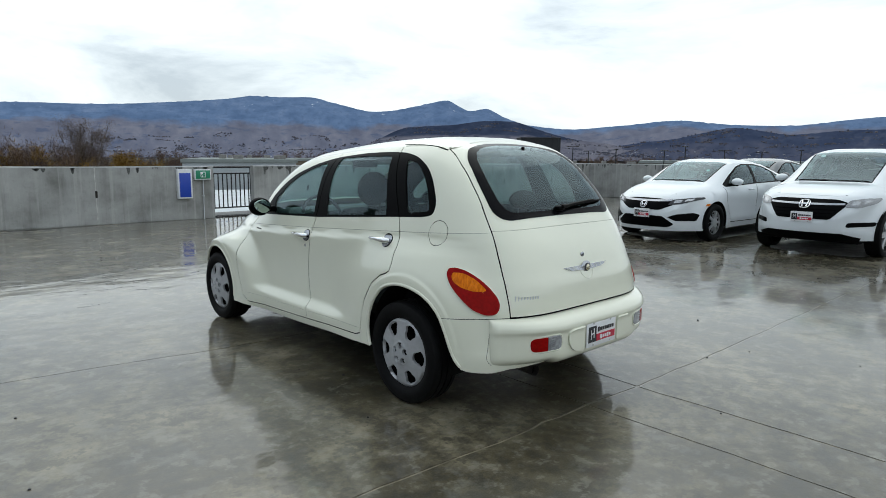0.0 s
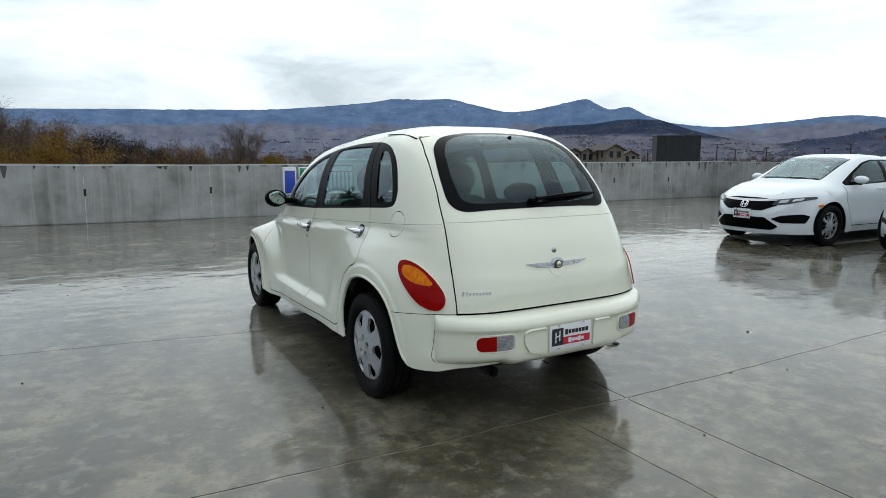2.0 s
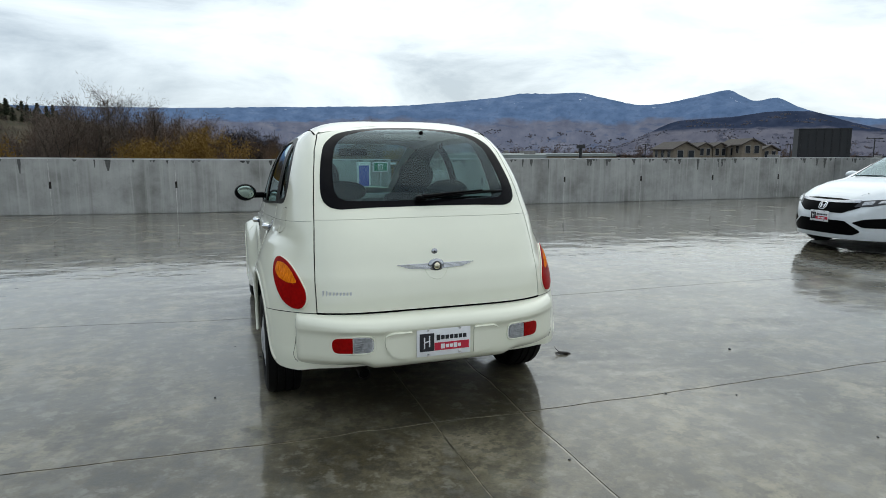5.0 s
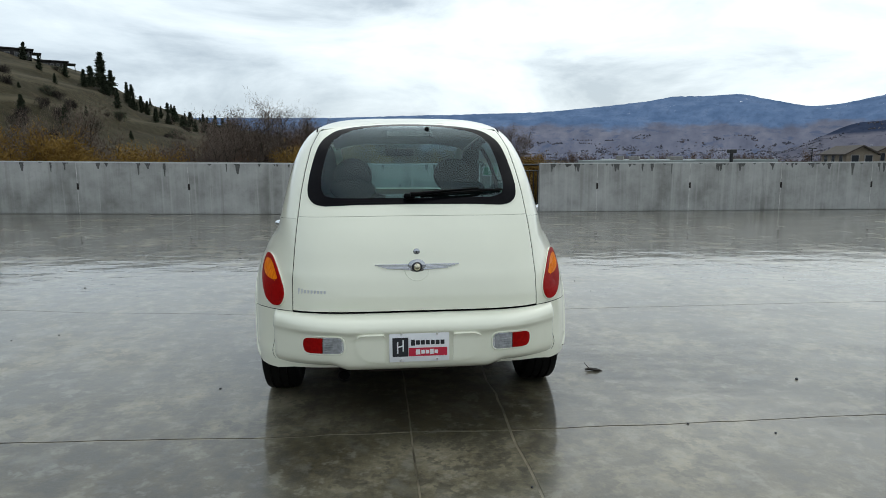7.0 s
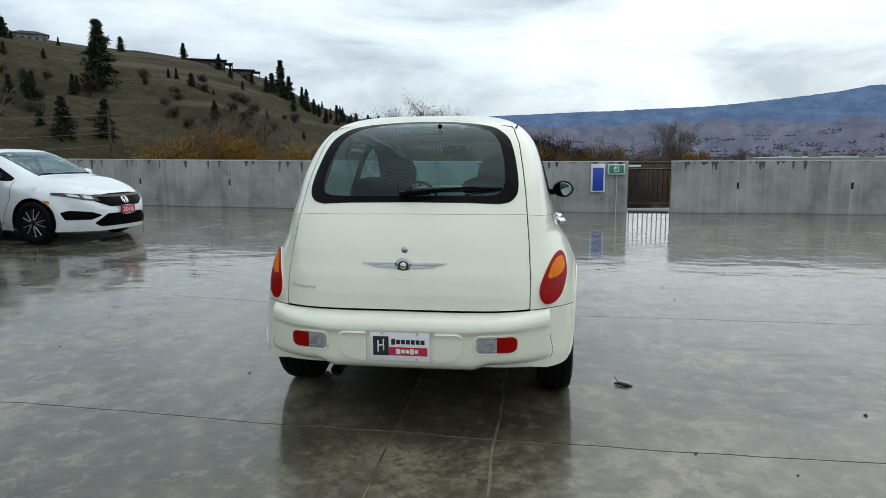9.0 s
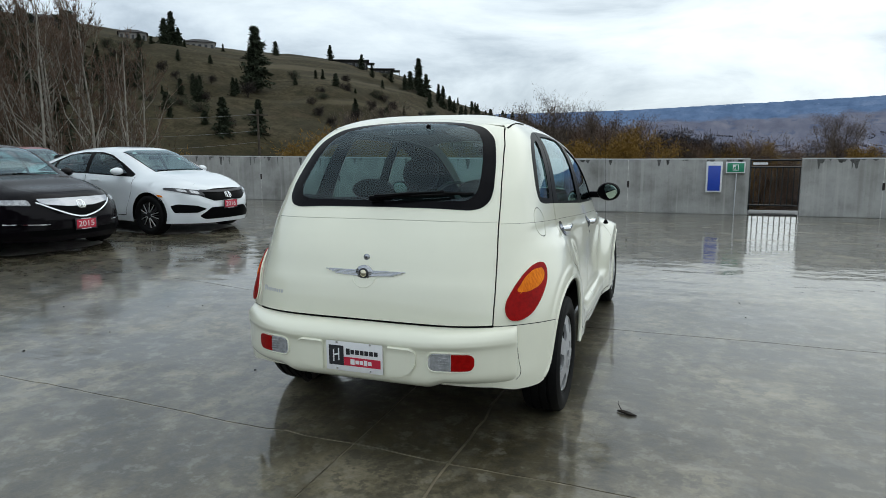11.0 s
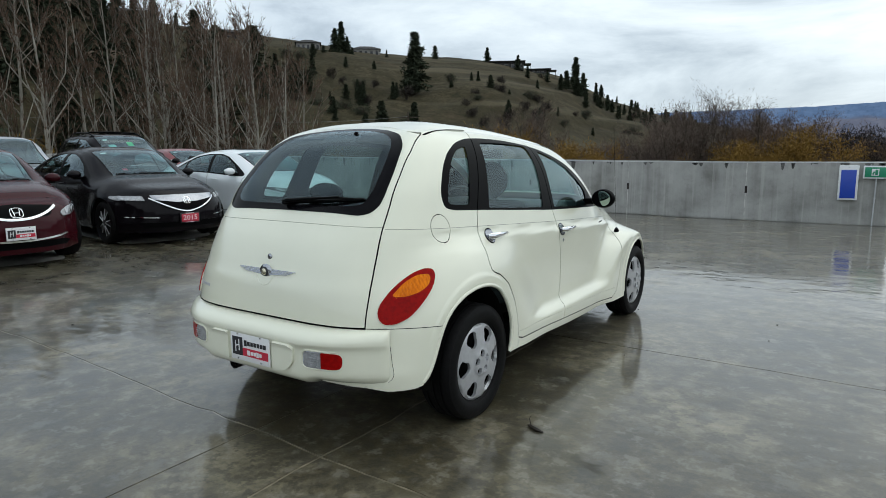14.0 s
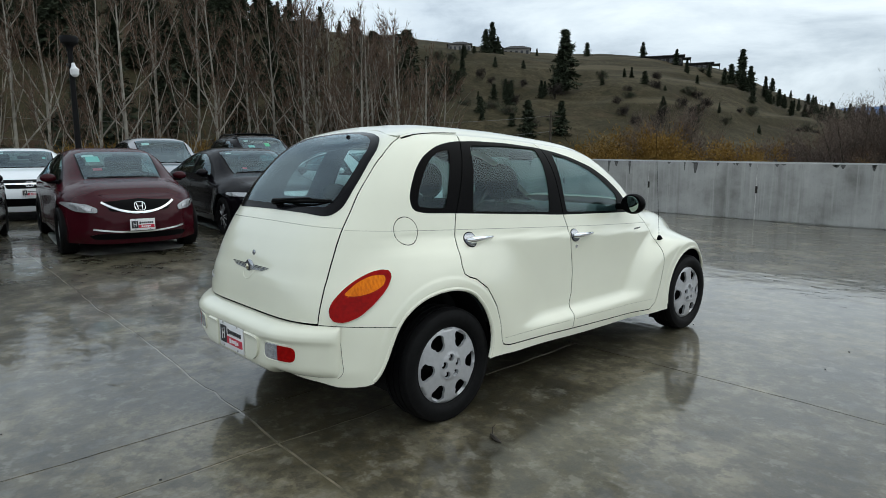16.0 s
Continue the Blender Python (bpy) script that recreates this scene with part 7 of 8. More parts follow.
    # tall bare poplars
    pop = [poplar("poplar_tree", 40 + i, "tall bare pale-barked poplar with reddish buds") for i in range(5)]
    spots = []
    for k in range(28):
        az = (-46.8 - 0.85 * k if k < 16 else -61.0 - 2.6 * (k - 16)) + rnd.uniform(-0.45, 0.45)
        if rnd.random() < 0.12 and k > 4:
            continue
        r = rnd.uniform(40, 54)
        x, y = polar(az, r)
        top = float(np.interp(az, [-92, -66, -60, -51.5, -49, -47], [16.5, 15.6, 14.2, 12.9, 11.6, 9.6])) * rnd.uniform(0.86, 1.03)
        spots.append((x, y, -8.6, (r * math.tan(math.radians(top)) + 10.0) / 20.4))
    plant(pop, spots, "bare poplars beside the deck")
    # big bare trees behind the parapet
    big = [twig_tree("bare_tree", 60 + i, 10.0, 9.6, M["bark"], M["twig_brown"], 27000, 0.28, 0.011, "wide bare deciduous tree with fine brown twigs", 0.20, 16, 0.26, 0.25, 80) for i in range(2)]
    spots = []
    for az, top, r in [(11.9, 2.75, 190), (-10.2, 4.75, 88), (-12.4, 4.0, 84), (-8.4, 3.9, 86), (-24.9, 4.1, 66), (-28.0, 3.0, 70), (-6.2, 3.6, 88), (-13.8, 3.4, 92), (-4.6, 3.3, 92)]:
        x, y = polar(az, r)
        spots.append((x, y, -8.8, (r * math.tan(math.radians(top)) + 10.0) / 9.6))
    plant(big, spots, "bare trees behind the parapet")
    dark = [twig_tree("thorn_tree", 70, 10.0, 8.0, M["twig_dark"], M["twig_dark"], 9500, 0.36, 0.024, "dark tangled bare deciduous tree", 0.18, 9, 0.28, 0.2)]
    spots = []
    for az, top, r in [(1.4, 1.95, 90), (2.8, 1.80, 92), (-0.2, 1.9, 88), (3.8, 1.4, 94)]:
        x, y = polar(az, r)
        spots.append((x, y, -8.8, (r * math.tan(math.radians(top)) + 10.0) / 9.5))
    plant(dark, spots, "dark bare trees behind the parapet")
    yel = [twig_tree("willow_tree", 80 + i, 9.0, 9.0, M["twig_dark"], M["twig_yellow"], 30000, 0.26, 0.024, "yellow-ochre bare willow with fine twigs", 0.04, 14, 0.22, 0.12, 82) for i in range(3)]
    spots = []
    for az, top, r in [(-30.0, 2.8, 60), (-28.5, 3.5, 60), (-27.0, 2.9, 61), (-21.6, 2.2, 60), (-20.4, 1.9, 62), (-7.2, 1.8, 76), (-4.4, 2.0, 74), (-2.4, 2.9, 76), (-3.4, 1.5, 72), (5.3, 1.45, 90), (6.4, 1.2, 92), (14.9, 1.0, 100), (13.6, 0.7, 102), (-44, 0.9, 60), (-48, 1.5, 58), (-52, 1.9, 60), (-70.2, 2.5, 46), (-71.8, 3.1, 46), (-79.0, 2.7, 46), (-77.6, 2.1, 46), (-62, 1.4, 58), (-80, 1.7, 56), (-57, 1.3, 58), (-69.4, 2.7, 48), (-83, 2.4, 50)]:
        x, y = polar(az, r)
        spots.append((x, y, -8.8, (r * math.tan(math.radians(top)) + 10.0) / 8.7))
    plant(yel, spots, "yellow willows")
    brn = [twig_tree("thicket", 90 + i, 8.0, 10.5, M["bark"], (M["twig_red"], M["twig_brown"], M["twig_plum"])[i], 21000, 0.25, 0.0135, "brown leafless thicket of fine twigs", 0.03, 12, 0.16, 0.4, 78) for i in range(3)]
    spots = []
    for az in np.arange(-92, 10.5, 1.3):
        if -46.5 < az < -31.5:
            continue
        top = float(np.interp(az, [-92, -60, -46, -32, -30, -20, -15, -12, -8, -5, -3, -1.4, 0.6, 2.3, 4.1, 6.8, 9], [2.0, 1.7, 1.2, 1.0, 1.1, 1.4, 2.2, 2.9, 3.1, 3.1, 2.9, 2.4, 1.9, 1.7, 1.6, 1.4, 1.2])) + rnd.uniform(-0.6, 0.15)
        r = rnd.uniform(78, 100) if az > -46 else rnd.uniform(58, 76)
        x, y = polar(az + rnd.uniform(-0.4, 0.4), r)
        spots.append((x, y, -8.8, (r * math.tan(math.radians(top)) + 10.0) / 7.9))
    for az in np.arange(13, 74, 1.5):
        r = rnd.uniform(165, 215)
        x, y = polar(az + rnd.uniform(-0.6, 0.6), r)
        top = rnd.uniform(0.15, 0.80) if az < 48 else rnd.uniform(-0.1, 0.45)
        spots.append((x, y, -9.0, (r * math.tan(math.radians(top)) + 10.0) / 7.9))
    plant(brn, spots, "brown thickets")
    # dark scrub on the hillside
    shr = [bush("shrub", 120 + i, 4.0, 3.4, M["twig_dark"] if i else M["needles"], "low dark shrub on the dry hillside", 1500, 0.0, 0.022, 0.16, 0.2) for i in range(2)]
    spots = []
    for _ in range(70):
        az = rnd.uniform(-64, -16)
        x, y, z, r = on_hill(az, rnd.uniform(1.0, float(hill_curve(az)) - 0.5))
        spots.append((x, y, z, rnd.uniform(0.5, 1.15)))
    plant(shr, spots, "shrubs on the hill")
    # pale clay bank on the hill
    x, y, z, r = on_hill(-63.0, 7.7)
    bank = bmesh.new()
    ball(bm=bank, c=(0, 0, 0), s=(13.0, 7.0, 3.4), u=28, v=14)
    for v in bank.verts:
        v.co += v.co.normalized() * (0.5 * math.sin(v.co.x * 1.7) + 0.4 * math.sin(v.co.z * 3.1 + v.co.x))
    tagged(part("clay_bank", bank, M["dirt"], None), "pale bare clay bank on the hillside", "bank", kind="structure").matrix_world = pose(x, y, z - 0.6, 0, 0, 63)
    # power lines below the hill
    p0 = None
    for az, r in [(-36.5, 68), (-62.0, 62), (-88.0, 60)]:
        x, y = polar(az, r)
        top = 1.38 + r * math.tan(math.radians(3.9))
        t = thing("utility_pole", "weathered wooden utility pole with a crossarm", "utility pole", pose(x, y, -8.9, 0, 0, -az), group="utility poles")
        part("pole", tube_bm([(0, 0, 0), (0, 0, top + 8.9)], [0.16, 0.11], 8), M["bark"], t)
        part("crossarm", box_bm((0, 0, top + 8.3), (2.2, 0.12, 0.14), 0.01), M["bark"], t, smooth=False)
        if p0:
            for k, zz in enumerate((-0.5, -2.2, -3.4)):
                a, b = Vector((p0[0], p0[1], p0[2] + zz)), Vector((x, y, top + zz))
                pts = [a.lerp(b, q / 10) - Vector((0, 0, 0.7 * (1 - (q / 5 - 1) ** 2))) for q in range(11)]
                wire = thing("power_line", "thin sagging overhead cable", "cable", group="power lines")
                part("cable", tube_bm(pts, 0.016, 5), M["wire"], wire)
        p0 = (x, y, top)
    far_b = copy_thing(brn[0], pose(*polar(20, 300), -9))
    far_b.scale = (0.9, 0.9, 0.9)
    for _ in range(26):
        az = rnd.uniform(9, 66)
        r = rnd.uniform(190, 420)
        x, y = polar(az, r)
        ob = copy_thing(rnd.choice(brn), pose(x, y, -9, 0, 0, rnd.uniform(0, 360)))
        s = (r * math.tan(math.radians(rnd.uniform(0.05, 0.42))) + 10) / 8.6
        ob.scale = (s * 1.2, s * 1.2, s)


build_trees()


def windowed_house(name, label, az, r, w, d, z0, h, wall, roofm, ridge=1.6, windows=6, flat=False, turn=0.0):
    """A house facing the deck: walls, a pitched or flat roof with eaves, and rows of windows."""
    x, y = polar(az, r)
    t = thing(name, label, "building", pose(x, y, z0, 0, 0, -az + turn))
    part("wall", box_bm((0, 0, h / 2), (w, d, h), 0.03), wall, t, smooth=False)
    if flat:
        part("roof", box_bm((0, 0, h + 0.15), (w + 1.4, d + 1.4, 0.35), 0.05), roofm, t, smooth=False)
    else:
        vs = [(-w / 2 - 0.5, -d / 2 - 0.5, h - 0.1), (w / 2 + 0.5, -d / 2 - 0.5, h - 0.1), (w / 2 + 0.5, d / 2 + 0.5, h - 0.1), (-w / 2 - 0.5, d / 2 + 0.5, h - 0.1), (-w / 2 + min(w, d) * 0.35, 0, h + ridge), (w / 2 - min(w, d) * 0.35, 0, h + ridge)]
        raw("roof", vs, [(0, 1, 5, 4), (1, 2, 5), (2, 3, 4, 5), (3, 0, 4), (0, 3, 2, 1)], roofm, t, smooth=False)
    rows = max(1, int(h // 2.8))
    for j in range(rows):
        for i in range(windows):
            wx = -w / 2 + w * (i + 0.5) / windows
            wz = h * (j + 0.5) / rows
            f = part("window", box_bm((wx, -d / 2 - 0.02, wz), (w / windows * 0.55, 0.12, min(1.5, h / rows * 0.5)), 0.02), M["houseL"], t, smooth=False)
            part("pane", box_bm((wx, -d / 2 - 0.09, wz), (w / windows * 0.47, 0.04, min(1.3, h / rows * 0.42)), 0.01), M["pane"], f, smooth=False)
    return t


def gable_house(name, label, az, r, w, d, z0, ridge, pitch):
    """A stucco house with its gable towards the deck: walls up to the gable, two roof slopes with eaves, and window rows."""
    x, y = polar(az, r)
    t = thing(name, label, "building", pose(x, y, z0, 0, 0, -az + 24))
    h = ridge - w / 2 * pitch
    vs = [(-w / 2, -d / 2, 0), (w / 2, -d / 2, 0), (w / 2, -d / 2, h), (0, -d / 2, ridge), (-w / 2, -d / 2, h)]
    vs += [(a, d / 2, c) for a, b, c in vs]
    raw("wall", vs, [(0, 1, 2, 3, 4), (9, 8, 7, 6, 5), (0, 5, 6, 1), (1, 6, 7, 2), (4, 9, 5, 0), (2, 7, 8, 3), (3, 8, 9, 4)], M["stucco"], t, smooth=False)
    for sx in (-1, 1):
        e, lo = sx * (w / 2 + 0.35), h - 0.35 * pitch
        q = [(0, -d / 2 - 0.4, ridge + 0.02), (e, -d / 2 - 0.4, lo + 0.02), (e, d / 2 + 0.4, lo + 0.02), (0, d / 2 + 0.4, ridge + 0.02)]
        q += [(a, b, c + 0.20) for a, b, c in q]
        raw("roof_slope", q, [(3, 2, 1, 0), (4, 5, 6, 7), (0, 1, 5, 4), (1, 2, 6, 5), (2, 3, 7, 6), (3, 0, 4, 7)], M["rooftan"], t, smooth=False)
    for z in (h - 0.75, h - 3.4):
        for k in (-0.22, 0.22):
            f = part("window", box_bm((w * k, -d / 2 - 0.02, z), (w * 0.27, 0.12, 1.3), 0.02), M["houseL"], t, smooth=False)
            part("pane", box_bm((w * k, -d / 2 - 0.09, z), (w * 0.22, 0.04, 1.1), 0.01), M["pane"], f, smooth=False)
        for k in range(3):
            f = part("window", box_bm((-w / 2 - 0.02, -d / 2 + 1.6 + 2.6 * k, z), (0.12, 1.1, 1.3), 0.02), M["houseL"], t, smooth=False)
            part("pane", box_bm((-w / 2 - 0.09, -d / 2 + 1.6 + 2.6 * k, z), (0.04, 0.9, 1.1), 0.01), M["pane"], f, smooth=False)
    return t


def build_town():
    rnd = random.Random(8)
    # houses on the hill's brow
    for az, e, w, h, flat in [(-28.2, 7.55, 14, 1.9, True), (-25.4, 6.95, 9.5, 1.5, True), (-40.6, 8.75, 10, 1.6, False), (-59.8, 10.2, 14, 4.0, False), (-51.5, 9.6, 12, 2.2, False), (-45.6, 9.2, 8, 1.5, False)]:
        x, y, z, r = on_hill(az, e)
        t = windowed_house("hill_house", "dark flat-roofed house on the hill's brow" if flat else "low house among pines on the hilltop", az, r, w, 8, z - 1.2, h + 1.6, M["houseD"] if flat or az < -50 else M["houseL"], M["houseD"], 1.4, 5, flat)
        if flat:
            part("deck_post", box_bm((w / 2 + 2.6, -3, 1.2), (0.25, 0.25, 2.6)), M["houseD"], t, smooth=False)
            part("balcony", box_bm((w / 2 + 1.2, -1, 2.6), (3.4, 6, 0.3)), M["houseD"], t, smooth=False)
    # tan apartment rows beyond the deck: gables towards it, stepping along the street
    for az, r, w, top in [(39.2, 112, 4.1, 1.25), (40.75, 118, 2.5, 1.15), (41.95, 119, 2.5, 1.15), (43.1, 119, 2.4, 1.2), (44.35, 116, 3.2, 1.75), (45.7, 122, 2.6, 0.75)]:
        gable_house("apartment_house", "tan stucco apartment house with brown shingle gable", az, r, w, 8.5, -9, 10.38 + top, 0.52)
    # charcoal plant screen on the next roof
    t = thing("plant_screen", "charcoal sheet-steel plant enclosure on a roof", "enclosure", pose(*polar(50.4, 82), 0, 0, 0, -50.4 + 12))
    part("screen_wall", box_bm((0, 0, 1.9), (5.2, 3.2, 3.7), 0.02), M["charcoal"], t, smooth=False)
    part("rim", box_bm((0, 0, 3.78), (5.3, 3.3, 0.10), 0.02), M["charcoal"], t, smooth=False)
    for i in range(7):
        part("rib", box_bm((-2.3 + 0.77 * i, -1.62, 1.9), (0.06, 0.05, 3.6)), M["charcoal"], t, smooth=False)
    # flat commercial roofs
    for i, (az, r, w, d, top) in enumerate([(23.5, 95, 15, 12, 0.55), (27, 130, 30, 16, 0.5), (50.4, 86, 16, 12, 0.05), (58, 140, 34, 14, -0.5), (66, 160, 36, 16, 0.2), (73, 150, 26, 14, -0.2)]):
        x, y = polar(az, r)
        b = thing("flat_roofed_store", "low flat-roofed store beyond the deck", "building", pose(x, y, -9, 0, 0, -az + rnd.uniform(-6, 6)))
        part("wall", box_bm((0, 0, (9 + top) / 2), (w, d, 9 + top), 0.03), M["paleroof"] if i == 0 else M["stucco"] if i % 2 else M["houseL"], b, smooth=False)
        part("parapet", box_bm((0, 0, 9 + top), (w + 0.4, d + 0.4, 0.5), 0.03), M["roofgrey"], b, smooth=False)
        for k in range(3):
            part("roof_unit", box_bm((rnd.uniform(-w / 2.6, w / 2.6), rnd.uniform(-d / 3, d / 3), 9.5 + top), (rnd.uniform(0.8, 2), 1.2, rnd.uniform(0.5, 0.9)), 0.05), M["houseL"], b, smooth=False)
    x, y = polar(25.5, 52)
    lo = thing("lower_building", "lower building with a pale wet flat roof below the deck", "building", pose(x, y, -9, 0, 0, -24))
    part("wall", box_bm((0, 0, 3.2), (17, 34, 6.4), 0.03), M["houseL"], lo, smooth=False)
    part("roof", box_bm((0, 0, 6.5), (17.4, 34.4, 0.3), 0.03), M["paleroof"], lo, smooth=False)
    x, y = polar(66.5, 118)
    sh = thing("red_store", "store with a red front in the distance", "building", pose(x, y, -9, 0, 0, -66.5))
    part("wall", box_bm((0, 0, 4.6), (9, 8, 9.2), 0.03), M["red"], sh, smooth=False)
    part("roof", box_bm((0, 0, 9.3), (9.4, 8.4, 0.3), 0.03), M["roofgrey"], sh, smooth=False)
    for i, (az, e) in enumerate([(61.5, 0.55), (63.2, 0.9), (66.3, 0.6), (69.2, 0.45), (72, 0.6), (55.0, 0.5), (57.4, 0.65), (48.0, 0.5), (74.5, 0.5), (36.8, 0.55), (53.6, 0.9)]):
        r = 105 + 9 * (i % 3)
        x, y = polar(az, r)
        top = 1.38 + r * math.tan(math.radians(e))
        p = thing("car_park_lamp", "tall dark twin-headed car park lamp", "street lamp", pose(x, y, -9, 0, 0, rnd.uniform(0, 180)), group="car park lamps")
        part("pole", tube_bm([(0, 0, 0), (0, 0, top + 9)], [0.12, 0.08], 6), M["iron"], p)
        part("arm", box_bm((0, 0, top + 9), (1.9, 0.10, 0.08)), M["iron"], p, smooth=False)
        for sx in (-1, 1):
            part("lamp_head", box_bm((sx * 0.85, 0, top + 8.98), (0.6, 0.35, 0.14), 0.03), M["iron"], p, smooth=False)
    x, y = polar(31.5, 60)
    v = thing("roof_flue", "dark roof flue with a square cap", "chimney", pose(x, y, -9))
    part("pipe", tube_bm([(0, 0, 0), (0, 0, 10.6)], 0.16, 10), M["iron"], v)
    part("cap", box_bm((0, 0, 10.75), (0.62, 0.62, 0.35), 0.04), M["iron"], v, smooth=False)
    # far suburb: hundreds of small roofs, and dark trees between
    vs, fs, tv, tf = [], [], [], []

    def brick_at(vs, fs, x, y, z, w, d, h, rz):
        k = len(vs)
        c, s = math.cos(rz), math.sin(rz)
        for dx, dy, dz in ((-1, -1, 0), (1, -1, 0), (1, 1, 0), (-1, 1, 0), (-1, -1, 1), (1, -1, 1), (1, 1, 1), (-1, 1, 1), (-1, 0, 1.6), (1, 0, 1.6)):
            px, py = dx * w / 2, dy * d / 2
            vs.append((x + px * c - py * s, y + px * s + py * c, z + dz * h))
        for f in ((0, 1, 5, 4), (1, 2, 6, 5), (2, 3, 7, 6), (3, 0, 4, 7), (4, 5, 9, 8), (6, 7, 8, 9), (5, 6, 9), (7, 4, 8)):
            fs.append(tuple(k + q for q in f))
    for _ in range(2600):
        az = rnd.triangular(2, 84, 56) if rnd.random() < 0.7 else rnd.uniform(6, 44)
        r = 1130 + 1050 * rnd.random() ** 1.2
        x, y = polar(az, r)
        z = land_z(az, r)
        if z < -7 or math.degrees(math.atan2(z, r)) > 0.35 + 0.75 * rnd.random() ** 2:
            continue
        brick_at(vs, fs, x, y, z + 0.4, rnd.uniform(2.2, 4.5) * r / 1500, rnd.uniform(2.2, 3.6) * r / 1500, rnd.uniform(0.7, 1.5) * r / 1500, rnd.uniform(0, 3.14))
    tagged(raw("far_houses", vs, fs, M["far_house"], smooth=False), "hundreds of small pale houses on the far slopes, greyed with painted haze", "houses", kind="stuff")
    clump = (0, 0, 0)
    for i in range(7000):
        if i % 14 == 0:
            clump = (rnd.uniform(0, 84), 1010 + 1250 * rnd.random() ** 2.2, rnd.uniform(0.10, 0.55))
        az = clump[0] + rnd.gauss(0, clump[2])
        r = max(1008.0, clump[1] + rnd.gauss(0, 14))
        x, y = polar(az, r)
        h, w = rnd.uniform(1.6, 4.6) * r / 1700, rnd.uniform(1.0, 3.4) * r / 1700
        z = land_z(az, r) - 0.5
        k = len(tv)
        c = [(x + w * math.cos(a) * rnd.uniform(0.7, 1.1), y + w * math.sin(a) * rnd.uniform(0.7, 1.1)) for a in (0.3, 1.6, 2.8, 4.0, 5.2)]
        tv += [(*q, z) for q in c] + [(x + (q[0] - x) * 0.75, y + (q[1] - y) * 0.75, z + h * rnd.uniform(0.5, 0.8)) for q in c] + [(x, y, z + h)]
        for i in range(5):
            m = (i + 1) % 5
            tf += [(k + i, k + m, k + 5 + m, k + 5 + i), (k + 5 + i, k + 5 + m, k + 10)]
    tagged(raw("far_trees", tv, tf, M["far_wood"], smooth=False), "dark scattered trees in the far valley, greyed with painted haze", "trees", kind="stuff")


def island_mix(name, stops):
    n = Nodes(name)
    g = n.tree.nodes.new("ShaderNodeNewGeometry")
    n.set(Base_Color=n.ramp(g.outputs["Random Per Island"], stops), Roughness=0.9, Specular_IOR_Level=0.1)
    return n.mat


# walls and treetops greyed towards blue: the valley's haze is in their colour
M["far_house"] = island_mix("hazy_house_walls", [(0.0, (0.075, 0.078, 0.105)), (0.5, (0.12, 0.12, 0.15)), (0.85, (0.18, 0.18, 0.215)), (1.0, (0.38, 0.39, 0.43))])
M["far_wood"] = island_mix("hazy_wood_tops", [(0.0, (0.048, 0.052, 0.072)), (0.5, (0.074, 0.072, 0.090)), (1.0, (0.115, 0.100, 0.108))])
build_town()

# ---- the other parked cars ----


dry_n = Nodes("dry_concrete_patch")
dry_n.set(Base_Color=dry_n.ramp(dry_n.noise(5.0, 8.0, 0.65), [(0.35, (0.22, 0.215, 0.20)), (0.65, (0.38, 0.375, 0.36))]), Roughness=0.8, Specular_IOR_Level=0.2)
M["dry"] = dry_n.mat


def dry_patch(front, rz, L):
    """The concrete that the car above has kept dry, with a wandering rim."""
    rnd = random.Random(int(abs(front[0] * 100)))
    a = radians(rz)
    loop = []
    for i in range(64):
        t = 2 * math.pi * i / 64
        u = 0.80 * np.sign(math.cos(t)) * abs(math.cos(t)) ** 0.5 + 0.03 * math.sin(5 * t + front[1])
        w = (L / 2 - 0.40) * np.sign(math.sin(t)) * abs(math.sin(t)) ** 0.38 + 0.04 * math.sin(3 * t) + rnd.uniform(-0.012, 0.012)
        v = L / 2 - w
        loop.append((front[0] + math.sin(a) * v + math.cos(a) * u, front[1] - math.cos(a) * v + math.sin(a) * u))
    v, f, _ = triangulate(loop, [], 0.5)
    sheet("dry_patch", v, f, deck_fn, M["dry"], floor, "pale dry concrete sheltered by a parked car", offset=0.004)


def on_deck(front, rz, L):
    """The pose of a car whose nose stands at front (x, y), turned by rz, following the deck's slope."""
    a = radians(rz)
    ox, oy = front[0] + math.sin(a) * L, front[1] - math.cos(a) * L
    cx, cy = (front[0] + ox) / 2, (front[1] + oy) / 2
    z0, z1 = float(deck_z(ox, oy)), float(deck_z(*front))
    dry_patch(front, rz, L)
    pitch = math.degrees(math.atan2(z1 - z0, L))
    return pose(ox, oy, z0, 0, 0, rz) @ pose(0, 0, 0, pitch)


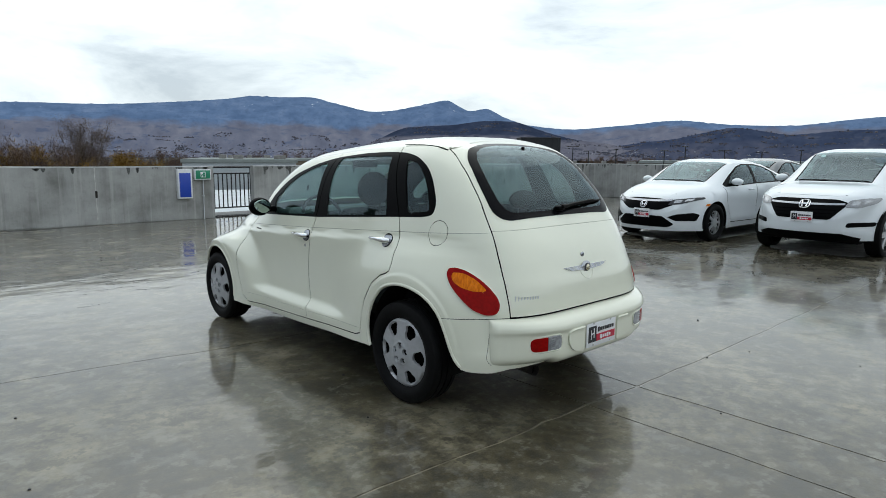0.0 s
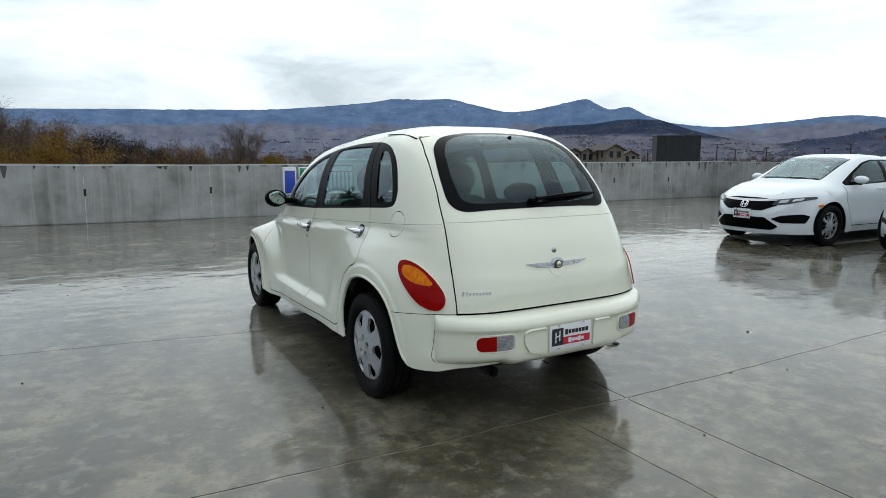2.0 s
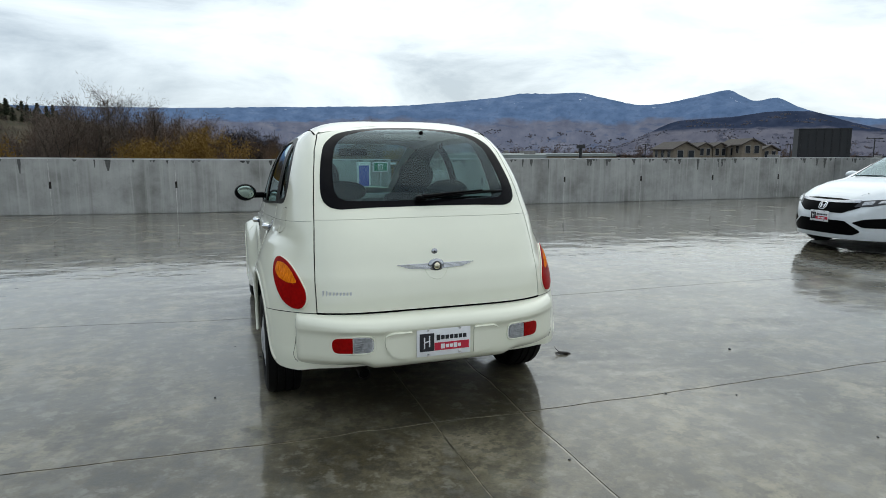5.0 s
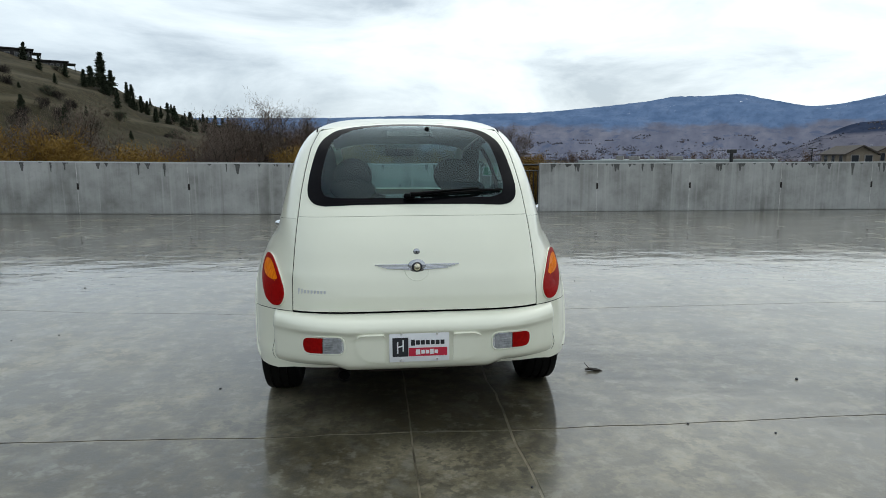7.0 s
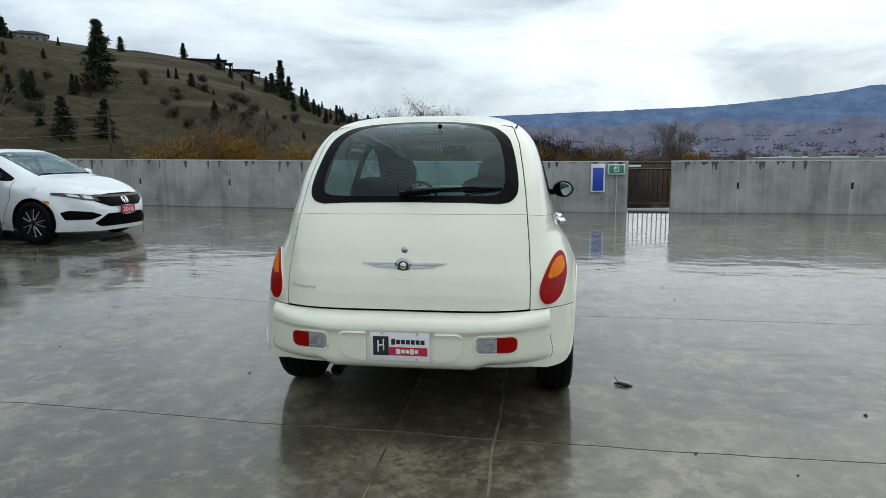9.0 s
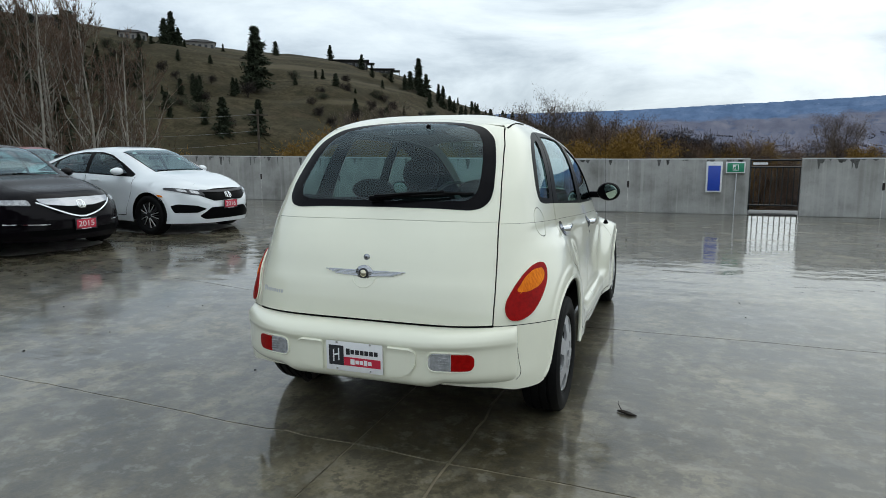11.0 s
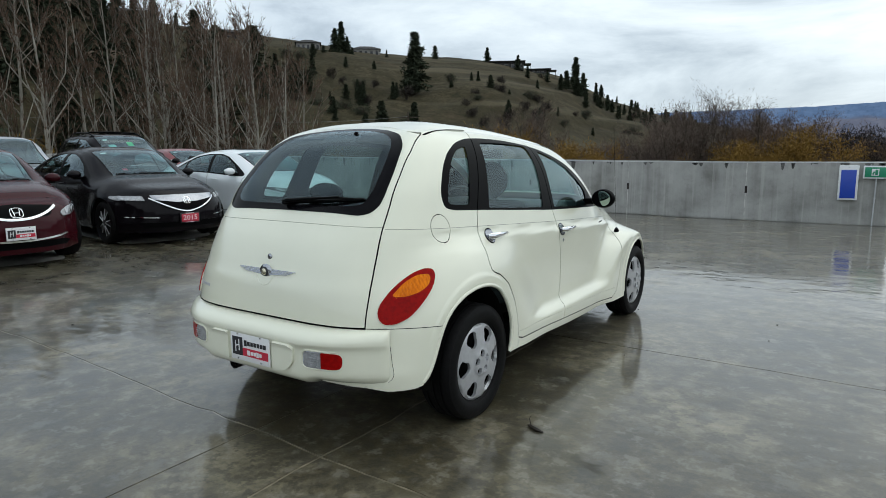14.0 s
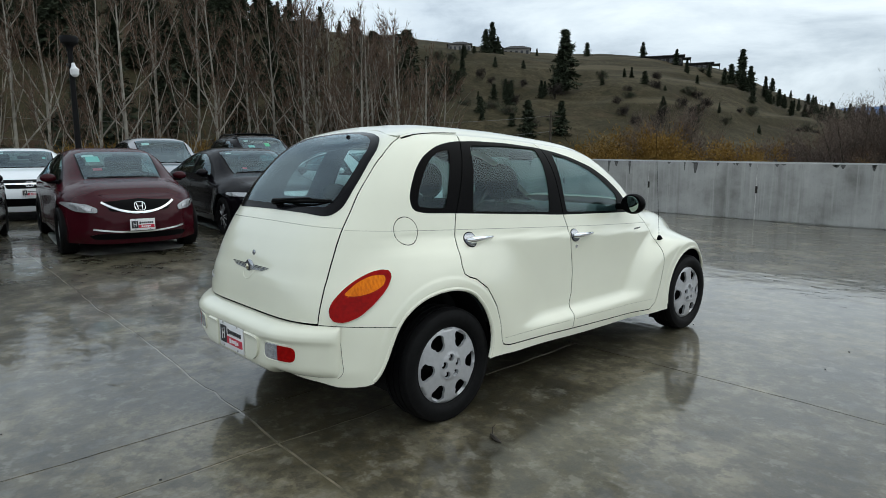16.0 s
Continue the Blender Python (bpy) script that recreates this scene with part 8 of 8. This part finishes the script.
def sedan(hood=0.0, L=4.63, H=1.416, W=0.90, tail=1.08):
    k = H / 1.416
    fa, ra = L - 0.90, L - 0.90 - 2.70
    P = dict(sill=0.17, length=L, ya=0.16, yb=L - 0.34, rear_axle=ra, front_axle=fa, arch=0.352, axle_z=0.318, track=1.56, yf0=L - 1.15,
             top=[(0, 0.90), (0.08, 1.0), (0.20, tail), (0.62, tail + 0.03), (1.10, 1.24 * k), (1.55, 1.355 * k), (2.0, 1.405 * k), (2.35, H), (2.65, 1.395 * k), (2.85, 1.345 * k), (3.10, 1.235 * k), (3.50, 1.035), (3.58, 1.005), (3.9, 0.955), (4.15, 0.89), (L - 0.34, 0.835), (L - 0.22, 0.785), (L - 0.12, 0.715), (L - 0.04, 0.60), (L, 0.40)],
             rear=[(0.1, 0.14), (0.3, 0.03), (0.6, 0.0), (0.85, 0.03), (1.0, 0.06), (1.5, 0.06)],
             nose=[(0.1, L - 0.08), (0.25, L - 0.01), (0.42, L), (0.55, L - 0.005), (0.68, L - 0.03), (0.78, L - 0.08), (0.9, L - 0.12), (1.5, L - 0.12)],
             belt=[(0, 0.90), (1.0, 0.945), (2.5, 0.90), (3.4, 0.86), (3.9, 0.80), (4.3, 0.70), (L, 0.45)],
             half=[(0, W - 0.10), (0.5, W - 0.045), (1.2, W - 0.025), (2.6, W - 0.03), (3.5, W - 0.045), (4.0, W - 0.06), (L, W - 0.08)],
             lower=[(0.1, -0.03), (0.25, 0.0), (0.35, 0.012), (0.5, 0.0), (0.62, 0.004), (0.78, 0.018), (0.9, 0.008), (1.0, 0.0)],
             fenders=[(ra, 0.34, 1.0, 1.0, 0.95, W - 0.002, 0.36, 0.62), (fa, 0.34, 1.0, 1.0, 0.95, W - 0.002, 0.36, 0.60)], lean=0.25,
             screen=(2.80, 3.55), backlight=(0.66, 1.62), mirror=(3.10, 0.985), seat_z=0.50, papers=((0.62, 0.10, 0.14, 0.05, "paper"), (-0.70, 0.40, 0.10, 0.06, "teal_paper")))
    P["dlo"] = rounded([(0.90, 0.985), (1.25, 1.14 * k), (1.62, 1.275 * k), (2.0, 1.325 * k), (2.45, 1.325 * k), (2.72, 1.275 * k), (3.02, 1.14 * k), (3.36, 0.965), (3.33, 0.925), (2.2, 0.965)], 0.05, 3)
    P["windows"] = [rounded([(2.29, 0.985), (2.27, 1.305 * k), (2.46, 1.305 * k), (2.70, 1.255 * k), (2.98, 1.13 * k), (3.17, 0.985), (3.14, 0.948)], 0.02, 3),
                    rounded([(1.40, 1.005), (1.42, 1.185 * k), (1.66, 1.265 * k), (2.0, 1.305 * k), (2.19, 1.305 * k), (2.21, 0.985)], 0.02, 3),
                    rounded([(1.00, 1.012), (1.27, 1.125 * k), (1.36, 1.165 * k), (1.34, 1.006)], 0.02, 3)]
    P["seams"] = [[(2.25, 0.96), (2.23, 0.6), (2.20, 0.30)], [(3.38, 0.93), (3.35, 0.7), (3.22, 0.42), (3.20, 0.30), (1.75, 0.30), (1.42, 0.46), (1.30, 0.72), (1.32, 0.97)]]
    P["rear_door"] = [(1.32, 0.97), (1.30, 0.72), (1.42, 0.46), (1.75, 0.30), (2.20, 0.30), (2.23, 0.6), (2.25, 0.96)]
    P["front_door"] = [(2.25, 0.96), (2.23, 0.6), (2.20, 0.30), (3.20, 0.30), (3.22, 0.42), (3.35, 0.7), (3.38, 0.93)]
    P["handles"] = [(1.55, 0.885, "rear_door"), (2.50, 0.865, "front_door")]
    return P


def suv(L=4.30, H=1.605, W=0.885, cargo=True, nose_z=0.93):
    fa, ra = L - 0.86, L - 0.86 - 2.61
    h = H
    P = dict(length=L, ya=0.16, yb=L - 0.32, rear_axle=ra, front_axle=fa, arch=0.375, axle_z=0.335, track=1.55, yf0=L - 1.05, sill=0.24,
             top=[(0, 1.05), (0.10, 1.22), (0.35, h - 0.12), (0.75, h - 0.03), (1.3, h), (1.9, h - 0.002), (2.25, h - 0.03), (2.45, h - 0.09), (2.75, h - 0.27), (L - 1.12, nose_z + 0.17), (L - 1.04, nose_z + 0.135), (L - 0.7, nose_z + 0.09), (L - 0.32, nose_z), (L - 0.20, nose_z - 0.06), (L - 0.10, nose_z - 0.15), (L - 0.03, nose_z - 0.30), (L, 0.40)],
             rear=[(0.1, 0.16), (0.3, 0.04), (0.6, 0.0), (0.95, 0.03), (1.2, 0.12), (1.45, 0.28), (1.6, 0.40), (2.0, 0.5)],
             nose=[(0.1, L - 0.14), (0.25, L - 0.05), (0.42, L), (0.6, L), (0.75, L - 0.03), (0.9, L - 0.08), (1.1, L - 0.12), (2.0, L - 0.12)],
             belt=[(0, 1.10), (1.0, 1.08), (2.4, 1.02), (3.2, 0.97), (L - 0.6, 0.90), (L - 0.3, 0.80), (L, 0.5)],
             half=[(0, W - 0.08), (0.6, W - 0.03), (2.4, W - 0.03), (3.3, W - 0.045), (L, W - 0.07)],
             lower=[(0.1, -0.03), (0.28, 0.0), (0.38, 0.015), (0.55, 0.0), (0.8, 0.02), (0.95, 0.01), (1.1, 0.0)],
             fenders=[(ra, 0.36, 1.0, 1.0, 0.95, W, 0.38, 0.62), (fa, 0.36, 1.0, 1.0, 0.95, W, 0.38, 0.60)], lean=0.20,
             screen=(2.38, L - 1.08), backlight=(0.17, 0.40), mirror=(L - 1.50, 1.08), seat_z=0.66, privacy=True, papers=((0.62, 0.10, 0.12, 0.06, "paper"),))
    b = 1.115
    P["dlo"] = rounded([(0.45, b + 0.06), (0.62, h - 0.22), (0.95, h - 0.14), (1.6, h - 0.11), (2.15, h - 0.135), (2.45, h - 0.22), (L - 1.40, b + 0.03), (L - 1.36, b - 0.055), (1.6, b - 0.01)], 0.05, 3)
    P["windows"] = [rounded([(1.84, b + 0.01), (1.83, h - 0.135), (2.13, h - 0.155), (2.40, h - 0.24), (L - 1.58, b + 0.06), (L - 1.60, b - 0.03)], 0.03, 3),
                    rounded([(0.98, b + 0.02), (1.00, h - 0.155), (1.6, h - 0.13), (1.75, h - 0.135), (1.76, b + 0.005)], 0.03, 3),
                    rounded([(0.54, b + 0.075), (0.67, h - 0.24), (0.92, h - 0.165), (0.90, b + 0.03)], 0.03, 3)]
    P["seams"] = [[(1.80, b - 0.01), (1.79, 0.7), (1.77, 0.36)], [(L - 1.38, b - 0.06), (L - 1.36, 0.8), (L - 1.42, 0.36), (1.35, 0.36), (1.02, 0.62), (0.94, 0.85), (0.94, b - 0.005)]]
    P["rear_door"] = [(0.94, b), (0.94, 0.85), (1.02, 0.62), (1.35, 0.36), (1.77, 0.36), (1.79, 0.7), (1.80, b - 0.01)]
    P["front_door"] = [(1.80, b - 0.01), (1.79, 0.7), (1.77, 0.36), (L - 1.42, 0.36), (L - 1.36, 0.8), (L - 1.38, b - 0.06)]
    P["handles"] = [(2.02, 0.98, "front_door"), (1.08, 1.0, "rear_door")]
    return P


def civic_face(year=""):
    return front_face(dict(
        grille=rounded([(-0.50, 0.635), (-0.30, 0.545), (0.30, 0.545), (0.50, 0.635), (0.44, 0.715), (0.20, 0.735), (-0.20, 0.735), (-0.44, 0.715)], 0.03),
        bars=[([(x, 0.690 + 0.02 * (x / 0.5) ** 2) for x in np.linspace(-0.46, 0.46, 14)], 0.032, "badge" if not year else "darkalloy")],
        lamps=[(rounded([(0.42, 0.630), (0.60, 0.655), (0.82, 0.735), (0.80, 0.765), (0.60, 0.735), (0.46, 0.715)], 0.02), [rounded([(0.49, 0.655), (0.59, 0.672), (0.60, 0.718), (0.50, 0.706)], 0.012), rounded([(0.63, 0.682), (0.72, 0.712), (0.73, 0.742), (0.64, 0.722)], 0.012)])],
        pockets=[rounded([(0.44, 0.425), (0.56, 0.365), (0.78, 0.365), (0.81, 0.475), (0.74, 0.505), (0.56, 0.480)], 0.02)],
        intake=rounded([(-0.46, 0.255), (0.46, 0.255), (0.54, 0.31), (0.36, 0.445), (-0.36, 0.445), (-0.54, 0.31)], 0.03),
        markers=[rounded([(0.845, 0.615), (0.868, 0.62), (0.872, 0.655), (0.85, 0.648)], 0.006)],
        badge=(0, 0.635, 0.10, 0.085), board=(0.0 if not year else 0.0, 0.485), year=year))


hrv_face = front_face(dict(
    grille=rounded([(-0.55, 0.80), (-0.36, 0.56), (0.36, 0.56), (0.55, 0.80), (0.40, 0.845), (-0.40, 0.845)], 0.04),
    slats=[(-0.34, 0.34, 0.60, 0.60), (-0.38, 0.38, 0.65, 0.65), (-0.42, 0.42, 0.70, 0.70)],
    bars=[([(x, 0.770 + 0.012 * (x / 0.5) ** 2) for x in np.linspace(-0.50, 0.50, 14)], 0.026, "badge")],
    lamps=[(rounded([(0.50, 0.745), (0.66, 0.735), (0.80, 0.80), (0.83, 0.875), (0.70, 0.865), (0.54, 0.835)], 0.03), [rounded([(0.56, 0.765), (0.64, 0.765), (0.66, 0.825), (0.58, 0.815)], 0.015), rounded([(0.68, 0.785), (0.75, 0.815), (0.765, 0.85), (0.70, 0.838)], 0.015)])],
    lamp_back="lamp_clear",
    pockets=[rounded([(0.54, 0.455), (0.82, 0.475), (0.83, 0.535), (0.56, 0.525)], 0.03)],
    badge=(0, 0.775, 0.12, 0.10), board=(0.0, 0.585)))
maroon_face = front_face(dict(
    grille=rounded([(-0.42, 0.735), (-0.36, 0.625), (0.0, 0.585), (0.36, 0.625), (0.42, 0.735), (0.0, 0.765)], 0.03),
    bars=[([(x, 0.592 + 0.135 * abs(x / 0.44) ** 2.2) for x in np.linspace(-0.44, 0.44, 22)], 0.026, "chrome"), ([(x, 0.345 + 0.045 * abs(x / 0.55) ** 2) for x in np.linspace(-0.55, 0.55, 18)], 0.022, "chrome")],
    lamps=[(rounded([(0.50, 0.60), (0.72, 0.615), (0.86, 0.71), (0.80, 0.735), (0.60, 0.705), (0.49, 0.655)], 0.03), [rounded([(0.55, 0.625), (0.64, 0.63), (0.66, 0.685), (0.56, 0.67)], 0.012), rounded([(0.68, 0.645), (0.76, 0.68), (0.76, 0.71), (0.69, 0.69)], 0.012)])],
    lamp_back="lamp_clear",
    intake=rounded([(-0.55, 0.255), (0.55, 0.255), (0.60, 0.30), (0.5, 0.33), (-0.5, 0.33), (-0.60, 0.30)], 0.02),
    badge=(0, 0.675, 0.11, 0.095), board=(0.0, 0.44)))
acura_face = front_face(dict(
    grille=rounded([(-0.50, 0.730), (-0.47, 0.66), (-0.32, 0.545), (0.0, 0.490), (0.32, 0.545), (0.47, 0.66), (0.50, 0.730)], 0.03),
    panels=[(rounded([(-0.485, 0.730), (-0.455, 0.668), (-0.16, 0.628), (0.16, 0.628), (0.455, 0.668), (0.485, 0.730)], 0.02), "badge")],
    bars=[([(x, 0.492 + 0.20 * abs(x / 0.50) ** 1.6) for x in np.linspace(-0.50, 0.50, 22)], 0.018, "chrome")]
    + [([(sx * x, 0.415 + 0.03 * (x - 0.42)) for x in np.linspace(0.42, 0.80, 8)], 0.014, "chrome") for sx in (-1, 1)],
    lamps=[(rounded([(0.55, 0.655), (0.84, 0.665), (0.87, 0.70), (0.84, 0.725), (0.56, 0.725)], 0.02), [rounded([(0.58 + 0.055 * k, 0.667), (0.62 + 0.055 * k, 0.669), (0.62 + 0.055 * k, 0.712), (0.58 + 0.055 * k, 0.712)], 0.006) for k in range(5)])],
    lamp_back="lamp_clear",
    intake=rounded([(-0.60, 0.265), (0.60, 0.265), (0.65, 0.345), (-0.65, 0.345)], 0.02),
    badge=(0, 0.655, 0.085, 0.085), board=(0.0, 0.395), year="2015"))
plain_face = front_face(dict(
    grille=rounded([(-0.45, 0.80), (-0.38, 0.64), (0.38, 0.64), (0.45, 0.80)], 0.03),
    bars=[([(x, 0.72) for x in np.linspace(-0.42, 0.42, 8)], 0.03, "chrome")],
    lamps=[(rounded([(0.50, 0.70), (0.72, 0.70), (0.82, 0.80), (0.55, 0.80)], 0.03), [rounded([(0.56, 0.72), (0.66, 0.72), (0.68, 0.78), (0.58, 0.78)], 0.015)])],
    lamp_back="lamp_clear",
    intake=rounded([(-0.50, 0.30), (0.50, 0.30), (0.50, 0.45), (-0.50, 0.45)], 0.03), badge=(0, 0.72, 0.11, 0.09), board=(0.0, 0.56)))


def roof_rails(car, S, P, paintm):
    for sx in (-1, 1):
        pts = S.crown(np.array([(0.90 * sx, y) for y in np.linspace(0.7, 2.3, 9)]))
        lift = [0.0, 0.05, 0.06, 0.06, 0.06, 0.06, 0.06, 0.05, 0.0]
        part("roof_rail", tube_bm([(p[0], p[1], p[2] + l) for p, l in zip(pts, lift)], 0.020, 8), M["trim"], car, "black roof rail")
    for y in (1.05, 1.95):
        p = S.crown(np.array([(0.90, y)]))[0]
        part("cross_bar", tube_bm([(-p[0], y, p[2] + 0.075), (0, y, p[2] + 0.095), (p[0], y, p[2] + 0.075)], 0.020, 8), M["trim"], car)


def sunroof(car, S, P, paintm):
    grid_sheet("sunroof", S.crown, np.linspace(-0.60, 0.60, 9), np.linspace(1.95, 2.50, 8), M["satin"], car, "dark glass sunroof", offset=0.006, rim=0.008)


PC = sedan()
PC["split"] = True
generic_car("sedan_car", "white sedan with black grille parked on wet deck", PC, M["white"], on_deck((6.95, 3.82), 87.0, 4.63), civic_face())
PW = sedan()
PW["split"] = True
generic_car("sedan_car", "white sedan with dark wheels and sunroof, red year board", PW, M["white"], on_deck((-5.70, 6.27), -95.0, 4.63), civic_face("2016"), wheel="darkalloy", extras=(sunroof,))
PH = suv()
PH["apron"] = [(-0.74, 0.0), (0.74, 0.0), (0.70, 0.30), (0.50, 0.365), (-0.50, 0.365), (-0.70, 0.30)]
generic_car("crossover_car", "white crossover with black grille and apron", PH, M["white"], on_deck((7.15, 1.32), 88, 4.30), hrv_face)
PA = sedan(L=4.83, H=1.447, W=0.925)
PA["papers"] = ((0.60, 0.08, 0.16, 0.05, "paper"), (0.40, 0.74, 0.14, 0.05, "plate_red"))
generic_car("saloon_car", "black saloon with a chrome shield grille, red year board", PA, M["black"], on_deck((-6.10, 3.80), -96, 4.83), acura_face, wheel="darkalloy")
PM = sedan(L=4.56, H=1.435, W=0.875)
PM["papers"] = ((0.50, 0.12, 0.30, 0.06, "paper"), (0.40, 0.20, 0.32, 0.16, "teal_paper"), (0.42, 0.62, 0.22, 0.06, "plate_red"))
generic_car("sedan_car", "maroon sedan with a chrome-edged grille", PM, M["maroon"], on_deck((-5.72, 1.33), -95.5, 4.56), maroon_face)
P1 = suv(4.55, 1.68, 0.91)
P1["papers"] = ((0.45, 0.12, 0.28, 0.08, "paper"),)
generic_car("crossover_car", "silver crossover parked in the second row", P1, M["silver"], on_deck((-11.1, 3.9), -97, 4.55), plain_face, step=0.09)
P2 = suv(4.85, 1.78, 0.97)
P2["papers"] = ((0.56, 0.10, 0.18, 0.05, "paper"), (0.40, 0.25, 0.26, 0.12, "teal_paper"), (-0.30, 0.18, 0.22, 0.16, "green_paper"))
generic_car("utility_car", "charcoal utility car with roof rails and papers", P2, M["black"], on_deck((-11.0, 6.6), -97, 4.85), plain_face, step=0.09, extras=(roof_rails,))
generic_car("sedan_car", "white sedan parked in the second row", sedan(), M["white"], on_deck((-11.4, 1.05), -97, 4.63), plain_face, step=0.09)
generic_car("sedan_car", "dark sedan parked beside the maroon one", sedan(), M["black"], on_deck((-6.15, -1.20), -101, 4.63), plain_face, step=0.09)
generic_car("sedan_car", "red sedan parked in the second row", sedan(), M["red"], on_deck((-12.6, 9.2), -97, 4.63), plain_face, step=0.09)
generic_car("sedan_car", "dark grey sedan parked behind the white ones", sedan(), M["grey"], on_deck((12.3, 4.9), 88, 4.63), plain_face, step=0.09)


def lamp_post():
    p = thing("lamp_post", "black steel lamp post with a round head and camera", "street lamp")
    x, y = -20.8, 4.1
    z = float(deck_z(x, y))
    part("pole", tube_bm([(x, y, z), (x, y, 5.0)], [0.10, 0.075], 12), M["postblack"], p)
    part("base", tube_bm([(x, y, z), (x, y, z + 0.25)], 0.14, 14), M["postblack"], p)
    vs, fs = lathe([(4.80, 0.10), (4.92, 0.11), (5.0, 0.18), (5.05, 0.25), (5.20, 0.28), (5.27, 0.25), (5.29, 0.1), (5.29, 0.0)], 20, "z")
    raw("lamp_head", [(x + a, y + b, c) for a, b, c in vs], fs, M["postblack"], p)
    bm = bmesh.new()
    add_tube(bm, [(x + 0.06, y + 0.04, 4.42), (x + 0.08, y + 0.05, 4.30), (x + 0.10, y + 0.06, 4.22), (x + 0.10, y + 0.06, 4.06)], [0.05, 0.07, 0.14, 0.13], 14)
    ball(bm, (x + 0.10, y + 0.06, 4.06), (0.11, 0.11, 0.09), 14, 8)
    cm = part("dome_camera", bm, M["whiteframe"], p, "white dome camera")
    part("camera_arm", box_bm((x, y - 0.02, 4.36), (0.10, 0.22, 0.10), 0.02), M["iron"], cm)


lamp_post()
